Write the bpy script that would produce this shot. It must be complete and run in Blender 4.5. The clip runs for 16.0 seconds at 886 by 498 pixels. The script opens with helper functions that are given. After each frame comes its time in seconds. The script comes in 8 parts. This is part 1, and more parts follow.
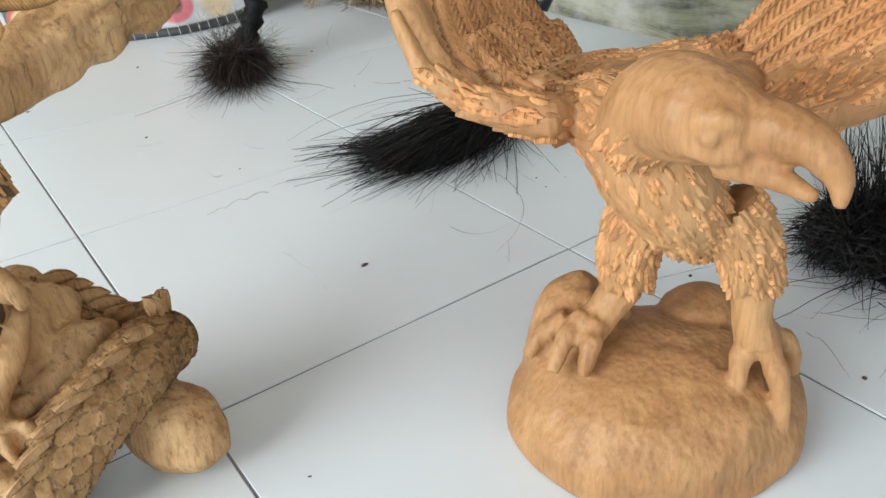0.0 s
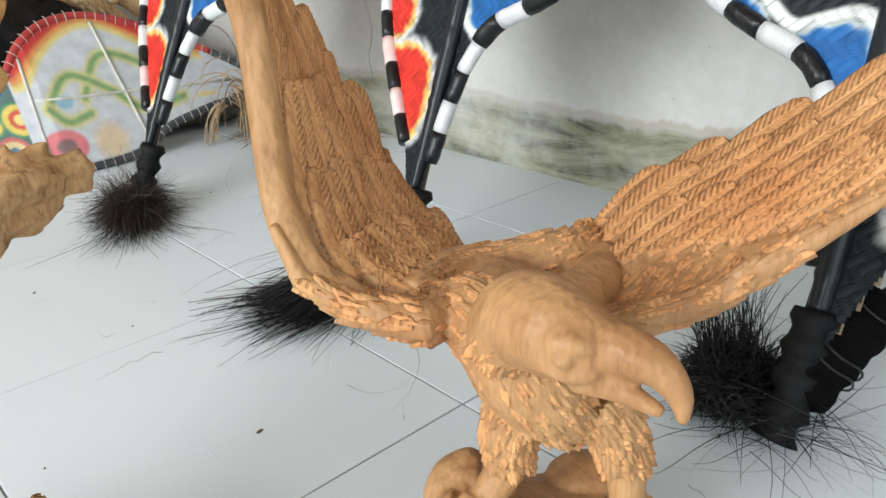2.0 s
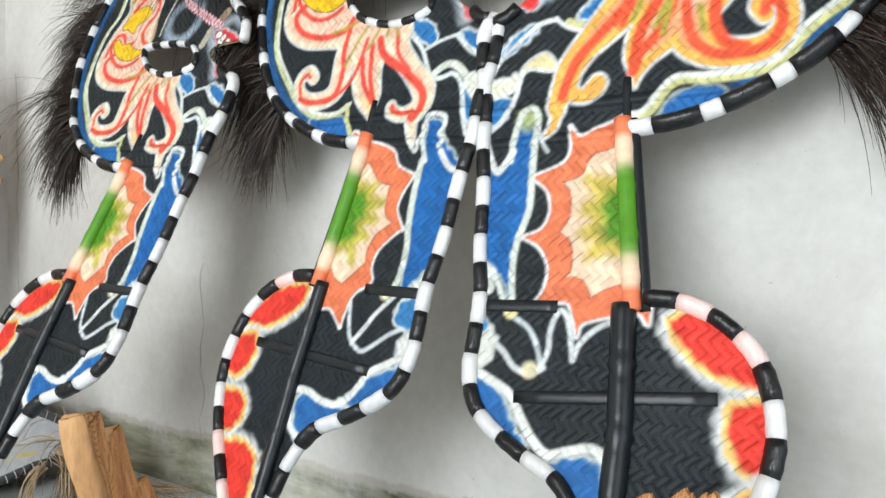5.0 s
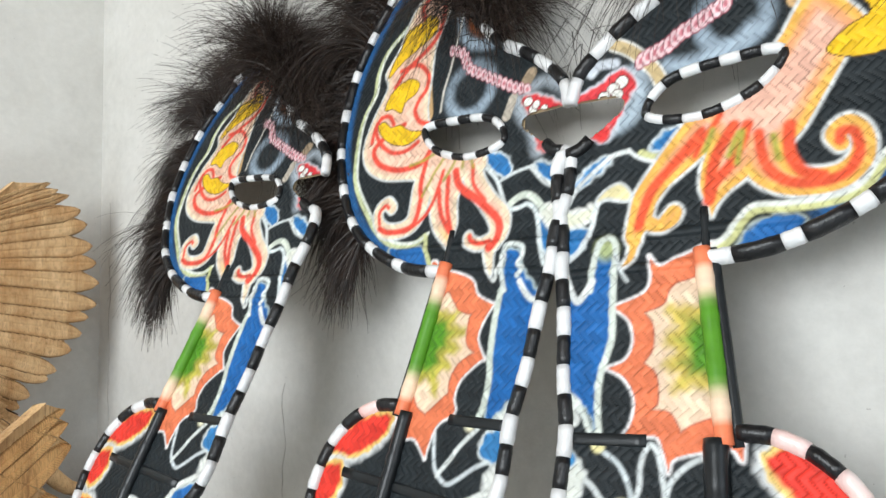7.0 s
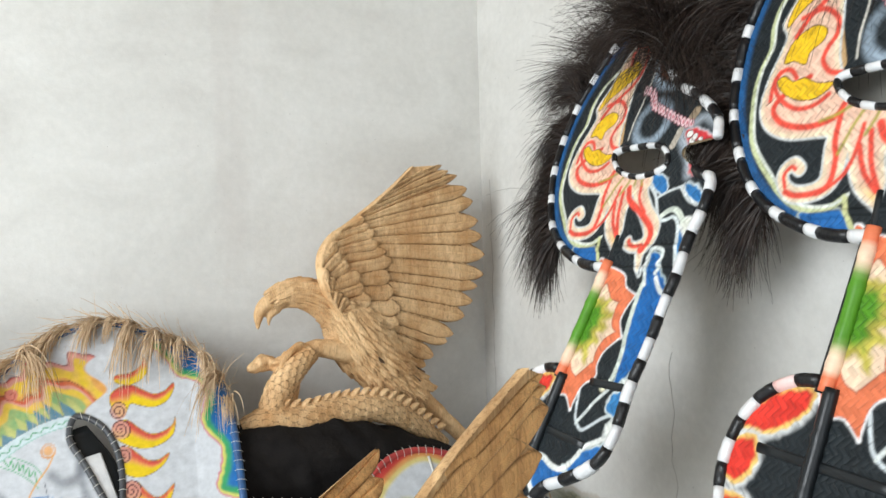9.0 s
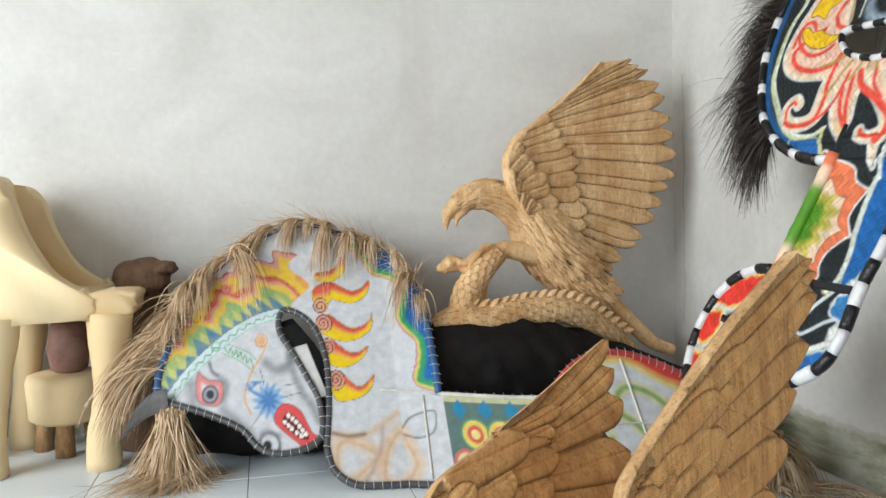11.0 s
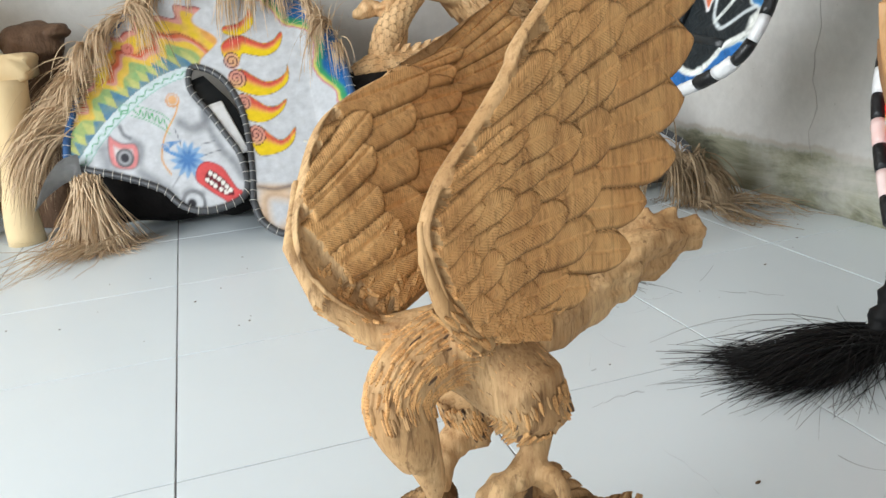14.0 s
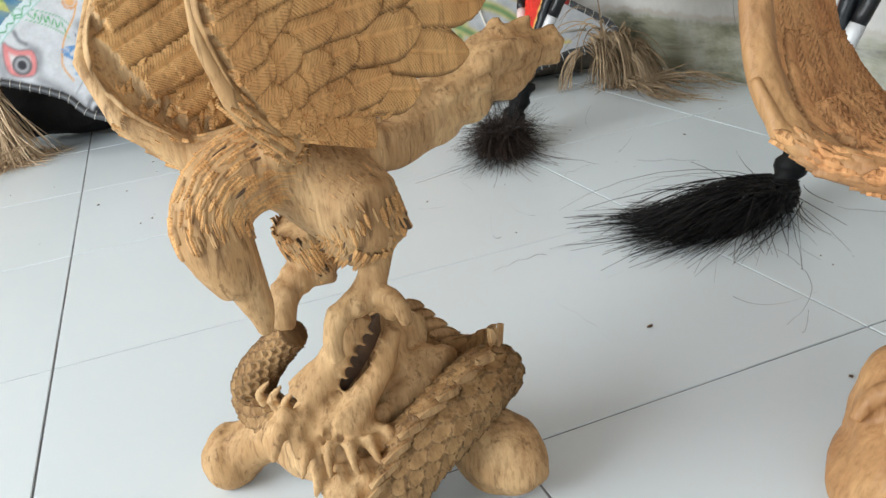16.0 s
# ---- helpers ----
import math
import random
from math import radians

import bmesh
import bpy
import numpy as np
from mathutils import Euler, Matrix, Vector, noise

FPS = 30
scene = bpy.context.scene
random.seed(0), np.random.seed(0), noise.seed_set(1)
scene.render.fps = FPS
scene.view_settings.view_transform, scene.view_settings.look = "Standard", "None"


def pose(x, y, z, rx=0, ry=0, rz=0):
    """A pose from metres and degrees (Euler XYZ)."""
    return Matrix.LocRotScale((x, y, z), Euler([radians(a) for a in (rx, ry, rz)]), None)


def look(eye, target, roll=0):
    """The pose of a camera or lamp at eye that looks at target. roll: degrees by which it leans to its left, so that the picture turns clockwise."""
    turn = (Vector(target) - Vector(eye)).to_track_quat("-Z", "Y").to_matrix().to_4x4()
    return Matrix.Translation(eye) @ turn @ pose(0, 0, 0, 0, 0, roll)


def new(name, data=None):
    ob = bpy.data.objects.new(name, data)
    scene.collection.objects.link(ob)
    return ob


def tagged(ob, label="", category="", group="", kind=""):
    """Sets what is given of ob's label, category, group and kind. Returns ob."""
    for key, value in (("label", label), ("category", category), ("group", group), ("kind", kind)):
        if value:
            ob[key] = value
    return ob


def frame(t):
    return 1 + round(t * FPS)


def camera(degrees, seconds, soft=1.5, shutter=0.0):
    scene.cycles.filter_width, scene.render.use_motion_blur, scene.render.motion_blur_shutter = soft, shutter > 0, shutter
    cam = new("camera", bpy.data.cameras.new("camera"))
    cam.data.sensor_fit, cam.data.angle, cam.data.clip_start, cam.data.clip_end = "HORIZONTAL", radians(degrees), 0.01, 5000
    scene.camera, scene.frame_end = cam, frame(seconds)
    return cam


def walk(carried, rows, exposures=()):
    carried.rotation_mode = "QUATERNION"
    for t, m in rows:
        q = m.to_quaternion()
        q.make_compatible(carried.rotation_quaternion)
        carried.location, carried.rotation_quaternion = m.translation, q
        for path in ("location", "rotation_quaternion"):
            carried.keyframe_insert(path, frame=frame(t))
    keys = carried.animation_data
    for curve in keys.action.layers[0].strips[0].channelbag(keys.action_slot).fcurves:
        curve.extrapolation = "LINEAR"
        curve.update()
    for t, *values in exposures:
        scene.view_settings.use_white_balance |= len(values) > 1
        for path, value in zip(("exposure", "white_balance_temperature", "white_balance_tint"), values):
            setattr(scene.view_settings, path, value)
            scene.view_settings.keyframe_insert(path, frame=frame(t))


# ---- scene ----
cam = camera(58.8, 16.0)
PATH = [
    (0, (-0.101, -0.515, 0.421), (0.859, 0.924, -0.584), -4.3),
    (0.5, (-0.08, -0.519, 0.44), (0.978, 0.881, -0.519), -4.1),
    (1, (-0.072, -0.525, 0.457), (1.052, 0.869, -0.433), -3.6),
    (1.5, (-0.069, -0.523, 0.474), (1.103, 0.866, -0.361), -3.6),
    (2, (-0.077, -0.523, 0.483), (1.138, 0.858, -0.303), -3.0),
    (2.5, (-0.076, -0.522, 0.496), (1.185, 0.824, -0.277), -2.3),
    (3, (-0.079, -0.54, 0.537), (1.289, 0.762, -0.121), -1.6),
    (3.5, (-0.099, -0.569, 0.577), (1.373, 0.689, 0.075), -1.4),
    (4, (-0.124, -0.602, 0.612), (1.412, 0.631, 0.266), -1.3),
    (4.5, (-0.143, -0.622, 0.639), (1.454, 0.562, 0.425), -0.7),
    (5, (-0.158, -0.639, 0.648), (1.458, 0.539, 0.603), 0.1),
    (5.2, (-0.162, -0.642, 0.65), (1.459, 0.53, 0.651), 0.2),
    (7.3, (-0.205, -0.634, 0.712), (1.24, 0.739, 0.935), -1.3),
    (7.5, (-0.218, -0.625, 0.712), (1.122, 0.851, 0.903), -2.1),
    (8, (-0.247, -0.604, 0.711), (0.879, 1.042, 0.845), -2.7),
    (8.5, (-0.267, -0.591, 0.716), (0.685, 1.164, 0.843), -2.0),
    (9, (-0.28, -0.579, 0.717), (0.554, 1.232, 0.842), -1.3),
    (9.5, (-0.292, -0.562, 0.716), (0.459, 1.289, 0.829), -1.0),
    (10, (-0.308, -0.542, 0.706), (0.312, 1.358, 0.78), -0.6),
    (10.2, (-0.312, -0.538, 0.704), (0.263, 1.377, 0.737), -0.7),
    (12.3, (-0.382, -0.507, 0.63), (-0.013, 1.443, 0.383), -1.6),
    (12.5, (-0.374, -0.504, 0.619), (0.013, 1.436, 0.327), -1.9),
    (12.8, (-0.354, -0.484, 0.613), (0.059, 1.438, 0.248), -3.5),
    (13, (-0.355, -0.506, 0.595), (0.092, 1.411, 0.24), -2.5),
    (13.5, (-0.33, -0.51, 0.557), (0.176, 1.363, 0.069), -3.5),
    (14, (-0.304, -0.507, 0.531), (0.238, 1.325, -0.061), -4.7),
    (14.5, (-0.283, -0.508, 0.506), (0.294, 1.29, -0.153), -4.7),
    (15, (-0.262, -0.519, 0.49), (0.32, 1.27, -0.187), -5.4),
    (15.5, (-0.229, -0.527, 0.45), (0.351, 1.257, -0.246), -6.9),
    (16, (-0.214, -0.519, 0.428), (0.371, 1.232, -0.341), -7.1),
]
walk(cam, [(t, look(eye, target, roll)) for t, eye, target, roll in PATH], [(0, 0.04), (1.5, 0.1), (4.0, 0.1), (5.0, 0.02), (8.0, -0.02), (10.0, -0.12), (12.5, -0.32), (13.5, -0.15), (15.0, -0.12), (16.0, -0.15)])


# ---- world, sun, openings' light ----
world = bpy.data.worlds.new("world")
scene.world = world
world.use_nodes = True
sky = world.node_tree.nodes.new("ShaderNodeTexSky")
sky.sky_type, sky.sun_disc = "NISHITA", False
sky.sun_elevation, sky.sun_rotation = radians(50), radians(250)
world.node_tree.links.new(sky.outputs[0], world.node_tree.nodes["Background"].inputs[0])
world.node_tree.nodes["Background"].inputs[1].default_value = 0.12



def area_lamp(name, eye, target, w, h, power, colour):
    data = bpy.data.lights.new(name, "AREA")
    data.shape, data.size, data.size_y, data.energy, data.color = "RECTANGLE", w, h, power, colour
    ob = new(name, data)
    ob.matrix_world = look(eye, target)
    return ob


area_lamp("daylight_side_opening", (-3.05, -0.2, 1.5), (1.0, 0.3, 0.7), 2.5, 1.8, 172, (0.93, 0.98, 1.0))
area_lamp("daylight_front_opening", (-1.3, -3.35, 1.5), (-0.2, 1.0, 0.7), 3.2, 2.1, 44, (0.90, 0.965, 1.0))

# ---- geometry helpers ----
rng = random.Random(7)


def obj(name, bm, mats, parent=None, label="", smooth=True):
    me = bpy.data.meshes.new(name)
    bm.to_mesh(me)
    bm.free()
    for m in mats if isinstance(mats, (list, tuple)) else [mats]:
        me.materials.append(m)
    if smooth:
        me.polygons.foreach_set("use_smooth", [True] * len(me.polygons))
    ob = new(name, me)
    if parent:
        ob.parent = parent
    if label:
        ob["label"] = label
    return ob


def part(name, bm, mats, parent, label="", smooth=True):
    return obj(name, bm, mats, parent, label, smooth)


def holder(name, m, label, category, group=""):
    ob = new(name)
    ob.matrix_world = m
    ob.empty_display_size = 0.05
    return tagged(ob, label, category, group)


def spline(pts, n=8, closed=False):
    """A smooth line through control points."""
    p = np.array(pts, float)
    k = len(p)
    out = []
    for i in range(k if closed else k - 1):
        if closed:
            a, b, c, d = p[(i - 1) % k], p[i], p[(i + 1) % k], p[(i + 2) % k]
        else:
            a, b, c, d = p[max(i - 1, 0)], p[i], p[i + 1], p[min(i + 2, k - 1)]
        for j in range(n):
            t = j / n
            out.append(0.5 * (2 * b + (c - a) * t + (2 * a - 5 * b + 4 * c - d) * t * t + (3 * b - a - 3 * c + d) * t ** 3))
    if not closed:
        out.append(p[-1])
    return np.array(out)


def resample(line, step=None, count=None):
    d = np.r_[0, np.cumsum(np.linalg.norm(np.diff(line, axis=0), axis=1))]
    n = count or max(2, int(round(d[-1] / step)) + 1)
    s = np.linspace(0, d[-1], n)
    return np.column_stack([np.interp(s, d, line[:, i]) for i in range(line.shape[1])])


def tube(bm, pts, radii, seg=12, mat=0, uv=None, caps=True, flat=1.0, up=None, rough=0.0):
    """A swept tube with rounded ends. radii: one for each point. uv: writes (round, metres along)."""
    pts = [Vector(q) for q in pts]
    rings, along = [], 0.0
    ref = Vector(up) if up is not None else None
    last = None
    for i, q in enumerate(pts):
        t = (pts[min(i + 1, len(pts) - 1)] - pts[max(i - 1, 0)]).normalized()
        if ref is not None:
            a = ref - t * ref.dot(t)
        elif last is None:
            a = t.orthogonal()
        else:
            a = last - t * last.dot(t)
        a.normalize()
        last = a
        b = t.cross(a)
        if i:
            along += (q - pts[i - 1]).length
        ring = []
        for j in range(seg):
            w = 2 * math.pi * j / seg
            r = radii[i] * (1 + rough * (rng.random() - 0.5))
            ring.append(bm.verts.new(q + (a * math.cos(w) * flat + b * math.sin(w)) * r))
        rings.append((ring, along))
    for (r0, a0), (r1, a1) in zip(rings, rings[1:]):
        for j in range(seg):
            f = bm.faces.new((r0[j], r0[(j + 1) % seg], r1[(j + 1) % seg], r1[j]))
            f.material_index, f.smooth = mat, True
            if uv:
                for loop, (u, v) in zip(f.loops, ((j, a0), (j + 1, a0), (j + 1, a1), (j, a1))):
                    loop[uv].uv = (u / seg, v)
    if caps:
        for (ring, a0), sign in ((rings[0], -1), (rings[-1], 1)):
            f = bm.faces.new(ring if sign > 0 else ring[::-1])
            f.material_index = mat
            if uv:
                for loop in f.loops:
                    loop[uv].uv = (0, a0)


def rounded(line, r):
    """Radii that close a tube's two ends softly."""
    n = len(line)
    return [r * math.sqrt(max(0.02, 1 - max(0, abs(2 * i / (n - 1) - 1) - 0.86) ** 2 / 0.0205)) for i in range(n)]


def box(bm, lo, hi, mat=0, bevel=0.0):
    lo, hi = Vector(lo), Vector(hi)
    made = bmesh.ops.create_cube(bm, size=1, matrix=Matrix.LocRotScale((lo + hi) / 2, None, hi - lo))
    verts = made["verts"]
    faces = {f for v in verts for f in v.link_faces}
    for f in faces:
        f.material_index = mat
    if bevel:
        bmesh.ops.bevel(bm, geom=list({e for v in verts for e in v.link_edges}), offset=bevel, segments=2, affect="EDGES", profile=0.6)


def melted(bm, voxel, smooth=4):
    """One closed skin round overlapping forms."""
    me = bpy.data.meshes.new("form")
    bm.to_mesh(me)
    bm.free()
    ob = new("form", me)
    m = ob.modifiers.new("skin", "REMESH")
    m.mode, m.voxel_size, m.use_smooth_shade = "VOXEL", voxel, True
    s = ob.modifiers.new("soft", "SMOOTH")
    s.factor, s.iterations = 0.5, smooth
    got = bpy.data.meshes.new_from_object(ob.evaluated_get(bpy.context.evaluated_depsgraph_get()))
    out = bmesh.new()
    out.from_mesh(got)
    bpy.data.objects.remove(ob)
    bpy.data.meshes.remove(me)
    bpy.data.meshes.remove(got)
    return out


# ---- materials ----
def nodes_of(name):
    m = bpy.data.materials.new(name)
    m.use_nodes = True
    nt = m.node_tree
    return m, nt, nt.nodes["Principled BSDF"]


def add(nt, kind, **sockets):
    n = nt.nodes.new("ShaderNode" + kind)
    for key, value in sockets.items():
        if key in n.inputs:
            n.inputs[key].default_value = value
    return n


def math_node(nt, op, a, b=None, c=None):
    n = nt.nodes.new("ShaderNodeMath")
    n.operation = op
    for i, v in enumerate((a, b, c)):
        if v is None:
            continue
        if isinstance(v, (int, float)):
            n.inputs[i].default_value = v
        else:
            nt.links.new(v, n.inputs[i])
    return n.outputs[0]


def noise_of(nt, scale, detail=4, stretch=(1, 1, 1), rough=0.6, distort=0.0):
    co = nt.nodes.new("ShaderNodeTexCoord")
    mp = nt.nodes.new("ShaderNodeMapping")
    mp.inputs["Scale"].default_value = stretch
    nt.links.new(co.outputs["Object"], mp.inputs[0])
    n = add(nt, "TexNoise", Scale=scale, Detail=detail, Roughness=rough, Distortion=distort)
    nt.links.new(mp.outputs[0], n.inputs["Vector"])
    return n.outputs["Fac"]


def ramp(nt, fac, stops):
    r = nt.nodes.new("ShaderNodeValToRGB")
    el = r.color_ramp.elements
    while len(el) < len(stops):
        el.new(0.5)
    for e, (pos, c) in zip(el, stops):
        e.position, e.color = pos, (*c, 1)
    nt.links.new(fac, r.inputs[0])
    return r.outputs[0]


def mixed(nt, fac, a, b, kind="MIX"):
    m = nt.nodes.new("ShaderNodeMix")
    m.data_type, m.blend_type = "RGBA", kind
    for sock, v in ((m.inputs[0], fac), (m.inputs[6], a), (m.inputs[7], b)):
        if isinstance(v, (int, float)):
            sock.default_value = v
        elif isinstance(v, tuple):
            sock.default_value = (*v, 1)
        else:
            nt.links.new(v, sock)
    return m.outputs[2]


def bumped(nt, bsdf, height, strength, distance=0.002, prior=None):
    b = add(nt, "Bump", Strength=strength, Distance=distance)
    nt.links.new(height, b.inputs["Height"])
    if prior is not None:
        nt.links.new(prior, b.inputs["Normal"])
    nt.links.new(b.outputs[0], bsdf.inputs["Normal"])
    return b.outputs[0]


def mat(name, a, b=None, rough=0.6, scale=20, stretch=(1, 1, 1), bump=0.2, bscale=120, dist=0.002, spec=0.5, coat=0.0, third=None):
    m, nt, bsdf = nodes_of(name)
    b = b or tuple(c * 0.8 for c in a)
    f = noise_of(nt, scale, 5, stretch)
    col = ramp(nt, f, [(0.3, b), (0.68, a)])
    if third:
        g = noise_of(nt, scale * 0.23, 3, stretch)
        col = mixed(nt, ramp(nt, g, [(0.5, (0, 0, 0)), (0.72, (1, 1, 1))]), col, third)
    nt.links.new(col, bsdf.inputs["Base Color"])
    bsdf.inputs["Roughness"].default_value = rough
    bsdf.inputs["Specular IOR Level"].default_value = spec
    bsdf.inputs["Coat Weight"].default_value = coat
    if bump:
        bumped(nt, bsdf, noise_of(nt, bscale, 4, stretch), bump, dist)
    return m


def carved_mat(name, light, dark, deep, kind, grain=(1, 1, 0.12), barb=1350, groove_shade=0.8, chisel_by=0.8, cut_shade=0.25, one_side=False, polish=0.0, slits=0.0):
    """Carved wood: long grain, brushed tones and dark cuts; kind adds barbs or scales from the UV, grime and shade
    painted into their grooves.
    """
    m, nt, bsdf = nodes_of(name)
    tone = ramp(nt, noise_of(nt, 34, 8, grain, 0.72, 0.6), [(0.30, dark), (0.50, tuple(0.4 * a + 0.6 * b for a, b in zip(dark, light))), (0.66, light)])
    spots = ramp(nt, noise_of(nt, 9, 3), [(0.42, (0, 0, 0)), (0.75, (1, 1, 1))])
    col = mixed(nt, spots, tone, deep)
    pores = ramp(nt, noise_of(nt, 330, 3, (1, 1, 0.10), 0.6), [(0.36, (0.52, 0.46, 0.42)), (0.48, (1, 1, 1))])
    col = mixed(nt, 0.5 * (1 - 0.7 * polish), col, pores, "MULTIPLY")
    blots = ramp(nt, noise_of(nt, 75, 5, (1, 1, 0.5), 0.75), [(0.30, (0.55, 0.48, 0.42)), (0.45, (1, 1, 1)), (0.7, (1.1, 1.1, 1.08))])
    col = mixed(nt, 0.6 * (1 - 0.6 * polish), col, blots, "MULTIPLY")
    if slits:
        # oil that has darkened the long tool cuts
        oil = ramp(nt, noise_of(nt, 120, 4, (1, 1, 0.16), 0.65, 0.5), [(0.33, (0.18, 0.115, 0.08)), (0.42, (1, 1, 1))])
        col = mixed(nt, slits, col, oil, "MULTIPLY")
    fine = noise_of(nt, 240, 4, (1, 1, 0.2))
    n1 = bumped(nt, bsdf, fine, 0.5 * (1 - 0.6 * polish), 0.0014)
    chisel = noise_of(nt, 60, 2, (1, 1, 0.6))
    n1 = bumped(nt, bsdf, chisel, chisel_by, 0.005, n1)
    if kind != "plain":
        uvn = nt.nodes.new("ShaderNodeUVMap")
        sep = nt.nodes.new("ShaderNodeSeparateXYZ")
        nt.links.new(uvn.outputs[0], sep.inputs[0])
        u, v = sep.outputs[0], sep.outputs[1]
        if kind == "feather":
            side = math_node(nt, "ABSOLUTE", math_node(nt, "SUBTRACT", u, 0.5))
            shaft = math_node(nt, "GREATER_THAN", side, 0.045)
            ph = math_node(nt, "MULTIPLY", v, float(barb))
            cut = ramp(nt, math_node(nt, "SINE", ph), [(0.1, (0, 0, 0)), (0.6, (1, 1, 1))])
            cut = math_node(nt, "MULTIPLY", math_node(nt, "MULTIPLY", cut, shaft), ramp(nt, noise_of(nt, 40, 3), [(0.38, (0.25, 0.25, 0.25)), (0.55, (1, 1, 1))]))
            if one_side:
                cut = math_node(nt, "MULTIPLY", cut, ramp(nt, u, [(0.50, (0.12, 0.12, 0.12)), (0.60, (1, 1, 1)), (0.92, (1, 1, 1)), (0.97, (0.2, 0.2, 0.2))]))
            # feather edges darkened in the base colour, for grime and for shade
            col = mixed(nt, ramp(nt, side, [(0.38, (0, 0, 0)), (0.48, (groove_shade, groove_shade, groove_shade))]), col, tuple(c * 0.24 for c in deep))
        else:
            # the cut round each scale, its grime and shade put into the colour
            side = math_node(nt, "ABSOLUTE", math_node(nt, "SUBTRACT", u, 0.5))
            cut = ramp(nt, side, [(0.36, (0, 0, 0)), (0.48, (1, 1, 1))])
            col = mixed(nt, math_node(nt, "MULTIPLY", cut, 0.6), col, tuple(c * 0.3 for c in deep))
        # barb and scale cuts get their shade painted in as well
        col = mixed(nt, math_node(nt, "MULTIPLY", cut, cut_shade), col, tuple(c * 0.40 for c in deep))
        bumped(nt, bsdf, math_node(nt, "SUBTRACT", 1.0, cut), 0.8, 0.0011, n1)
    nt.links.new(col, bsdf.inputs["Base Color"])
    bsdf.inputs["Roughness"].default_value = 0.68 - 0.28 * polish
    bsdf.inputs["Specular IOR Level"].default_value = 0.25 + 0.2 * polish
    return m


def painted_mat(name, rough, weave=0.0, coat=0.0, dist=0.0016):
    """Paint laid on by hand: its colours lie in the mesh's own colour layer."""
    m, nt, bsdf = nodes_of(name)
    a = nt.nodes.new("ShaderNodeAttribute")
    a.attribute_name = "paint"
    dull = ramp(nt, noise_of(nt, 45, 4), [(0.3, (0.8, 0.8, 0.8)), (0.7, (1, 1, 1))])
    nt.links.new(mixed(nt, 1.0, a.outputs["Color"], dull, "MULTIPLY"), bsdf.inputs["Base Color"])
    bsdf.inputs["Roughness"].default_value = rough
    bsdf.inputs["Specular IOR Level"].default_value = 0.16
    bsdf.inputs["Coat Weight"].default_value = coat
    bsdf.inputs["Coat Roughness"].default_value = 0.25
    n1 = bumped(nt, bsdf, noise_of(nt, 300, 3), 0.2, 0.001)
    if weave:
        w = nt.nodes.new("ShaderNodeAttribute")
        w.attribute_name = "weave"
        bumped(nt, bsdf, w.outputs["Fac"], weave, dist, n1)
    return m


# scorched feather strokes, and the sheet that stands for shade in the dragon's mouth
BURNT_AND_SHADE = mat("scorched_wood_and_shade", (0.13, 0.07, 0.035), (0.05, 0.028, 0.016), 0.75, 60, bump=0.3, bscale=200)
KINDS = ("plain", "feather", "scale")
WOOD_A = [carved_mat("carved_wood_red_" + k, *tones, k, barb=1208.3, groove_shade=0.85, cut_shade=0.5, one_side=True, polish=0.55 if k == "plain" else 0.0, slits=0.0 if k == "plain" else 0.25) for k, tones in zip(KINDS, (
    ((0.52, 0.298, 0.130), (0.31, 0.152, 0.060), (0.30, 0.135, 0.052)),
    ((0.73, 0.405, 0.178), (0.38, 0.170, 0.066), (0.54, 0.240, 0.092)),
    ((0.56, 0.325, 0.150), (0.30, 0.140, 0.056), (0.42, 0.195, 0.078))))] + [BURNT_AND_SHADE]
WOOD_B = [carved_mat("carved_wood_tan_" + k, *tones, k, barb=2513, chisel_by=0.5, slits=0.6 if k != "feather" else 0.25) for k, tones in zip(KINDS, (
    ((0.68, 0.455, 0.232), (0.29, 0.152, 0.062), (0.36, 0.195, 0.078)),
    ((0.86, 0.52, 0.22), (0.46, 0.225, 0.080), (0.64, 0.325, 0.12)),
    ((0.46, 0.285, 0.128), (0.18, 0.092, 0.036), (0.27, 0.14, 0.053))))] + [BURNT_AND_SHADE]
WOOD_C = [carved_mat("carved_wood_pale_" + k, (0.84, 0.58, 0.32), (0.52, 0.30, 0.135), (0.50, 0.26, 0.10), k, barb=1047, groove_shade=0.9, chisel_by=0.5) for k in KINDS] + [BURNT_AND_SHADE]
DARK_WOOD = carved_mat("dark_old_wood", (0.16, 0.10, 0.06), (0.06, 0.035, 0.02), (0.10, 0.06, 0.035), "plain")
ROOT_WOOD = carved_mat("root_wood", (0.42, 0.25, 0.12), (0.20, 0.11, 0.05), (0.30, 0.17, 0.08), "plain")
GREY_LOG = carved_mat("grey_driftwood", (0.22, 0.19, 0.16), (0.09, 0.075, 0.065), (0.14, 0.12, 0.10), "plain")
CHAIR_WOOD = mat("pale_bare_wood", (0.86, 0.71, 0.45), (0.74, 0.57, 0.33), 0.6, 7, (1, 1, 0.4), bump=0.25, bscale=26, dist=0.004, spec=0.3, third=(0.62, 0.44, 0.23))
HAIR = mat("black_hair", (0.008, 0.007, 0.007), (0.004, 0.0035, 0.0035), 0.5, 60, bump=0, spec=0.4)
HAIR_BROWN = mat("dark_brown_hair", (0.040, 0.024, 0.017), (0.010, 0.007, 0.006), 0.5, 40, bump=0, spec=0.4)
RAFFIA = mat("raffia_fibre", (0.68, 0.51, 0.33), (0.46, 0.31, 0.18), 0.72, 40, bump=0.2, bscale=300)
RAFFIA_DARK = mat("old_raffia_fibre", (0.42, 0.30, 0.18), (0.20, 0.135, 0.075), 0.75, 40, bump=0.2, bscale=300)
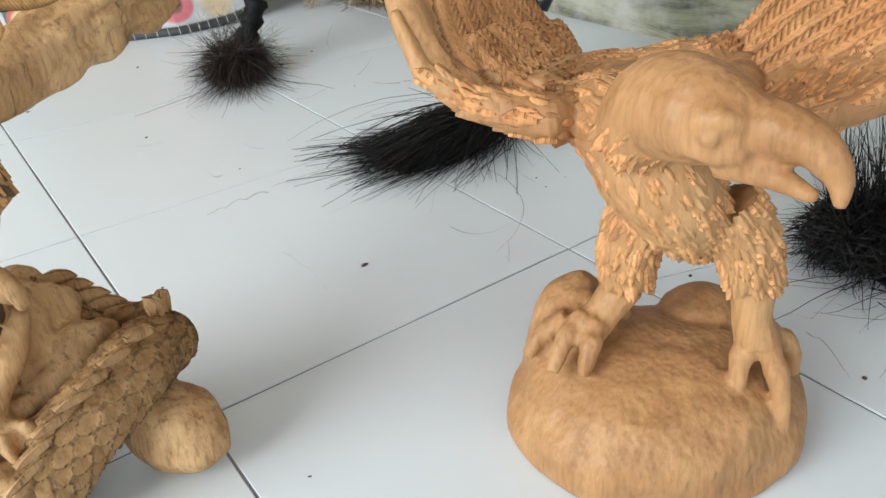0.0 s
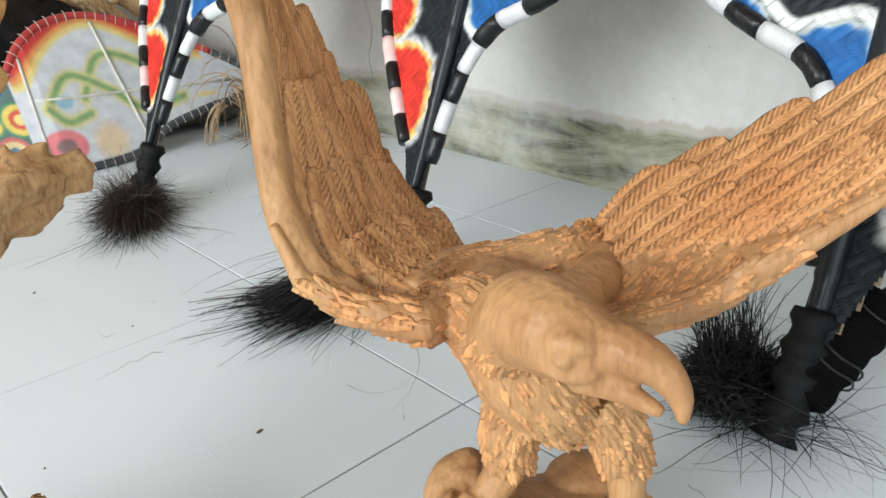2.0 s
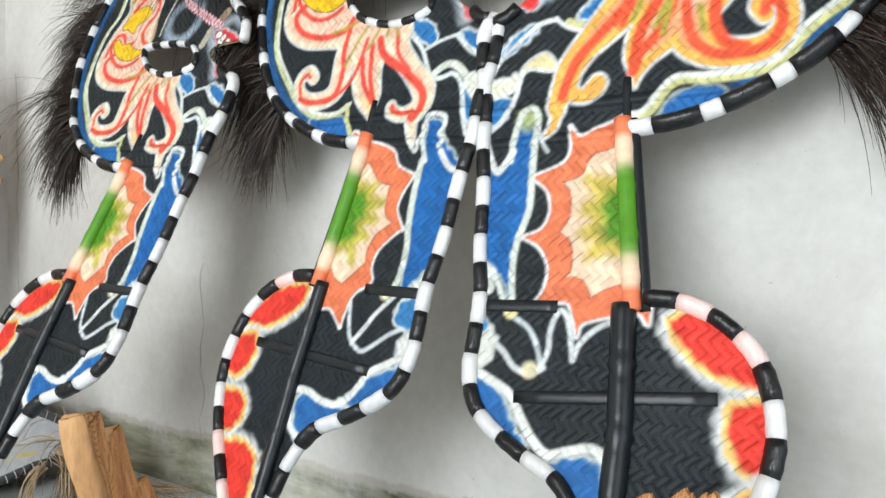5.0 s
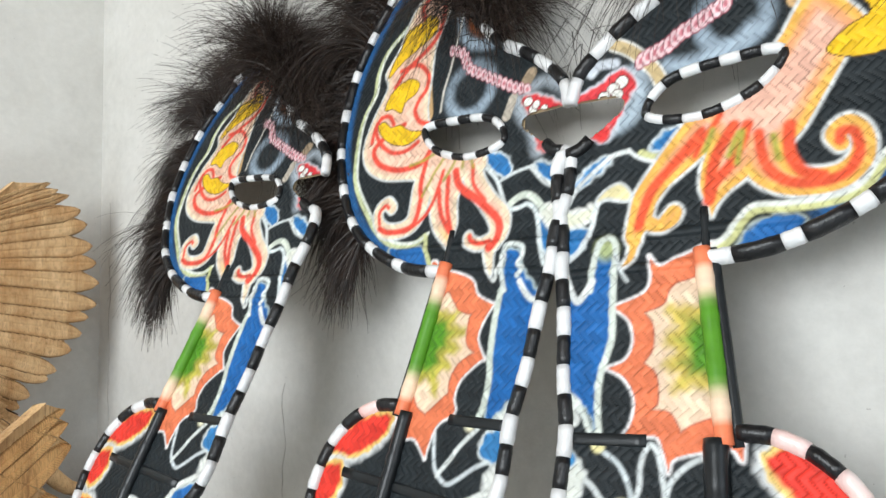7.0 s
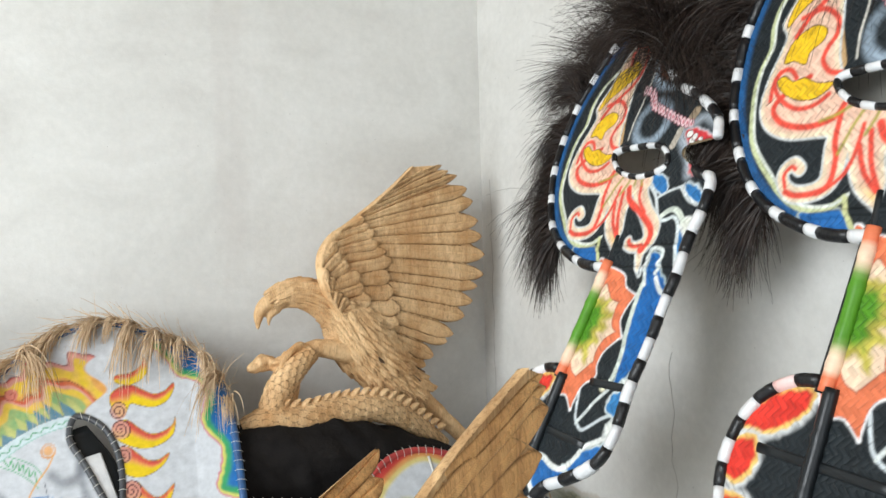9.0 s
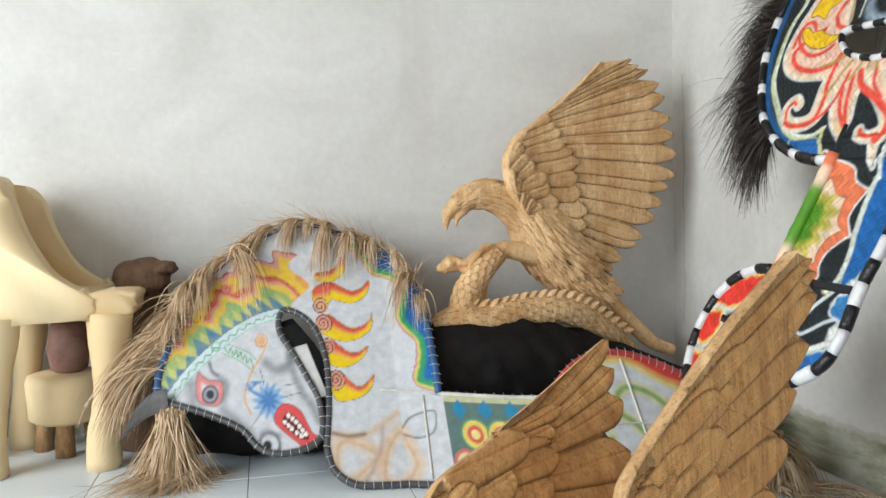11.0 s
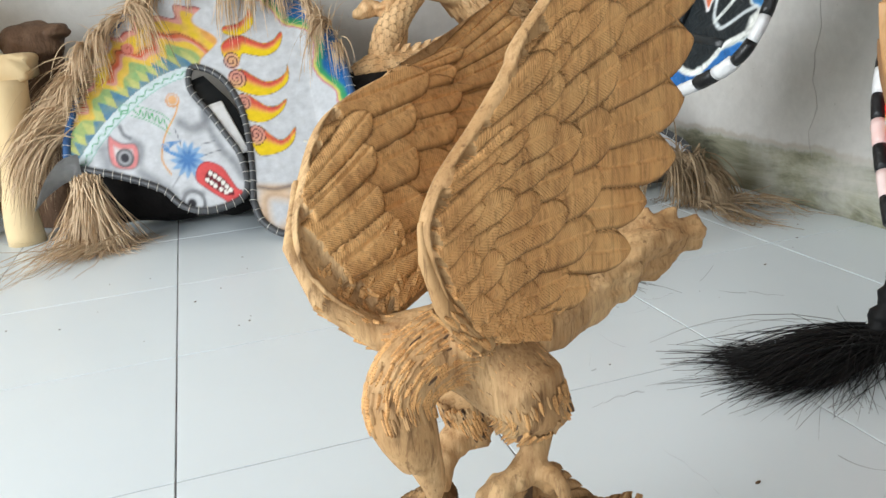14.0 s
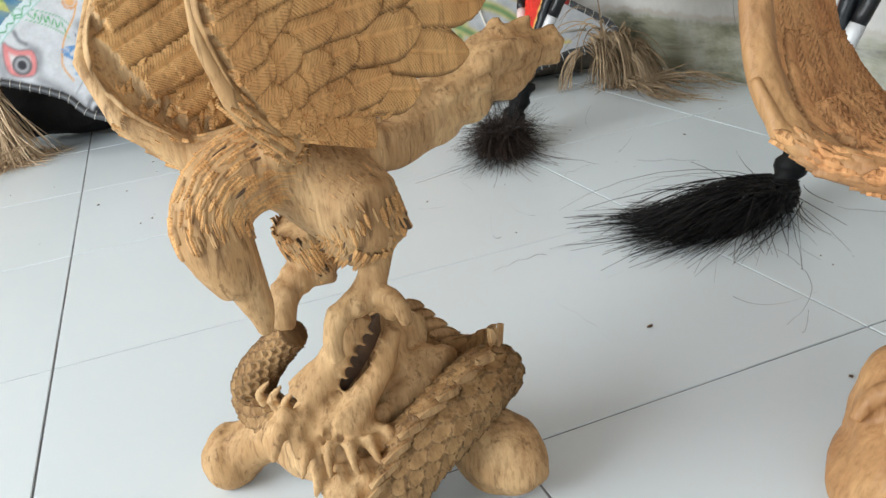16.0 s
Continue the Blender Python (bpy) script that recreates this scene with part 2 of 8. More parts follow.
WHITE_BAND = mat("white_gloss_band", (0.74, 0.74, 0.735), (0.58, 0.58, 0.585), 0.33, 30, bump=0.5, bscale=130, dist=0.0025, stretch=(1, 1, 0.25), coat=0.2)
PINK_BAND = mat("white_band_stained_red", (0.78, 0.66, 0.63), (0.76, 0.46, 0.42), 0.33, 22, bump=0.5, bscale=130, dist=0.0025, stretch=(1, 1, 0.25), coat=0.2)
BLACK_BAND = mat("black_gloss_band", (0.010, 0.010, 0.011), (0.006, 0.006, 0.007), 0.30, 30, bump=0.6, bscale=140, dist=0.003, stretch=(1, 1, 0.25), spec=0.4)
BLACK_BAMBOO = mat("black_painted_bamboo", (0.013, 0.016, 0.018), (0.008, 0.009, 0.010), 0.30, 20, bump=0.25, bscale=60, spec=0.3)
WRAP = mat("black_rubber_wrap", (0.006, 0.006, 0.0065), (0.0035, 0.0035, 0.0035), 0.6, 30, bump=0.6, bscale=90, spec=0.2)
MATTE_BLACK = mat("matted_black_hair", (0.006, 0.0055, 0.0055), (0.003, 0.003, 0.003), 0.9, 60, bump=0.8, bscale=260, dist=0.004, spec=0.05)
HORSE_PAINT = painted_mat("painted_woven_bamboo", 0.5, 0.6, 0.0, 0.0022)
HIDE_PAINT = painted_mat("painted_pale_hide", 0.6, 0.25, 0.0, 0.001)
THREAD = mat("pale_lacing", (0.66, 0.64, 0.58), (0.45, 0.43, 0.38), 0.7, 30, bump=0)
RIM_GREY = mat("dark_hide_rim", (0.07, 0.075, 0.08), (0.035, 0.035, 0.04), 0.5, 40, bump=0.4, bscale=90)
RIM_BLUE = mat("blue_hide_rim", (0.03, 0.12, 0.30), (0.02, 0.05, 0.13), 0.45, 30, bump=0.4, bscale=90)
RIM_RED = mat("red_hide_rim", (0.50, 0.05, 0.04), (0.30, 0.03, 0.03), 0.45, 30, bump=0.4, bscale=90)
BLADE = mat("grey_sheet_metal", (0.36, 0.36, 0.35), (0.22, 0.22, 0.22), 0.4, 14, bump=0.1, bscale=40)
GROUT = mat("grey_grout", (0.30, 0.31, 0.32), (0.10, 0.10, 0.11), 0.85, 9)
SKY_PANE = mat("outside_ground", (0.35, 0.33, 0.28), (0.25, 0.24, 0.2), 0.9, 3)


def tile_mat():
    m, nt, bsdf = nodes_of("white_glazed_tile")
    info = nt.nodes.new("ShaderNodeObjectInfo")
    base = ramp(nt, noise_of(nt, 7, 4), [(0.1, (0.69, 0.755, 0.785)), (0.9, (0.725, 0.785, 0.81))])
    tint = ramp(nt, info.outputs["Random"], [(0, (0.965, 0.97, 0.975)), (1, (1, 1, 1))])
    col = mixed(nt, 1.0, base, tint, "MULTIPLY")
    nt.links.new(col, bsdf.inputs["Base Color"])
    nt.links.new(ramp(nt, noise_of(nt, 12, 4), [(0.1, (0.28, 0.28, 0.28)), (0.9, (0.34, 0.34, 0.34))]), bsdf.inputs["Roughness"])
    bsdf.inputs["Specular IOR Level"].default_value = 0.4
    return m


def wall_mat():
    """Bare cement render, damp and mossy above the floor, with stains of its own."""
    m, nt, bsdf = nodes_of("grey_cement_render")
    co = nt.nodes.new("ShaderNodeTexCoord")
    sep = nt.nodes.new("ShaderNodeSeparateXYZ")
    nt.links.new(co.outputs["Object"], sep.inputs[0])
    z = sep.outputs[2]
    base = ramp(nt, noise_of(nt, 2.3, 6, (1, 1, 1.4), 0.62, 0.6), [(0.28, (0.545, 0.53, 0.50)), (0.5, (0.62, 0.607, 0.575)), (0.75, (0.68, 0.668, 0.64))])
    small = ramp(nt, noise_of(nt, 38, 5, rough=0.7), [(0.3, (0.93, 0.93, 0.93)), (0.7, (1.03, 1.03, 1.03))])
    col = mixed(nt, 1.0, base, small, "MULTIPLY")
    streak = ramp(nt, noise_of(nt, 3.0, 4, (1, 1, 0.16)), [(0.60, (0, 0, 0)), (0.82, (0.55, 0.55, 0.55))])
    col = mixed(nt, streak, col, (0.46, 0.41, 0.38))
    edge = math_node(nt, "ADD", z, math_node(nt, "MULTIPLY", math_node(nt, "SUBTRACT", noise_of(nt, 6, 7, (1, 1, 0.5), 0.72), 0.5), 0.075))
    damp = ramp(nt, edge, [(0.122, (1, 1, 1)), (0.138, (0, 0, 0))])
    moss = ramp(nt, noise_of(nt, 7, 7, (0.55, 0.55, 2.6), 0.72, 0.5), [(0.33, (0.085, 0.085, 0.065)), (0.46, (0.25, 0.25, 0.175)), (0.58, (0.37, 0.36, 0.27)), (0.72, (0.50, 0.48, 0.40))])
    tide = ramp(nt, edge, [(0.128, (0, 0, 0)), (0.136, (0.7, 0.7, 0.7)), (0.140, (0.7, 0.7, 0.7)), (0.147, (0, 0, 0))])
    patch = ramp(nt, noise_of(nt, 3.2, 5, (1, 1, 1), 0.65), [(0.36, (0.35, 0.35, 0.35)), (0.56, (1, 1, 1))])
    col = mixed(nt, math_node(nt, "MULTIPLY", damp, patch), col, moss)
    col = mixed(nt, math_node(nt, "MULTIPLY", tide, patch), col, (0.42, 0.37, 0.30))
    speck = ramp(nt, noise_of(nt, 90, 2, rough=0.5), [(0.735, (0, 0, 0)), (0.76, (0.6, 0.6, 0.6))])
    col = mixed(nt, speck, col, (0.30, 0.28, 0.26))
    nt.links.new(col, bsdf.inputs["Base Color"])
    bsdf.inputs["Roughness"].default_value = 0.85
    bsdf.inputs["Specular IOR Level"].default_value = 0.25
    n1 = bumped(nt, bsdf, noise_of(nt, 5, 5, (1, 1, 1)), 0.25, 0.012)
    bumped(nt, bsdf, noise_of(nt, 160, 4), 0.18, 0.002, n1)
    return m


TILE, RENDER = tile_mat(), wall_mat()
# unseen ceiling, coloured dark so that less light bounces down
CEILING = mat("unseen_dark_ceiling", (0.30, 0.22, 0.15), (0.20, 0.14, 0.09), 0.8, 6, (1, 0.1, 1))
CRACK = mat("dark_crack", (0.44, 0.41, 0.38), (0.34, 0.32, 0.30), 0.95, 60, bump=0)

# ---- setting ----
WALL_X, CORNER_Y, BACK_TURN = 1.055, 1.97, -7.0


def wall(name, lo, hi, label, openings=(), axis="y"):
    """A wall of boxes round its openings: (from, to, low, high) along the axis."""
    bm = bmesh.new()
    i = 1 if axis == "y" else 0
    at = lo[i]
    for a, b, low, high in sorted(openings):
        for s, e, l, h in ((at, a, lo[2], hi[2]), (a, b, lo[2], low), (a, b, high, hi[2])):
            if e - s > 1e-3 and h - l > 1e-3:
                p, q = list(lo), list(hi)
                p[i], q[i], p[2], q[2] = s, e, l, h
                box(bm, p, q)
        at = b
    p = list(lo)
    p[i] = at
    box(bm, p, hi)
    return tagged(obj(name, bm, RENDER, smooth=False), label, "wall", kind="structure")


wall("wall_east", (WALL_X, -3.6, -0.05), (WALL_X + 0.15, CORNER_Y + 0.3, 3.0), "grey cement rendered wall, mossy and damp at its foot")
back = wall("wall_north", (-4.6, 0.0, -0.05), (0.05, 0.15, 3.0), "pale grey cement rendered wall behind the carvings", axis="x")
back.matrix_world = pose(WALL_X, CORNER_Y, 0, 0, 0, BACK_TURN)
wall("wall_west", (-3.3, -3.6, -0.05), (-3.15, 2.8, 3.0), "cement rendered wall with a wide opening to daylight", [(-2.0, 1.6, 0.15, 2.55)])
wall("wall_south", (-3.15, -3.6, -0.05), (WALL_X, -3.45, 3.0), "cement rendered wall with a wide doorway to daylight", [(-2.9, 0.4, 0.0, 2.6)], axis="x")
# ceiling out of view, added to close the room and hold back bounce
bm = bmesh.new()
box(bm, (-3.3, -3.6, 3.0), (WALL_X + 0.15, 2.9, 3.12))
tagged(obj("ceiling", bm, CEILING, smooth=False), "plain brown unseen ceiling, added dark to cut bounced light", "ceiling", kind="structure")
bm = bmesh.new()
bmesh.ops.create_grid(bm, x_segments=8, y_segments=8, size=60)
ground = obj("ground", bm, SKY_PANE, smooth=False)
ground.location = (0, 0, -0.2)
tagged(ground, "bare earth ground outside the room", "ground", kind="structure")

# ---- painted panels ----
def inside(poly, p):
    x, y = p[:, 0], p[:, 1]
    got = np.zeros(len(p), bool)
    q = np.roll(poly, -1, axis=0)
    for (x0, y0), (x1, y1) in zip(poly, q):
        if y0 == y1:
            continue
        got ^= ((y0 > y) != (y1 > y)) & (x < (x1 - x0) * (y - y0) / (y1 - y0) + x0)
    return got


def far(line, p, closed=False):
    """Distance from each of p to a line."""
    best = np.full(len(p), 9.0)
    ends = np.vstack([line, line[:1]]) if closed else line
    for a, b in zip(ends[:-1], ends[1:]):
        d = b - a
        t = np.clip(((p - a) @ d) / max(d @ d, 1e-12), 0, 1)
        best = np.minimum(best, np.linalg.norm(p - a - t[:, None] * d, axis=1))
    return best


def depth(poly, p):
    """Signed distance to a closed outline, minus inside."""
    d = far(poly, p, True)
    return np.where(inside(poly, p), -d, d)


def fade(x, lo, hi):
    t = np.clip((x - lo) / (hi - lo), 0, 1)
    return t * t * (3 - 2 * t)


class Paint:
    """Layers of hand-sprayed colour over points of a panel."""

    def __init__(self, p, ground):
        self.p = p
        self.c = np.tile(np.array(ground, float), (len(p), 1))

    def over(self, colour, amount):
        a = np.clip(amount, 0, 1)[:, None]
        self.c = self.c * (1 - a) + np.array(colour, float) * a

    def shape(self, d, colour, soft=0.002):
        self.over(colour, 1 - fade(d, -soft, soft))

    def line(self, pts, width, colour, soft=0.002, smooth=True):
        ln = spline(pts, 6) if smooth else np.array(pts, float)
        self.over(colour, 1 - fade(far(ln, self.p), width - soft, width + soft))

    def glow(self, d, colour, inner, outer):
        """A halo that lies on the outline and thins outwards."""
        self.over(colour, (1 - fade(d, inner, outer)) * fade(d, -0.010, -0.003))

    def near(self, pts, reach):
        return ((self.p > pts.min(0) - reach) & (self.p < pts.max(0) + reach)).all(1)

    def some(self, keep, colour, amount):
        a = np.clip(amount, 0, 1)[:, None]
        self.c[keep] = self.c[keep] * (1 - a) + np.array(colour, float) * a

    def patch(self, pts):
        """Signed distance to a drawn outline, worked out only round it."""
        ln = spline(pts, 4, True)
        keep = self.near(ln, 0.03)
        d = np.full(len(self.p), 9.0)
        d[keep] = depth(ln, self.p[keep])
        return d

    def stroke(self, pts, width, colour, soft=0.0025):
        """A sprayed line."""
        ln = spline(pts, 6)
        keep = self.near(ln, width + soft + 0.002)
        self.some(keep, colour, 1 - fade(far(ln, self.p[keep]), width - soft, width + soft))

    def spray(self, pts, inner, rim, halo, band, wob):
        """A sprayed field: its core, a lighter band along its edge, and a halo outside."""
        d = self.patch(pts) + wob
        self.glow(d, halo, 0.001, 0.005 + band * 0.75)
        self.shape(d, rim, 0.003)
        self.over(inner, 1 - fade(d, -band, -band * 0.25))

    def dab(self, at, r, colour):
        at = np.array(at, float).ravel()
        self.over(colour, 1 - fade(np.linalg.norm(self.p - at, axis=1), r * 0.6, r * 1.2))

    def ring(self, at, r, soft, colour, amount):
        at = np.array(at, float).ravel()
        rr = np.linalg.norm(self.p - at, axis=1)
        self.over(colour, (1 - fade(np.abs(rr - r), 0.002, soft * 1.3)) * amount * (0.55 + 0.45 * fade(at[1] - self.p[:, 1], -r, r)))

    def chain(self, pts, count, r):
        """A rope of rose-coloured links."""
        ln = resample(spline(pts, 8), count=count)
        d = np.gradient(ln, axis=0)
        d /= np.linalg.norm(d, axis=1, keepdims=True)
        for k, (a, w) in enumerate(zip(ln, d)):
            q = self.p - a
            along, across = q @ (w * 0.8 + np.array([-w[1], w[0]]) * 0.6), q @ (np.array([-w[1], w[0]]) * 0.8 - w * 0.6)
            rr = np.hypot(along / 0.75, across / 1.25)
            self.over((0.36, 0.10, 0.13), 1 - fade(rr, r * 0.98, r * 1.12))
            self.over((0.84, 0.58, 0.60), 1 - fade(rr, r * 0.82, r * 0.95))
            self.over((0.62, 0.20, 0.24), 1 - fade(rr, r * 0.28, r * 0.52))

    def teeth(self, pts, r):
        for a in np.array(pts, float):
            rr = np.linalg.norm(self.p - a, axis=1)
            self.over((0.14, 0.03, 0.03), 1 - fade(rr, r * 1.02, r * 1.22))
            self.over((0.84, 0.82, 0.76), 1 - fade(rr, r * 0.84, r * 1.0))


def grid_in(outline, holes, step):
    lo, hi = outline.min(0) - step, outline.max(0) + step
    nx, ny = int((hi[0] - lo[0]) / step), int((hi[1] - lo[1]) / step)
    gx, gy = np.meshgrid(lo[0] + step * np.arange(nx + 1), lo[1] + step * np.arange(ny + 1))
    pts = np.column_stack([gx.ravel(), gy.ravel()])
    i, j = np.meshgrid(np.arange(nx), np.arange(ny))
    a = (j * (nx + 1) + i).ravel()
    quads = np.column_stack([a, a + 1, a + nx + 2, a + nx + 1])
    mid = pts[quads].mean(1)
    keep = inside(outline, mid)
    for h in holes:
        keep &= ~inside(h, mid)
    quads = quads[keep]
    used = np.unique(quads)
    index = np.full(len(pts), -1)
    index[used] = np.arange(len(used))
    return pts[used], index[quads]


def panel(name, pts, quads, colour, weave, lift, material, parent, label, thick=0.004, relief=0.0, rear=None):
    """A painted sheet with two faces. lift(points, offset) gives places."""
    front = lift(pts, thick / 2 + relief * weave)
    back_pts, back_quads = rear or (pts, quads)
    behind = lift(back_pts, np.full(len(back_pts), -thick / 2))
    n, m = len(pts), len(back_pts)
    me = bpy.data.meshes.new(name)
    me.from_pydata(np.vstack([front, behind]).tolist(), [], np.vstack([quads, back_quads[:, ::-1] + n]).tolist())
    layer = me.attributes.new("paint", "FLOAT_COLOR", "POINT")
    back_c = np.tile(np.array([[0.30, 0.22, 0.13]]), (m, 1))
    layer.data.foreach_set("color", np.column_stack([np.vstack([colour, back_c]), np.ones(n + m)]).ravel())
    w = me.attributes.new("weave", "FLOAT", "POINT")
    w.data.foreach_set("value", np.r_[weave, np.full(m, 0.5)])
    me.materials.append(material)
    me.polygons.foreach_set("use_smooth", [True] * len(me.polygons))
    ob = new(name, me)
    ob.parent = parent
    ob["label"] = label
    return ob


def herringbone(p, w=0.0105, n=4):
    """Heights of a twill weave of flat strips."""
    a, b = (p[:, 0] + p[:, 1]) / math.sqrt(2) / w, (p[:, 1] - p[:, 0]) / math.sqrt(2) / w
    i, j = np.floor(a), np.floor(b)
    over = ((i + j) % n) < n / 2
    fa, fb = np.abs(a - i - 0.5) * 2, np.abs(b - j - 0.5) * 2
    return np.where(over, 1 - fa ** 4, 0.72 - 0.72 * fb ** 4)


def strip_tone(p, w=0.0105, n=4):
    """Light and dark strips of a twill weave, darker along each strip's edges."""
    a, b = (p[:, 0] + p[:, 1]) / math.sqrt(2) / w, (p[:, 1] - p[:, 0]) / math.sqrt(2) / w
    i, j = np.floor(a), np.floor(b)
    over = ((i + j) % n) < n / 2
    key = np.where(over, i * 12.9898 + np.floor((j + i) / n) * 78.233, j * 39.425 + np.floor((i + j) / n) * 11.135 + 5)
    tone = np.mod(np.sin(key) * 43758.5453, 1.0)
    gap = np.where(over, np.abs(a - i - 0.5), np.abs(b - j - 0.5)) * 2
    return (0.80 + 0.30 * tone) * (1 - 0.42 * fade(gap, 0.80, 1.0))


# ---- the black hobby horses ----
RUMP = [(-0.018, 0.10), (-0.05, 0.195), (-0.10, 0.275), (-0.147, 0.365), (-0.168, 0.455), (-0.148, 0.54), (-0.103, 0.59), (-0.045, 0.616), (0.010, 0.617)]
WAIST = [(0.010, 0.617), (0.034, 0.735), (0.058, 0.853)]
NECK = [(0.058, 0.853), (-0.03, 0.868), (-0.115, 0.905), (-0.185, 0.955), (-0.235, 1.02), (-0.277, 1.12), (-0.288, 1.21), (-0.272, 1.32), (-0.230, 1.41), (-0.175, 1.485), (-0.11, 1.52)]
FACE = [(-0.11, 1.52), (-0.02, 1.475), (0.06, 1.375), (0.125, 1.296), (0.202, 1.244), (0.271, 1.178), (0.288, 1.125)]
LIPS = [(0.288, 1.125), (0.215, 1.128), (0.195, 1.105), (0.25, 1.06)]
CHEST = [(0.25, 1.06), (0.268, 1.043), (0.300, 1.03), (0.300, 0.97), (0.283, 0.90), (0.279, 0.84), (0.266, 0.765), (0.256, 0.68), (0.24, 0.60), (0.238, 0.54), (0.237, 0.505), (0.222, 0.458)]
LEG = [(0.222, 0.458), (0.188, 0.425), (0.13, 0.394), (0.075, 0.368), (0.04, 0.315), (0.022, 0.25), (0.010, 0.175), (0.008, 0.10)]
HOLE = [(-0.04, 1.155), (0.03, 1.156), (0.125, 1.138), (0.158, 1.085), (0.075, 1.072), (-0.008, 1.105)]
GOLD = [(-0.123, 1.423), (-0.17, 1.37), (-0.194, 1.31), (-0.196, 1.262), (-0.15, 1.275), (-0.118, 1.33)]
GOLD_LOW = [(-0.19, 1.25), (-0.213, 1.19), (-0.195, 1.14), (-0.14, 1.125), (-0.095, 1.14), (-0.12, 1.17), (-0.15, 1.19), (-0.125, 1.23), (-0.135, 1.258)]

horse_edge = np.vstack([spline(s, 5)[:-1] for s in (RUMP, WAIST, NECK, FACE, LIPS, CHEST, LEG)])
hole_edge = spline(HOLE, 5, True)
horse_pts, horse_quads = grid_in(horse_edge, [hole_edge], 0.0025)
rear_pts, rear_quads = grid_in(horse_edge, [hole_edge], 0.009)
BLACK, WHITE, RED, ORANGE = (0.017, 0.022, 0.025), (0.66, 0.675, 0.67), (0.74, 0.045, 0.03), (0.78, 0.20, 0.09)
BLUE, YELLOW, CREAM, GREEN, PINK = (0.012, 0.085, 0.27), (0.86, 0.52, 0.02), (0.86, 0.63, 0.45), (0.09, 0.27, 0.02), (0.82, 0.22, 0.22)


def taper(pts, widths, p):
    """Distance to a brush stroke of changing width."""
    ln = spline(pts, 6)
    w = np.interp(np.linspace(0, 1, len(ln)), np.linspace(0, 1, len(widths)), widths)
    best = np.full(len(p), 9.0)
    near = ((p > ln.min(0) - 0.06) & (p < ln.max(0) + 0.06)).all(1)
    q = p[near]
    got = np.full(len(q), 9.0)
    for a, b, r in zip(ln[:-1], ln[1:], (w[:-1] + w[1:]) / 2):
        d = b - a
        t = np.clip(((q - a) @ d) / max(d @ d, 1e-12), 0, 1)
        got = np.minimum(got, np.linalg.norm(q - a - t[:, None] * d, axis=1) - r)
    best[near] = got
    return best


def ripple(p):
    """Small waver of a hand-held spray."""
    return 0.0012 * (np.sin(p[:, 0] * 260 + 3 * np.sin(p[:, 1] * 90)) + np.sin(p[:, 1] * 230 + 2 * np.sin(p[:, 0] * 120)))


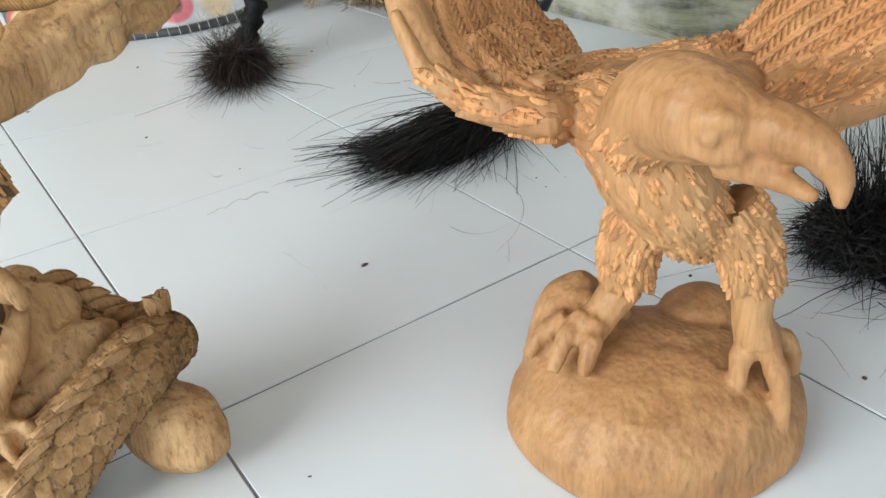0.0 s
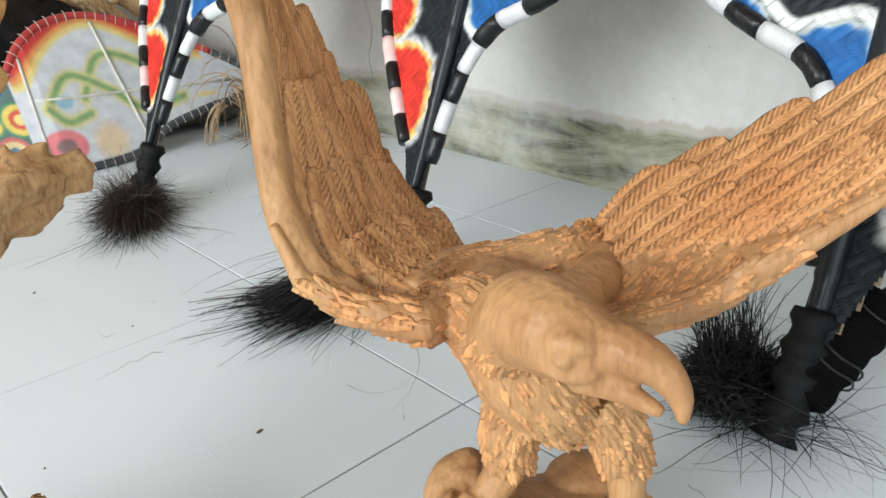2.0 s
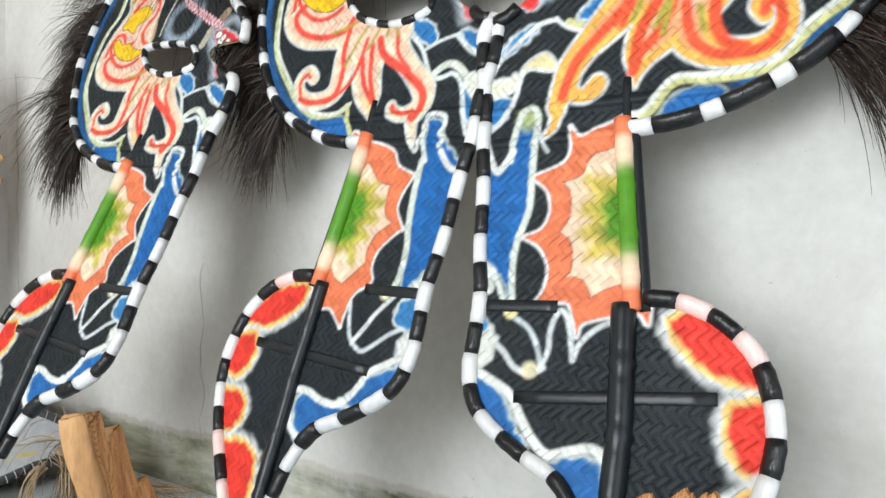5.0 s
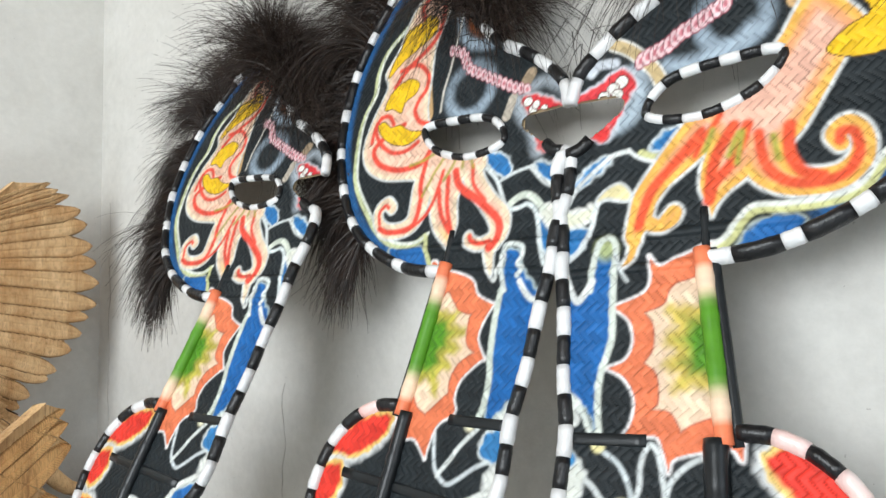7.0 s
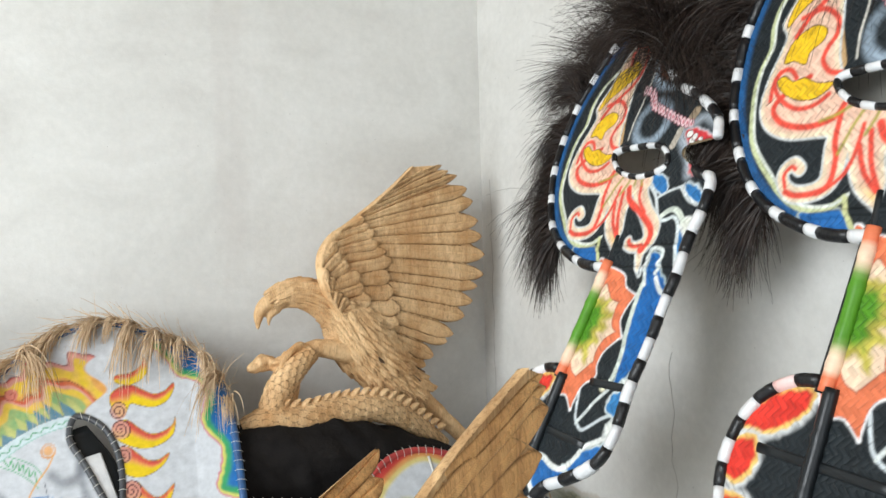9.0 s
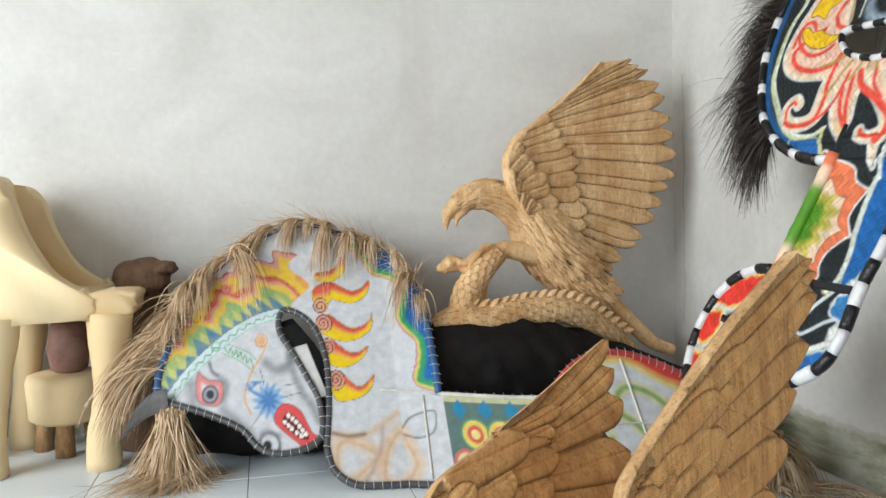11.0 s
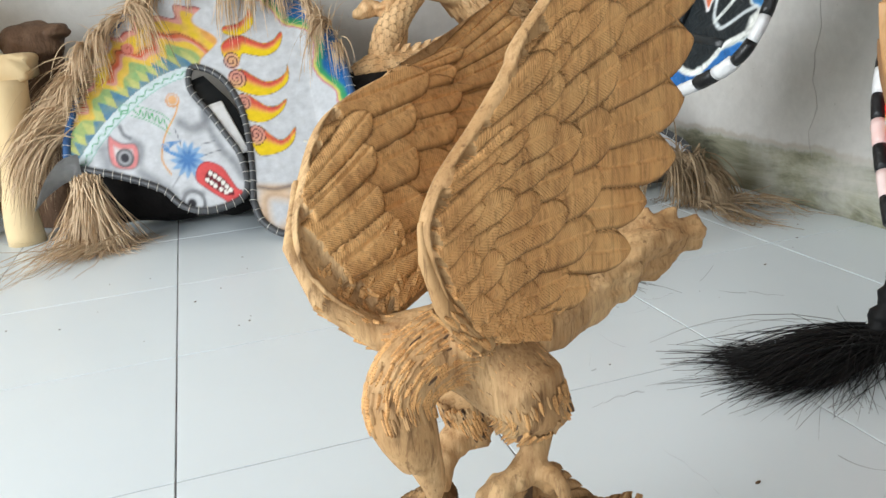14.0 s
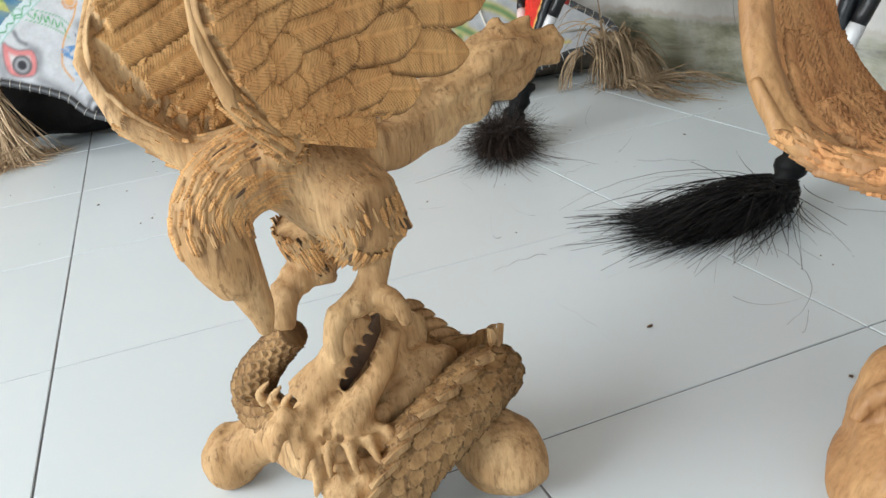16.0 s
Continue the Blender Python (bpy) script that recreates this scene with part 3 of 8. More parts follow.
def paint_horse(p):
    """The stencil of the horses that look to the one side."""
    c = Paint(p, BLACK)
    x, y = p[:, 0], p[:, 1]
    wob = ripple(p)
    # red scallops along the rump
    for q in ([(-0.161, 0.541), (-0.079, 0.601), (-0.007, 0.607), (-0.008, 0.572), (-0.037, 0.545), (-0.075, 0.526), (-0.11, 0.523)],
              [(-0.177, 0.501), (-0.114, 0.522), (-0.095, 0.495), (-0.099, 0.466), (-0.114, 0.445), (-0.139, 0.433), (-0.174, 0.456)],
              [(-0.171, 0.413), (-0.114, 0.42), (-0.087, 0.395), (-0.09, 0.366), (-0.115, 0.342), (-0.152, 0.359)],
              [(-0.139, 0.323), (-0.082, 0.342), (-0.037, 0.322), (-0.026, 0.295), (-0.023, 0.263), (-0.026, 0.232), (-0.048, 0.199), (-0.098, 0.269)]):
        c.spray(q, RED, (0.85, 0.55, 0.16), WHITE, 0.013, wob)
    # blue lobes along the lower edge
    for q in ([(0.026, 0.399), (0.029, 0.42), (0.051, 0.423), (0.088, 0.411), (0.13, 0.41), (0.113, 0.389), (0.075, 0.358), (0.06, 0.339), (0.037, 0.362)],
              [(0.115, 0.414), (0.15, 0.438), (0.167, 0.459), (0.202, 0.473), (0.246, 0.489), (0.233, 0.455), (0.183, 0.421)]):
        c.spray(q, (0.025, 0.14, 0.40), (0.05, 0.21, 0.48), (0.62, 0.68, 0.66), 0.006, wob)
    c.stroke([(0.049, 0.355), (0.026, 0.368), (0.015, 0.391), (0.003, 0.413), (0.02, 0.428), (0.045, 0.428), (0.077, 0.416), (0.108, 0.413), (0.132, 0.425), (0.149, 0.448), (0.162, 0.466), (0.191, 0.48), (0.223, 0.496)], 0.0055, (0.80, 0.82, 0.78))
    # thin white lines under the saddle
    c.stroke([(0.094, 0.575), (0.101, 0.538), (0.11, 0.516), (0.134, 0.498), (0.155, 0.506), (0.188, 0.527), (0.21, 0.536)], 0.0035, (0.62, 0.67, 0.69))
    c.stroke([(0.114, 0.51), (0.135, 0.535), (0.152, 0.558), (0.184, 0.588), (0.208, 0.615)], 0.0040, (0.68, 0.72, 0.70))
    c.dab([(0.164, 0.59)], 0.012, (0.78, 0.74, 0.52))
    c.spray([(0.195, 0.544), (0.196, 0.572), (0.223, 0.586), (0.25, 0.582), (0.245, 0.535)], (0.04, 0.20, 0.45), (0.10, 0.30, 0.55), (0.72, 0.76, 0.74), 0.004, wob)
    c.spray([(0.213, 0.521), (0.249, 0.54), (0.253, 0.502), (0.212, 0.495)], (0.70, 0.72, 0.68), (0.70, 0.72, 0.68), (0.5, 0.52, 0.5), 0.004, wob)
    c.spray([(0.198, 0.597), (0.226, 0.619), (0.279, 0.642), (0.297, 0.63), (0.278, 0.574), (0.234, 0.582), (0.221, 0.595)], (0.66, 0.69, 0.64), (0.72, 0.74, 0.70), (0.72, 0.74, 0.70), 0.004, wob)
    # the saddle: scalloped orange round cream, with green rays
    d = c.patch([(0.08, 0.537), (0.082, 0.537), (0.087, 0.565), (0.099, 0.591), (0.128, 0.608), (0.122, 0.631), (0.128, 0.658), (0.15, 0.681), (0.171, 0.696), (0.171, 0.696), (0.153, 0.729), (0.16, 0.758), (0.176, 0.785), (0.175, 0.786), (0.14, 0.804), (0.121, 0.834), (0.055, 0.857), (0.021, 0.86), (0.003, 0.626), (0.02, 0.568), (0.053, 0.564)])
    c.glow(d, (0.82, 0.80, 0.80), 0.0015, 0.007)
    c.shape(d, ORANGE, 0.0015)
    e = c.patch([(0.066, 0.808), (0.088, 0.797), (0.104, 0.779), (0.13, 0.77), (0.129, 0.769), (0.127, 0.736), (0.134, 0.716), (0.148, 0.706), (0.146, 0.705), (0.118, 0.687), (0.106, 0.659), (0.108, 0.639), (0.106, 0.639), (0.09, 0.626), (0.068, 0.607), (0.065, 0.606), (0.039, 0.626), (0.026, 0.686)])
    c.over((0.44, 0.09, 0.05), (1 - fade(np.abs(e), 0.001, 0.0032)) * (d < 0))
    c.shape(e, CREAM, 0.002)
    c.over((0.86, 0.69, 0.50), (1 - fade(e, -0.045, -0.012)) * 0.8)
    g = c.patch([(0.066, 0.779), (0.087, 0.773), (0.106, 0.781), (0.094, 0.757), (0.125, 0.741), (0.098, 0.73), (0.117, 0.712), (0.085, 0.704), (0.102, 0.684), (0.079, 0.676), (0.08, 0.636), (0.059, 0.665), (0.031, 0.666), (0.017, 0.767)]) + wob
    c.over((0.52, 0.44, 0.08), (1 - fade(g, -0.004, 0.012)) * (e < 0))
    c.over(GREEN, (1 - fade(g, -0.024, -0.002)) * (e < 0))
    # long blue field beside the saddle, with its peak
    q = [(0.192, 0.821), (0.189, 0.867), (0.2, 0.878), (0.219, 0.87), (0.218, 0.855), (0.237, 0.826), (0.264, 0.788), (0.272, 0.679), (0.253, 0.642), (0.228, 0.626), (0.205, 0.601), (0.192, 0.608), (0.189, 0.663), (0.188, 0.704), (0.188, 0.761)]
    c.spray(q, (0.014, 0.12, 0.37), (0.02, 0.15, 0.42), (0.42, 0.50, 0.50), 0.004, wob)
    c.stroke([(0.188, 0.809), (0.183, 0.756), (0.183, 0.704), (0.188, 0.663), (0.185, 0.622), (0.175, 0.592)], 0.0058, (0.64, 0.70, 0.62))
    c.stroke([(0.195, 0.808), (0.183, 0.843), (0.182, 0.873), (0.193, 0.888), (0.221, 0.882), (0.222, 0.864), (0.215, 0.853), (0.226, 0.842), (0.217, 0.832)], 0.0042, (0.72, 0.77, 0.74))
    c.stroke([(0.14, 0.883), (0.151, 0.852), (0.17, 0.827), (0.175, 0.848), (0.187, 0.87)], 0.0036, (0.70, 0.72, 0.70))
    c.stroke([(0.223, 0.822), (0.241, 0.797), (0.258, 0.788), (0.269, 0.806)], 0.0050, (0.74, 0.76, 0.74))
    # breast: loose blue and white strokes
    for q in ([(0.107, 1.072), (0.163, 1.056), (0.18, 1.025), (0.165, 1.018), (0.134, 1.041)], [(0.233, 1.029), (0.273, 1.014), (0.292, 0.985), (0.278, 0.981), (0.25, 0.999)], [(0.252, 0.926), (0.293, 0.896), (0.286, 0.858), (0.265, 0.87), (0.254, 0.902)]):
        c.spray(q, (0.03, 0.17, 0.42), (0.05, 0.24, 0.50), (0.66, 0.72, 0.74), 0.005, wob)
    c.spray([(0.251, 0.943), (0.298, 0.943), (0.301, 0.902), (0.274, 0.904)], (0.74, 0.75, 0.66), (0.74, 0.76, 0.72), (0.7, 0.7, 0.66), 0.004, wob)
    c.stroke([(0.075, 1.082), (0.119, 1.046), (0.149, 1.016), (0.165, 0.985), (0.179, 0.952)], 0.0038, (0.66, 0.70, 0.70))
    c.stroke([(0.182, 0.958), (0.195, 0.968), (0.214, 0.974), (0.235, 0.965), (0.253, 0.944)], 0.0065, (0.66, 0.71, 0.62))
    c.stroke([(0.157, 0.958), (0.181, 0.952), (0.205, 0.952), (0.223, 0.956), (0.24, 0.941), (0.25, 0.91), (0.257, 0.874), (0.267, 0.846)], 0.0040, (0.68, 0.74, 0.74))
    c.stroke([(0.161, 1.01), (0.192, 1.02), (0.227, 1.025)], 0.0030, (0.62, 0.66, 0.66))
    c.stroke([(0.223, 1.024), (0.249, 0.995), (0.279, 0.976)], 0.0040, (0.74, 0.77, 0.76))
    # blue inside the neck's rim, with a pale yellow-green line
    neck = far(spline(NECK, 6), p)
    c.over((0.02, 0.10, 0.26), (1 - fade(neck, 0.020, 0.036)) * fade(y, 0.86, 0.90) * (1 - fade(x, -0.02, 0.02)))
    c.spray([(-0.092, 0.912), (-0.02, 0.911), (0.003, 0.893), (0.017, 0.855), (-0.054, 0.867)], (0.02, 0.13, 0.38), (0.03, 0.16, 0.42), (0.4, 0.45, 0.4), 0.004, wob)
    line = [(-0.125, 1.406), (-0.176, 1.366), (-0.198, 1.32), (-0.201, 1.27), (-0.223, 1.229), (-0.234, 1.172), (-0.225, 1.079), (-0.176, 1.003), (-0.13, 0.95), (-0.088, 0.923), (-0.034, 0.915), (-0.001, 0.93)]
    c.stroke(line, 0.0058, (0.56, 0.60, 0.34))
    c.stroke(np.array(line) + (0.006, 0.004), 0.0030, (0.74, 0.77, 0.70))
    c.stroke([(-0.002, 0.928), (0.005, 0.899), (0.02, 0.869)], 0.0048, (0.62, 0.64, 0.32))
    # face: sprayed greys, straps, rose chain
    c.ring([(0.067, 1.212)], 0.052, 0.016, (0.42, 0.52, 0.62), 0.75)
    c.stroke([(0.029, 1.385), (0.037, 1.339), (0.069, 1.308), (0.109, 1.297)], 0.010, (0.34, 0.42, 0.50), 0.010)
    c.stroke([(0.05, 1.38), (0.064, 1.348), (0.089, 1.331)], 0.012, (0.30, 0.09, 0.03), 0.010)
    c.stroke([(0.18, 1.163), (0.195, 1.126), (0.22, 1.093), (0.233, 1.053)], 0.012, (0.40, 0.45, 0.50), 0.012)
    c.stroke([(0.214, 1.179), (0.241, 1.184), (0.269, 1.166), (0.286, 1.148)], 0.010, (0.34, 0.38, 0.42), 0.012)
    c.stroke([(-0.051, 1.437), (-0.056, 1.389), (-0.055, 1.326), (-0.053, 1.264), (-0.04, 1.185)], 0.0155, (0.60, 0.38, 0.18), 0.002)
    c.stroke([(0.034, 1.399), (0.024, 1.344), (0.011, 1.275), (-0.001, 1.231), (-0.005, 1.184)], 0.0022, (0.74, 0.70, 0.62))
    c.stroke([(0.206, 1.206), (0.193, 1.186)], 0.012, (0.36, 0.27, 0.18), 0.002)
    c.stroke([(0.171, 1.168), (0.159, 1.134)], 0.0095, (0.52, 0.46, 0.38), 0.002)
    c.chain([(0.011, 1.312), (0.04, 1.297), (0.057, 1.262), (0.088, 1.24), (0.128, 1.215), (0.167, 1.191), (0.2, 1.176)], 17, 0.0105)
    # flames of the mane
    parts = [depth(spline([(-0.041, 1.479), (-0.074, 1.467), (-0.111, 1.427), (-0.14, 1.361), (-0.173, 1.314), (-0.162, 1.279), (-0.196, 1.211), (-0.213, 1.151), (-0.195, 1.103), (-0.143, 1.069), (-0.069, 1.055), (-0.027, 1.049), (0.006, 1.059), (0.114, 1.038), (0.111, 1.078), (0.049, 1.098), (-0.002, 1.122), (-0.031, 1.162), (-0.042, 1.207), (-0.04, 1.268), (-0.036, 1.341), (-0.003, 1.429)], 4, True), p),
             taper([(-0.018, 1.084), (-0.027, 1.026), (-0.035, 0.971), (-0.062, 0.951), (-0.106, 0.952), (-0.133, 0.973), (-0.138, 1.0), (-0.118, 1.012), (-0.101, 0.999)], (0.026, 0.024, 0.019, 0.015, 0.014, 0.011, 0.011, 0.012, 0.010), p),
             depth(spline([(-0.025, 1.084), (-0.004, 1.005), (0.009, 0.955), (0.027, 0.926), (0.055, 0.9), (0.056, 0.9), (0.063, 0.918), (0.07, 0.942), (0.064, 0.986), (0.069, 1.018), (0.067, 1.062)], 4, True), p),
             taper([(0.081, 1.072), (0.102, 1.019), (0.134, 0.978), (0.166, 0.94), (0.167, 0.908), (0.151, 0.887)], (0.024, 0.020, 0.017, 0.021, 0.018, 0.010), p),
             taper([(0.153, 0.89), (0.154, 0.869), (0.162, 0.84)], (0.012, 0.008, 0.002), p),
             taper([(0.154, 0.902), (0.129, 0.896), (0.107, 0.904), (0.102, 0.914)], (0.012, 0.010, 0.010, 0.008), p)]
    d = np.min(parts, axis=0)
    c.glow(d, WHITE, 0.002, 0.007)
    c.shape(d, (0.87, 0.68, 0.48), 0.002)
    c.over((0.86, 0.50, 0.38), (1 - fade(d, -0.014, -0.005)) * 0.75)
    c.over((0.84, 0.56, 0.16), (1 - fade(parts[2], -0.012, -0.004)) * (1 - fade(y, 0.90, 0.96)) * 0.9)
    for q, w in (([(-0.101, 1.18), (-0.149, 1.165), (-0.181, 1.138), (-0.155, 1.102), (-0.097, 1.08), (-0.041, 1.083), (-0.021, 1.104)], 0.0062),
                 ([(-0.056, 1.132), (-0.089, 1.119), (-0.129, 1.125), (-0.167, 1.155), (-0.184, 1.19), (-0.172, 1.212)], 0.0048),
                 ([(-0.025, 1.093), (-0.033, 1.039), (-0.028, 1.004), (-0.036, 0.96), (-0.062, 0.948), (-0.105, 0.95), (-0.129, 0.961)], 0.0058),
                 ([(0.022, 1.055), (0.006, 0.997), (-0.018, 0.964), (-0.06, 0.945)], 0.0042),
                 ([(0.036, 1.04), (0.042, 0.98), (0.058, 0.932)], 0.0052), ([(0.016, 1.018), (0.029, 0.969), (0.055, 0.93)], 0.0052),
                 ([(0.053, 1.048), (0.067, 1.016), (0.114, 0.981), (0.159, 0.942), (0.169, 0.92), (0.164, 0.897), (0.151, 0.887)], 0.0078),
                 ([(0.093, 1.052), (0.1, 1.013), (0.129, 0.979)], 0.0040), ([(0.15, 0.899), (0.13, 0.897), (0.11, 0.905), (0.105, 0.914)], 0.0050),
                 ([(-0.112, 1.002), (-0.122, 1.008), (-0.136, 0.994), (-0.131, 0.97)], 0.0040),
                 ([(-0.072, 1.406), (-0.081, 1.439), (-0.058, 1.458), (-0.023, 1.438), (-0.024, 1.381), (-0.045, 1.347), (-0.083, 1.323), (-0.112, 1.305), (-0.141, 1.275)], 0.0058),
                 ([(-0.129, 1.308), (-0.081, 1.309), (-0.049, 1.278), (-0.05, 1.246), (-0.066, 1.227), (-0.075, 1.205), (-0.06, 1.178), (-0.034, 1.166)], 0.0052),
                 ([(-0.132, 1.187), (-0.145, 1.207), (-0.165, 1.212), (-0.185, 1.195), (-0.191, 1.158)], 0.0050)):
        c.stroke(q, w, (0.80, 0.085, 0.055), 0.003)
    for q in ([(-0.091, 1.406), (-0.124, 1.395), (-0.137, 1.36), (-0.158, 1.33), (-0.164, 1.301), (-0.131, 1.326), (-0.091, 1.344), (-0.056, 1.36), (-0.036, 1.377), (-0.038, 1.403), (-0.061, 1.415), (-0.077, 1.406)],
              [(-0.165, 1.228), (-0.152, 1.261), (-0.125, 1.278), (-0.094, 1.281), (-0.07, 1.263), (-0.08, 1.243), (-0.105, 1.231), (-0.115, 1.209), (-0.141, 1.224)],
              [(-0.178, 1.193), (-0.162, 1.166), (-0.124, 1.14), (-0.081, 1.133), (-0.046, 1.152), (-0.082, 1.162), (-0.113, 1.182), (-0.138, 1.182), (-0.16, 1.2)]):
        e = c.patch(q)
        c.shape(e, YELLOW, 0.0015)
        c.over((0.14, 0.07, 0.02), 1 - fade(np.abs(e), 0.0004, 0.0016))
    for q in ([(0.028, 1.092), (0.002, 1.06), (-0.025, 1.012)], [(0.053, 1.085), (0.043, 1.061), (0.025, 1.036)], [(0.067, 1.08), (0.068, 1.053)], [(0.002, 1.1), (-0.033, 1.088), (-0.069, 1.084)], [(0.08, 1.079), (0.094, 1.049)]):
        c.stroke(q, 0.0030, (0.38, 0.34, 0.06), 0.004)
    # open mouth with teeth
    c.spray([(0.188, 1.161), (0.215, 1.163), (0.26, 1.14), (0.297, 1.102), (0.279, 1.098), (0.249, 1.117), (0.226, 1.125), (0.242, 1.087), (0.275, 1.071), (0.273, 1.057), (0.244, 1.049), (0.231, 1.058), (0.221, 1.098), (0.201, 1.135)], (0.62, 0.04, 0.05), (0.74, 0.30, 0.30), (0.40, 0.42, 0.45), 0.004, wob)
    c.spray([(0.238, 1.078), (0.272, 1.073), (0.271, 1.056), (0.244, 1.049)], (0.76, 0.07, 0.07), (0.76, 0.07, 0.07), (0.7, 0.2, 0.2), 0.002, wob)
    c.teeth([(0.204, 1.151), (0.216, 1.133), (0.228, 1.112), (0.241, 1.096), (0.253, 1.081)], 0.0092)
    c.teeth([(0.222, 1.141), (0.239, 1.128), (0.255, 1.118), (0.27, 1.109)], 0.0080)
    return c.c


def paint_twin(p):
    """The stencil of the horse that faces the others: bolder orange flames."""
    c = Paint(p, BLACK)
    x, y = p[:, 0], p[:, 1]
    wob = ripple(p)
    for q in ([(-0.03, 0.599), (-0.059, 0.614), (-0.104, 0.599), (-0.142, 0.569), (-0.162, 0.536), (-0.15, 0.507), (-0.12, 0.516), (-0.084, 0.526), (-0.051, 0.551), (-0.029, 0.577)],
              [(-0.11, 0.499), (-0.133, 0.508), (-0.166, 0.512), (-0.174, 0.464), (-0.161, 0.419), (-0.14, 0.414), (-0.121, 0.431), (-0.108, 0.461)],
              [(-0.115, 0.381), (-0.139, 0.403), (-0.159, 0.413), (-0.143, 0.355), (-0.121, 0.314), (-0.104, 0.317), (-0.105, 0.348)],
              [(-0.07, 0.287), (-0.103, 0.319), (-0.121, 0.32), (-0.095, 0.26), (-0.06, 0.221), (-0.039, 0.221), (-0.041, 0.252)]):
        c.spray(q, RED, (0.85, 0.60, 0.20), WHITE, 0.014, wob)
    for q in ([(0.242, 0.495), (0.186, 0.474), (0.168, 0.452), (0.149, 0.425), (0.131, 0.406), (0.162, 0.402), (0.211, 0.428), (0.234, 0.46)],
              [(0.108, 0.377), (0.081, 0.398), (0.052, 0.405), (0.032, 0.402), (0.024, 0.384), (0.021, 0.351), (0.037, 0.322), (0.07, 0.341)]):
        c.spray(q, (0.025, 0.14, 0.40), (0.05, 0.21, 0.48), (0.62, 0.68, 0.66), 0.006, wob)
    c.stroke([(0.238, 0.501), (0.188, 0.482), (0.164, 0.468), (0.144, 0.441), (0.122, 0.416), (0.1, 0.402), (0.074, 0.41), (0.043, 0.419), (0.023, 0.408), (0.014, 0.38), (0.017, 0.349), (0.029, 0.317)], 0.0062, (0.80, 0.82, 0.78))
    c.stroke([(0.183, 0.578), (0.158, 0.564), (0.141, 0.542), (0.131, 0.516)], 0.0036, (0.60, 0.66, 0.68))
    c.stroke([(0.126, 0.512), (0.144, 0.502), (0.168, 0.508), (0.189, 0.528), (0.211, 0.543)], 0.0040, (0.68, 0.72, 0.72))
    c.stroke([(0.13, 0.513), (0.123, 0.537), (0.125, 0.56), (0.12, 0.584), (0.112, 0.592), (0.101, 0.578), (0.094, 0.555), (0.087, 0.528)], 0.0038, (0.66, 0.70, 0.70))
    c.stroke([(0.087, 0.527), (0.08, 0.55), (0.058, 0.574), (0.019, 0.593)], 0.0038, (0.66, 0.70, 0.70))
    c.dab([(0.145, 0.507)], 0.013, (0.78, 0.72, 0.48))
    c.spray([(0.257, 0.584), (0.234, 0.575), (0.205, 0.544), (0.212, 0.511), (0.233, 0.508)], (0.68, 0.70, 0.64), (0.68, 0.70, 0.64), (0.6, 0.62, 0.6), 0.004, wob)
    c.dab([(0.229, 0.561)], 0.011, (0.05, 0.24, 0.50))
    # saddle
    d = c.patch([(0.087, 0.562), (0.086, 0.562), (0.077, 0.58), (0.012, 0.599), (-0.006, 0.602), (0.025, 0.858), (0.089, 0.859), (0.121, 0.844), (0.138, 0.858), (0.139, 0.858), (0.134, 0.828), (0.143, 0.805), (0.187, 0.785), (0.188, 0.784), (0.161, 0.764), (0.152, 0.732), (0.162, 0.706), (0.187, 0.694), (0.186, 0.693), (0.161, 0.681), (0.143, 0.654), (0.143, 0.622), (0.156, 0.595), (0.155, 0.594), (0.11, 0.605), (0.096, 0.586)])
    c.glow(d, (0.82, 0.80, 0.80), 0.0015, 0.007)
    c.shape(d, ORANGE, 0.0015)
    e = c.patch([(0.021, 0.822), (0.084, 0.822), (0.104, 0.81), (0.112, 0.788), (0.137, 0.776), (0.137, 0.774), (0.125, 0.758), (0.122, 0.725), (0.132, 0.705), (0.132, 0.703), (0.114, 0.688), (0.108, 0.652), (0.114, 0.641), (0.114, 0.64), (0.091, 0.638), (0.075, 0.616), (0.074, 0.615), (0.056, 0.627), (0.022, 0.64), (-0.0, 0.643)])
    c.over((0.44, 0.09, 0.05), (1 - fade(np.abs(e), 0.001, 0.0032)) * (d < 0))
    c.shape(e, CREAM, 0.002)
    c.over((0.86, 0.69, 0.50), (1 - fade(e, -0.050, -0.012)) * 0.8)
    g = c.patch([(0.017, 0.791), (0.067, 0.781), (0.104, 0.781), (0.088, 0.758), (0.104, 0.738), (0.087, 0.72), (0.101, 0.701), (0.081, 0.691), (0.088, 0.669), (0.061, 0.678), (0.004, 0.679)]) + wob
    c.over((0.60, 0.46, 0.10), (1 - fade(g, -0.004, 0.016)) * (e < 0))
    c.over(GREEN, (1 - fade(g, -0.028, -0.002)) * (e < 0))
    # blue field and its pale edge
    c.spray([(0.29, 0.787), (0.248, 0.796), (0.227, 0.808), (0.223, 0.841), (0.217, 0.873), (0.205, 0.881), (0.198, 0.862), (0.198, 0.823), (0.194, 0.779), (0.191, 0.728), (0.199, 0.693), (0.203, 0.668), (0.195, 0.61), (0.206, 0.626), (0.227, 0.646), (0.251, 0.659), (0.268, 0.674)], (0.014, 0.12, 0.37), (0.02, 0.15, 0.42), (0.42, 0.50, 0.50), 0.004, wob)
    c.over((0.45, 0.50, 0.16), (1 - fade(np.hypot(x - [(0.208, 0.874)][0][0], y - [(0.208, 0.874)][0][1]), 0.006, 0.028)) * 0.8)
    c.stroke([(0.228, 0.81), (0.227, 0.85), (0.22, 0.881), (0.205, 0.892), (0.193, 0.879), (0.192, 0.832), (0.189, 0.779), (0.186, 0.735), (0.197, 0.685), (0.197, 0.643), (0.189, 0.598)], 0.0050, (0.66, 0.71, 0.64))
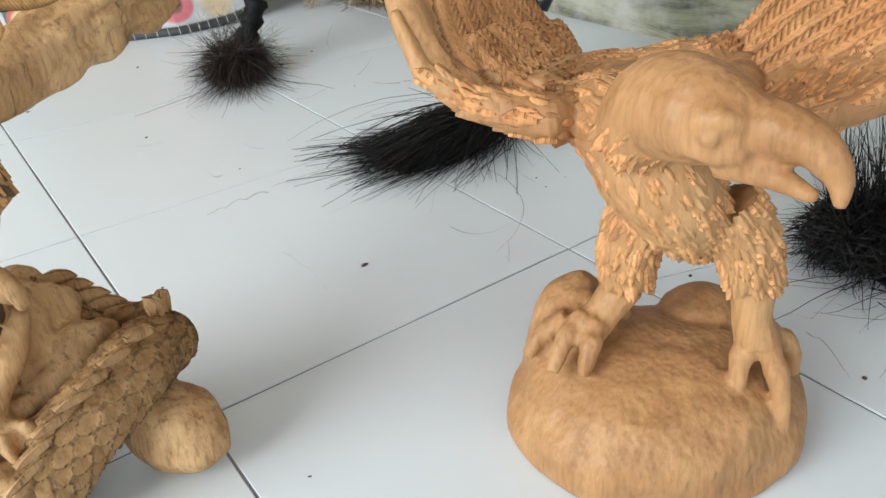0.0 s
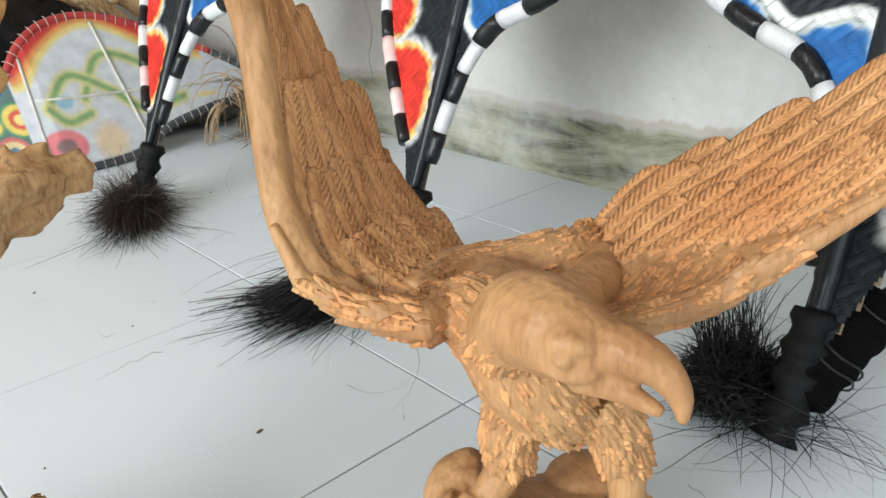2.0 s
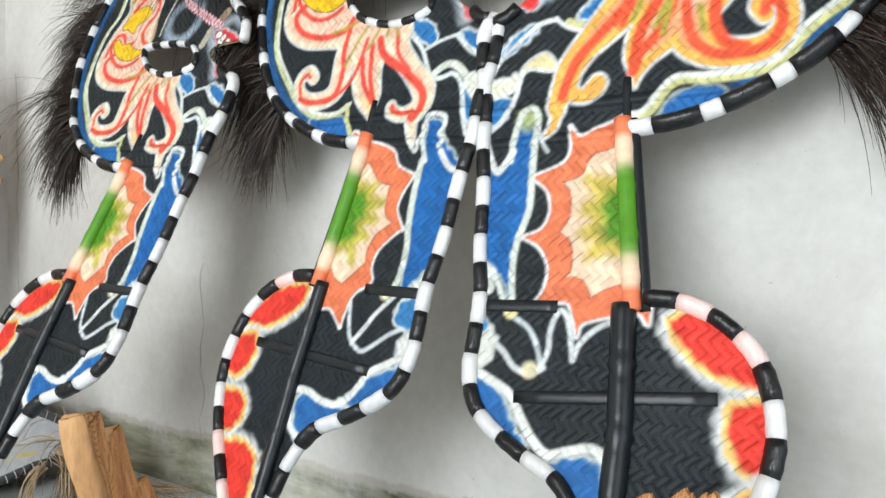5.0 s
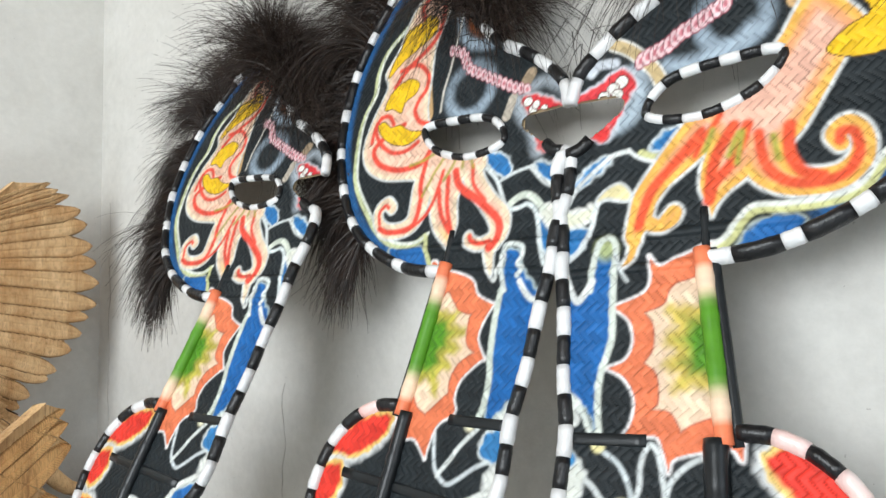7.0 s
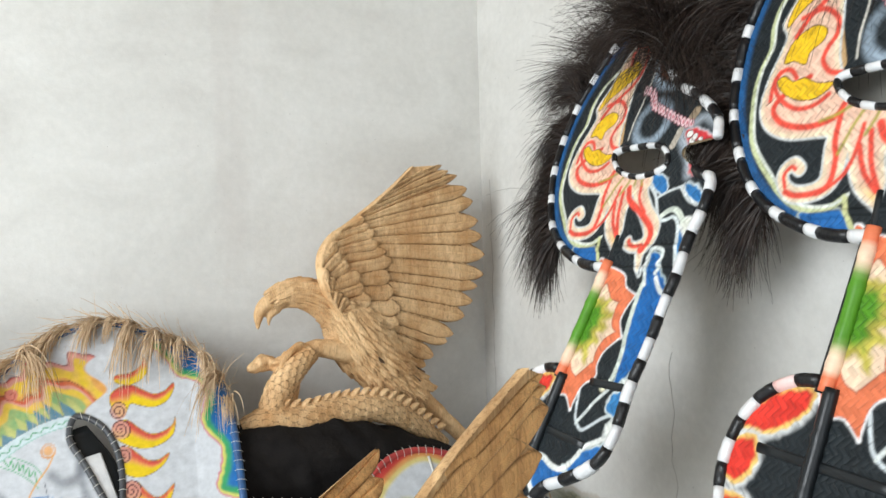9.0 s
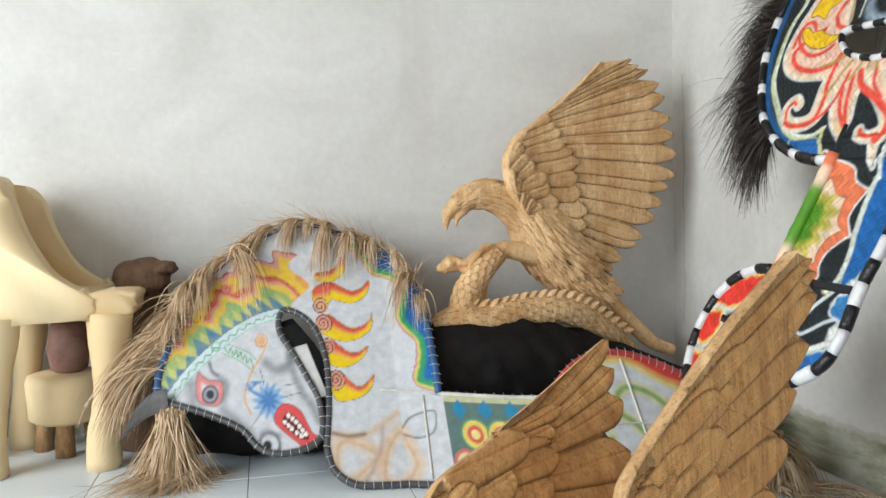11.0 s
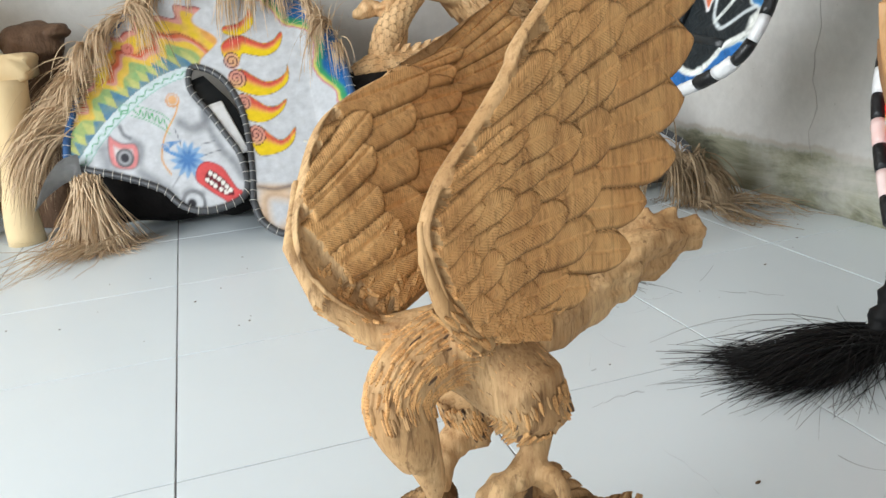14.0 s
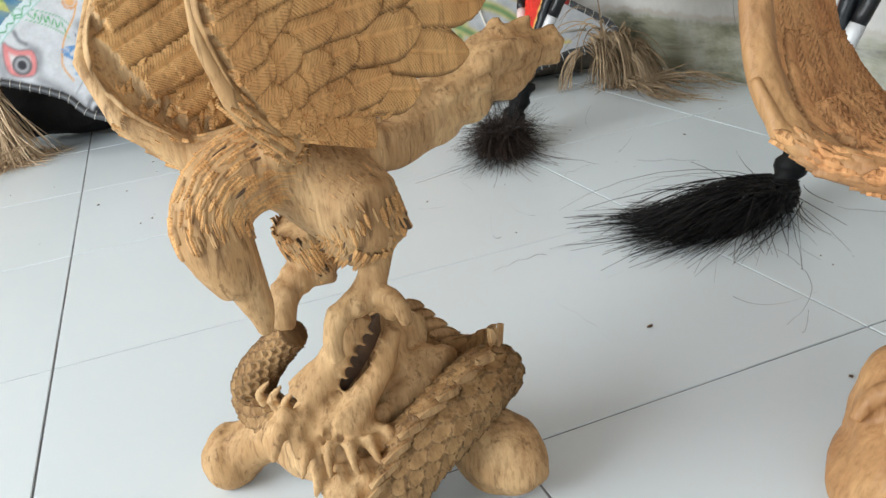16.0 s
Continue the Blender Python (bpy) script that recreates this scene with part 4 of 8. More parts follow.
    c.stroke([(0.193, 0.865), (0.181, 0.838), (0.171, 0.824)], 0.0030, (0.62, 0.66, 0.66))
    c.stroke([(0.281, 0.866), (0.265, 0.82), (0.249, 0.794), (0.239, 0.801), (0.226, 0.824)], 0.0055, (0.72, 0.74, 0.72))
    c.spray([(0.26, 0.657), (0.228, 0.641), (0.228, 0.614), (0.249, 0.602)], (0.66, 0.69, 0.64), (0.72, 0.74, 0.70), (0.72, 0.74, 0.70), 0.004, wob)
    c.stroke([(0.251, 0.655), (0.222, 0.633), (0.203, 0.601), (0.189, 0.581)], 0.0042, (0.66, 0.71, 0.66))
    c.dab([(0.188, 0.584)], 0.011, (0.80, 0.72, 0.36))
    # breast
    for q in ([(0.147, 1.029), (0.127, 1.054), (0.097, 1.06), (0.107, 1.047), (0.125, 1.026)], [(0.276, 0.978), (0.242, 1.014), (0.221, 1.023), (0.212, 1.018), (0.25, 0.986)], [(0.285, 0.905), (0.242, 0.908), (0.245, 0.885), (0.27, 0.866)]):
        c.spray(q, (0.03, 0.17, 0.42), (0.05, 0.24, 0.50), (0.66, 0.72, 0.74), 0.005, wob)
    c.spray([(0.298, 0.951), (0.273, 0.937), (0.234, 0.946), (0.241, 0.922), (0.272, 0.914), (0.295, 0.918)], (0.74, 0.74, 0.58), (0.74, 0.76, 0.72), (0.7, 0.7, 0.66), 0.004, wob)
    c.stroke([(0.162, 1.024), (0.141, 1.015), (0.12, 1.017)], 0.0065, (0.58, 0.58, 0.28))
    c.stroke([(0.183, 1.032), (0.166, 1.018), (0.141, 1.009), (0.12, 1.01), (0.1, 1.046)], 0.0030, (0.74, 0.77, 0.76))
    c.stroke([(0.098, 1.047), (0.123, 1.002), (0.158, 0.97)], 0.0034, (0.66, 0.70, 0.72))
    c.stroke([(0.183, 1.031), (0.21, 1.025), (0.244, 0.998), (0.266, 0.977), (0.279, 0.951)], 0.0040, (0.74, 0.77, 0.76))
    c.stroke([(0.121, 0.977), (0.15, 0.958), (0.183, 0.951), (0.215, 0.956), (0.23, 0.944), (0.235, 0.911), (0.25, 0.877), (0.268, 0.859)], 0.0042, (0.70, 0.74, 0.74))
    e = c.patch([(0.229, 0.953), (0.214, 0.97), (0.193, 0.977), (0.177, 0.96), (0.183, 0.952), (0.213, 0.958)])
    c.glow(e, WHITE, 0.002, 0.007)
    c.shape(e, (0.80, 0.70, 0.38), 0.003)
    # blue inside the neck's rim
    neck = far(spline(NECK, 6), p)
    c.over((0.02, 0.10, 0.26), (1 - fade(neck, 0.020, 0.036)) * fade(y, 0.86, 0.90) * (1 - fade(x, -0.10, -0.06)))
    c.spray([(0.015, 0.871), (-0.018, 0.906), (-0.066, 0.907), (-0.056, 0.884), (-0.012, 0.87)], (0.02, 0.13, 0.38), (0.03, 0.16, 0.42), (0.4, 0.45, 0.4), 0.004, wob)
    line = [(0.05, 0.862), (0.027, 0.879), (0.01, 0.904), (-0.009, 0.921), (-0.052, 0.921), (-0.101, 0.925), (-0.139, 0.939), (-0.166, 0.978), (-0.207, 1.012)]
    c.stroke(line, 0.0065, (0.60, 0.60, 0.28))
    c.stroke(np.array(line) + (0.005, 0.006), 0.0040, (0.76, 0.78, 0.72))
    # face
    c.ring((0.03, 1.225), 0.050, 0.016, (0.42, 0.52, 0.62), 0.75)
    c.stroke([(0.126, 1.161), (0.101, 1.159), (0.064, 1.165), (0.027, 1.174), (0.001, 1.199)], 0.012, (0.36, 0.44, 0.52), 0.012)
    c.stroke([(0.206, 1.076), (0.181, 1.094), (0.169, 1.132), (0.174, 1.164)], 0.014, (0.40, 0.48, 0.55), 0.012)
    c.stroke([(0.254, 1.172), (0.24, 1.184), (0.213, 1.183)], 0.008, (0.66, 0.70, 0.76), 0.004)
    c.stroke([(-0.066, 1.43), (-0.061, 1.331), (-0.058, 1.229)], 0.014, (0.60, 0.38, 0.18), 0.002)
    q = [(0.218, 1.217), (0.192, 1.203), (0.17, 1.184), (0.149, 1.161), (0.136, 1.137)]
    c.stroke(q, 0.0125, (0.76, 0.74, 0.70), 0.002)
    c.stroke(q, 0.0090, (0.56, 0.42, 0.22), 0.002)
    c.chain([(0.17, 1.179), (0.149, 1.188), (0.127, 1.197), (0.108, 1.212), (0.09, 1.219), (0.067, 1.232), (0.041, 1.245)], 13, 0.0125)
    # flames
    parts = [depth(spline([(0.073, 1.056), (0.041, 1.019), (0.005, 1.006), (-0.037, 1.005), (-0.065, 1.03), (-0.09, 1.075), (-0.121, 1.133), (-0.146, 1.175), (-0.079, 1.237), (-0.025, 1.158), (0.056, 1.097)], 4, True), p),
             taper([(0.065, 1.055), (0.1, 1.017), (0.129, 0.985), (0.151, 0.952), (0.157, 0.926), (0.165, 0.895), (0.164, 0.881)], (0.032, 0.026, 0.020, 0.019, 0.018, 0.013, 0.007), p),
             taper([(0.164, 0.883), (0.168, 0.861), (0.178, 0.847)], (0.007, 0.005, 0.001), p),
             taper([(0.156, 0.917), (0.128, 0.906), (0.113, 0.916), (0.107, 0.925)], (0.013, 0.009, 0.013, 0.012), p),
             depth(spline([(0.066, 1.004), (0.071, 0.971), (0.068, 0.952), (0.057, 0.931), (0.053, 0.917), (0.052, 0.917), (0.044, 0.935), (0.027, 0.954), (0.001, 0.976), (-0.021, 1.019), (0.043, 1.044)], 4, True), p),
             taper([(-0.015, 1.045), (-0.014, 1.0), (-0.033, 0.968), (-0.07, 0.955), (-0.112, 0.959), (-0.136, 0.982), (-0.138, 1.013), (-0.122, 1.031), (-0.106, 1.019), (-0.112, 1.004)], (0.040, 0.030, 0.022, 0.019, 0.017, 0.015, 0.013, 0.013, 0.013, 0.010), p)]
    d = np.min(parts, axis=0)
    c.glow(d, WHITE, 0.002, 0.008)
    c.shape(d, (0.86, 0.46, 0.10), 0.002)
    c.over((0.85, 0.36, 0.20), (1 - fade(d, -0.018, -0.008)) * 0.8)
    c.over((0.85, 0.48, 0.36), 1 - fade(d, -0.034, -0.020))
    for q, w in (([(0.074, 1.044), (0.11, 1.002), (0.141, 0.965), (0.154, 0.93), (0.159, 0.907)], 0.0080), ([(0.026, 1.05), (0.051, 1.003), (0.057, 0.955)], 0.0085),
                 ([(0.007, 1.048), (0.026, 0.996), (0.05, 0.967), (0.057, 0.939)], 0.0085), ([(-0.008, 1.033), (-0.018, 0.987), (-0.045, 0.959), (-0.085, 0.953), (-0.119, 0.963), (-0.134, 0.989)], 0.0075),
                 ([(-0.049, 1.04), (-0.049, 1.0), (-0.066, 0.971), (-0.091, 0.962)], 0.0085), ([(-0.134, 0.998), (-0.128, 1.019), (-0.113, 1.021), (-0.111, 1.009)], 0.0070),
                 ([(0.046, 1.07), (0.06, 1.046), (0.09, 1.016)], 0.0050), ([(0.071, 1.05), (0.073, 1.03), (0.08, 1.01)], 0.0048)):
        c.stroke(q, w, (0.80, 0.10, 0.04), 0.004)
    for q in ([(0.019, 1.037), (0.032, 1.005)], [(-0.028, 1.027), (-0.035, 0.993)], [(0.056, 1.047), (0.065, 1.016)], [(0.014, 1.039), (0.02, 0.993)]):
        c.stroke(q, 0.0045, (0.38, 0.36, 0.06), 0.005)
    for q in (GOLD, GOLD_LOW):
        e = c.patch(q)
        c.shape(e, YELLOW, 0.0015)
        c.over((0.14, 0.07, 0.02), 1 - fade(np.abs(e), 0.0004, 0.0016))
    # open mouth with teeth
    c.spray([(0.294, 1.127), (0.244, 1.149), (0.208, 1.17), (0.186, 1.163), (0.176, 1.142), (0.188, 1.118), (0.204, 1.085), (0.22, 1.054), (0.244, 1.058), (0.248, 1.075), (0.236, 1.086), (0.26, 1.096), (0.288, 1.098)], (0.66, 0.05, 0.06), (0.76, 0.32, 0.34), (0.56, 0.60, 0.66), 0.004, wob)
    c.spray([(0.244, 1.075), (0.219, 1.075), (0.222, 1.056), (0.242, 1.059)], (0.78, 0.05, 0.05), (0.78, 0.05, 0.05), (0.7, 0.2, 0.2), 0.002, wob)
    c.teeth([(0.201, 1.149), (0.215, 1.139), (0.23, 1.127), (0.244, 1.115), (0.262, 1.106)], 0.0108)
    c.teeth([(0.207, 1.129), (0.218, 1.114), (0.227, 1.099), (0.234, 1.082)], 0.0092)
    return c.c


horse_paint, twin_paint = paint_horse(horse_pts), paint_twin(horse_pts)
horse_weave = herringbone(horse_pts)
for a, b in (((0.07, 0.850), (0.275, 0.835)), ((-0.06, 0.905), (0.280, 0.885))):
    bar = far(np.array([a, b]), horse_pts)
    horse_weave = np.where(bar < 0.008, np.maximum(horse_weave, 2.6 * np.sqrt(np.clip(1 - (bar / 0.008) ** 2, 0, 1))), horse_weave)
# each strip of the weave took the spray a little differently; its edges are darker
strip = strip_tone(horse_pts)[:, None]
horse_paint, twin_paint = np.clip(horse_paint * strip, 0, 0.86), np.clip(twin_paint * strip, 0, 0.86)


def strands(bm, roots, ways, lengths, thick=0.0007, droop=0.3, floor=None, curl=0.25, seg=5, spread=0.0):
    """Hair: one thin tapered blade for each root."""
    for root, way, length in zip(roots, ways, lengths):
        p, d = Vector(root), Vector(way).normalized()
        side = Matrix.Rotation(rng.random() * 6.28, 3, d) @ d.orthogonal().normalized()
        bend = Vector((rng.gauss(0, curl), rng.gauss(0, curl), rng.gauss(0, curl)))
        rows = []
        for k in range(seg + 1):
            r = thick * (1 - 0.8 * k / seg) + 0.00008
            rows.append((bm.verts.new(p + side * r), bm.verts.new(p - side * r)))
            d = (d + bend * (1.0 / seg) + Vector((0, 0, -droop / seg))).normalized()
            p = p + d * (length / seg)
            if floor is not None and p.z < floor:
                p.z = floor + 0.001 + rng.random() * 0.004
                d.z = max(d.z, 0.0)
                d.normalize()
            side = (side - d * side.dot(d)).normalized()
        for a, b in zip(rows, rows[1:]):
            bm.faces.new((a[0], a[1], b[1], b[0])).smooth = True


def hobby_horse(x, y, yaw, low, high, roll, mirror, label, mane=0):
    """A flat woven horse that stands on its tail and bends back against the wall."""
    root = holder("hobby_horse", pose(x, y, 0, 0, 0, -(90 + yaw)), label, "hobby horse", "black hobby horses against the wall")
    l0, l1, ro = radians(low), radians(high), radians(roll)
    sign = -1 if mirror else 1

    def lift(p, off):
        p = np.atleast_2d(np.asarray(p, float))
        u = sign * p[:, 0]
        q, b = math.cos(ro) * u - math.sin(ro) * p[:, 1], math.sin(ro) * u + math.cos(ro) * p[:, 1]
        k = (l1 - l0) / 1.75
        if abs(k) < 1e-6:
            k = 1e-6
        yy, zz = (np.cos(l0) - np.cos(l0 + k * b)) / k, (np.sin(l0 + k * b) - np.sin(l0)) / k
        lean = l0 + k * b
        return np.column_stack([q, yy - np.cos(lean) * off, zz + np.sin(lean) * off])

    quads = horse_quads[:, ::-1] if mirror else horse_quads
    panel("panel", horse_pts, quads, twin_paint if mirror else horse_paint, horse_weave, lift, HORSE_PAINT, root, "woven bamboo panel sprayed with red, blue and orange flames", relief=0.0012, rear=(rear_pts, rear_quads[:, ::-1] if mirror else rear_quads))
    # wrapped rim, band by band
    for line, start in ((np.vstack([spline(s, 5)[:-1] for s in (RUMP[1:],)]), 0), (spline(NECK, 5), 1), (spline(FACE[2:], 5), 0), (np.vstack([spline(CHEST[:-1], 5)[:-1], spline(CHEST[-2:-1] + LEG[:-1], 5)]), 0), (np.vstack([hole_edge, hole_edge[:1]]), 1)):
        small = line is not None and len(line) == len(hole_edge) + 1
        step = 0.030 if small else 0.044
        n = max(4, int(round(np.linalg.norm(np.diff(line, axis=0), axis=1).sum() / step)))
        clips = len(line) > 45 and line[0][1] > 0.8 and line[0][0] < 0.1 and not small
        if clips:
            n = n // 2 * 2
        fine = resample(line, count=n * 4 + 1)
        for k in range(n):
            seg = fine[k * 4:k * 4 + 5]
            if clips:
                cut = np.interp([k, k + 1], range(n + 1), [v + (0.22 if v % 2 == 0 else -0.18) * (0 < v < n) for v in range(n + 1)]) * 4
                seg = np.column_stack([np.interp(np.linspace(*cut, 5), range(len(fine)), fine[:, i]) for i in (0, 1)])
            r = (0.0085 if small else 0.0136) * (0.94 + 0.12 * rng.random())
            bm = bmesh.new()
            places = lift(seg, 0.002)
            tube(bm, places, [r * 0.97, r * 1.03, r, r * 1.04, r * 0.96], 10, flat=0.8, rough=0.05)
            dark = (k + start) % 2 == 0
            red = not small and start == 0 and line[0][0] < 0 and not dark
            part("rim_band", bm, BLACK_BAND if dark else PINK_BAND if red and rng.random() < 0.35 else WHITE_BAND, root)
    # bamboo pole, its nodes, and cross bars
    bm = bmesh.new()
    line = resample(np.array([(-0.004, 0.13), (0.010, 0.45), (0.028, 0.607)]), count=49)
    tube(bm, lift(line, 0.007), [(0.0165 if mirror else 0.0120) * (0.60 + 0.40 * min(1, i / 16)) * (1.13 if i % 9 == 4 else 0.94 if i % 9 in (3, 5) else 1) for i in range(49)], 14)
    part("pole", bm, BLACK_BAMBOO, root, "black painted bamboo pole with nodes")
    bm = bmesh.new()
    tube(bm, lift(resample(np.array([(0.056, 0.85), (0.064, 0.93)]), count=6), 0.001), [0.0065] * 6, 10)
    part("pole_top", bm, BLACK_BAMBOO, root)
    bm = bmesh.new()
    line = resample(np.array([(0.016, 0.600), (0.063, 0.868)]), count=25)
    tube(bm, lift(line, 0.006), [0.0125 * (1.1 if i in (4, 9, 15, 20) else 1) for i in range(25)], 12)
    ob = part("saddle_pole", bm, SADDLE_PAINT, root, "bamboo pole painted orange, cream and green")
    layer = ob.data.attributes.new("paint", "FLOAT_COLOR", "POINT")
    tones = []
    for i in range(25):
        t = abs(i / 24 - 0.5) * 2
        a, b, f = (GREEN, CREAM, (t - 0.40) / 0.16) if t < 0.62 else (CREAM, ORANGE, (t - 0.74) / 0.06)
        f = min(1, max(0, f))
        tones += [(*[m * (1 - f) + n * f for m, n in zip(a, b)], 1)] * 12
    layer.data.foreach_set("color", np.array(tones).ravel())
    bm = bmesh.new()
    tube(bm, lift(resample(np.array([(0.000, 0.60), (0.050, 0.868)]), count=10), 0.0), [0.0085] * 10, 8)
    part("saddle_backing", bm, BLACK_BAMBOO, root)
    for a, b in (((0.120, 0.597), (0.236, 0.590)), ((-0.100, 0.501), (0.160, 0.468))):
        bm = bmesh.new()
        tube(bm, lift(resample(np.array([a, b]), count=8), 0.0028), [0.0090] * 8, 10, flat=0.26, up=(0, -1, 0.3))
        part("cross_bar", bm, BLACK_BAMBOO, root)
    # bound tail stump
    bm = bmesh.new()
    line = resample(np.array([(0.0, 0.135), (-0.004, 0.05), (0.0, 0.005)]), count=15)
    tube(bm, lift(line, 0.0), [0.0195 + 0.0042 * math.sin(i * 1.9) for i in range(15)], 14, rough=0.16)
    part("tail_binding", bm, WRAP, root, "black wrapped tail stump")
    if mane:
        bm = bmesh.new()
        roots, ways, lens = [], [], []
        edge = resample(spline(NECK[3:] + FACE[1:3], 6), count=60)
        tufts = []
        for k in range(90):
            f = (k + rng.random()) / 90
            i = min(59, int(f * 60))
            out = edge[min(i + 1, 59)] - edge[max(i - 1, 0)]
            out = np.array([-out[1], out[0]]) / max(np.linalg.norm(out), 1e-9)
            low = max(0.0, 1 - f / 0.45)
            tufts.append((i, out, sign * out[0] + rng.gauss(0, 0.30), rng.gauss(-0.10, 0.16), out[1] * (1 - 0.5 * low) + rng.gauss(0.25 - 0.40 * low, 0.30), 0.13 + 0.11 * rng.random() + (0.05 if f > 0.5 else 0), rng.gauss(0, 0.5)))
        for _ in range(mane * 2):
            i, out, wx, wy, wz, size, turn = tufts[int(rng.random() * 90)]
            j = min(59, max(0, i + int(rng.gauss(0, 1.3))))
            q = edge[j] + out * (rng.random() * 0.015 - 0.012)
            at = lift([q], -0.004 - 0.015 * rng.random())[0]
            way = (wx + rng.gauss(0, 0.13), wy + rng.gauss(0, 0.10), wz + rng.gauss(0, 0.13))
            strands(bm, [at], [way], [size * (0.45 + 0.6 * rng.random())], 0.00085, 1.5 + turn, None, 0.22, 6)
        # forelock that hangs over the head
        roots, ways, lens = [], [], []
        for _ in range(mane // 2):
            t = rng.random() ** 1.3
            q = np.array(FACE[0]) * (1 - t) + np.array(FACE[3]) * t
            roots.append(lift([q + np.array([rng.gauss(0.0, 0.015), 0.03 + rng.gauss(0, 0.02)])], -0.012 + 0.02 * rng.random())[0])
            ways.append((sign * (0.20 + rng.gauss(0, 0.30)), rng.gauss(-0.10, 0.15), 0.45 + rng.gauss(0, 0.35)))
            lens.append(0.12 + 0.18 * rng.random())
        strands(bm, roots, ways, lens, 0.0008, 2.2, None, 0.35, 7)
        roots, ways, lens = [], [], []
        for _ in range(mane // (8 if mane > 5000 else 300)):
            q = (0.14 + 0.20 * rng.random(), 1.33 - 0.20 * rng.random())
            roots.append(lift([q], -0.03 - 0.02 * rng.random())[0])
            ways.append((sign * (0.4 + rng.gauss(0, 0.35)), rng.gauss(0.05, 0.1), -0.5 + rng.gauss(0, 0.35)))
            lens.append(0.06 + 0.10 * rng.random())
        strands(bm, roots, ways, lens, 0.0008, 0.9, None, 0.6, 5)
        part("mane", bm, HAIR_BROWN, root, "shaggy dark brown hair mane")
    return root, lift


SADDLE_PAINT = painted_mat("painted_bamboo_pole", 0.4, 0.0, 0.1)
HORSES = [
    (0.401, 0.863, -2.2, 26.3, 20.7, 0.6, False, "black woven hobby horse with striped rim and shaggy dark mane", 5200),
    (0.549, 0.292, 0.7, 25.2, 7.6, 2.0, False, "black woven hobby horse with striped rim beside its mirrored twin", 4200),
    (0.557, -0.263, -5.4, 30.1, -2.1, -1.7, True, "black woven hobby horse facing its twin, mirrored", 2500),
    (0.57, -0.93, -4.0, 27.0, 0.0, 0.0, False, "black woven hobby horse with striped rim, last in the row", 1500),
]
horses = [hobby_horse(*h) for h in HORSES]


def tail_hair(ob, count, spread, way, length, fan, label, droop=0.9, brown=False, thick=0.0009, puff=0.03, shift=(0.0, 0.0)):
    """Loose hair that falls from a horse's tail onto the floor."""
    bm = bmesh.new()
    roots, ways, lens = [], [], []
    inv = ob.matrix_world.inverted()
    turn = inv.to_3x3()
    for _ in range(count):
        a = rng.random() * 6.28
        r = puff * math.sqrt(rng.random())
        roots.append(tuple(turn @ Vector((r * math.cos(a) + shift[0], r * math.sin(a) + shift[1], 0.012 + 0.035 * rng.random()))))
        w = Vector(way) + Vector((rng.gauss(0, fan), rng.gauss(0, fan), rng.gauss(0, 0.18)))
        ways.append(turn @ w)
        lens.append(length * (0.35 + 0.65 * rng.random()) * (1.35 if rng.random() < 0.06 else 1))
    strands(bm, roots, ways, lens, thick, droop, 0.001, spread, 6)
    part("tail_hair", bm, HAIR_BROWN if brown else HAIR, ob, label)


tail_hair(horses[0][0], 3600, 1.5, (-0.15, -0.25, 0.25), 0.095, 0.70, "frayed tuft of dark brown hair on the tiles", 1.4, True, 0.0004, 0.040)
tail_hair(horses[0][0], 420, 0.35, (-0.40, -0.90, 0.05), 0.19, 0.22, "longer dark brown hairs on the tiles", 1.2, True, 0.0006, 0.040)
tail_hair(horses[1][0], 1500, 0.12, (-0.85, 0.45, 0.04), 0.215, 0.085, "long black horsehair tail spread on the tiles", 1.0, False, 0.0011, 0.030)
tail_hair(horses[1][0], 900, 0.22, (-1.0, 0.08, 0.03), 0.25, 0.13, "black horsehair fanned over the tiles", 0.9, False, 0.0009, 0.032)
tail_hair(horses[1][0], 160, 0.35, (-0.8, -0.45, 0.05), 0.20, 0.25, "loose black horsehair on the tiles", 0.5, False, 0.0007, 0.035)
tail_hair(horses[2][0], 4200, 1.7, (0.10, 0.42, 0.30), 0.052, 0.60, "bunched black horsehair tail on the tiles", 1.5, False, 0.0008, 0.046, (0.035, 0.055))
tail_hair(horses[2][0], 280, 0.30, (0.15, 0.25, 1.0), 0.110, 0.14, "upright brush of black horsehair", 0.2, False, 0.0006, 0.030, (0.055, 0.075))
tail_hair(horses[2][0], 50, 0.5, (0.25, -0.75, 0.12), 0.17, 0.5, "loose black horsehair on the tiles", 0.8, False, 0.0004, 0.05)
tail_hair(horses[2][0], 45, 0.6, (-0.5, 0.4, 0.10), 0.15, 0.6, "stray black horsehair on the tiles", 0.8, False, 0.0005, 0.05)
tail_hair(horses[3][0], 260, 0.5, (-0.1, 0.2, 0.1), 0.12, 0.6, "loose black horsehair tail on the tiles", 0.8)


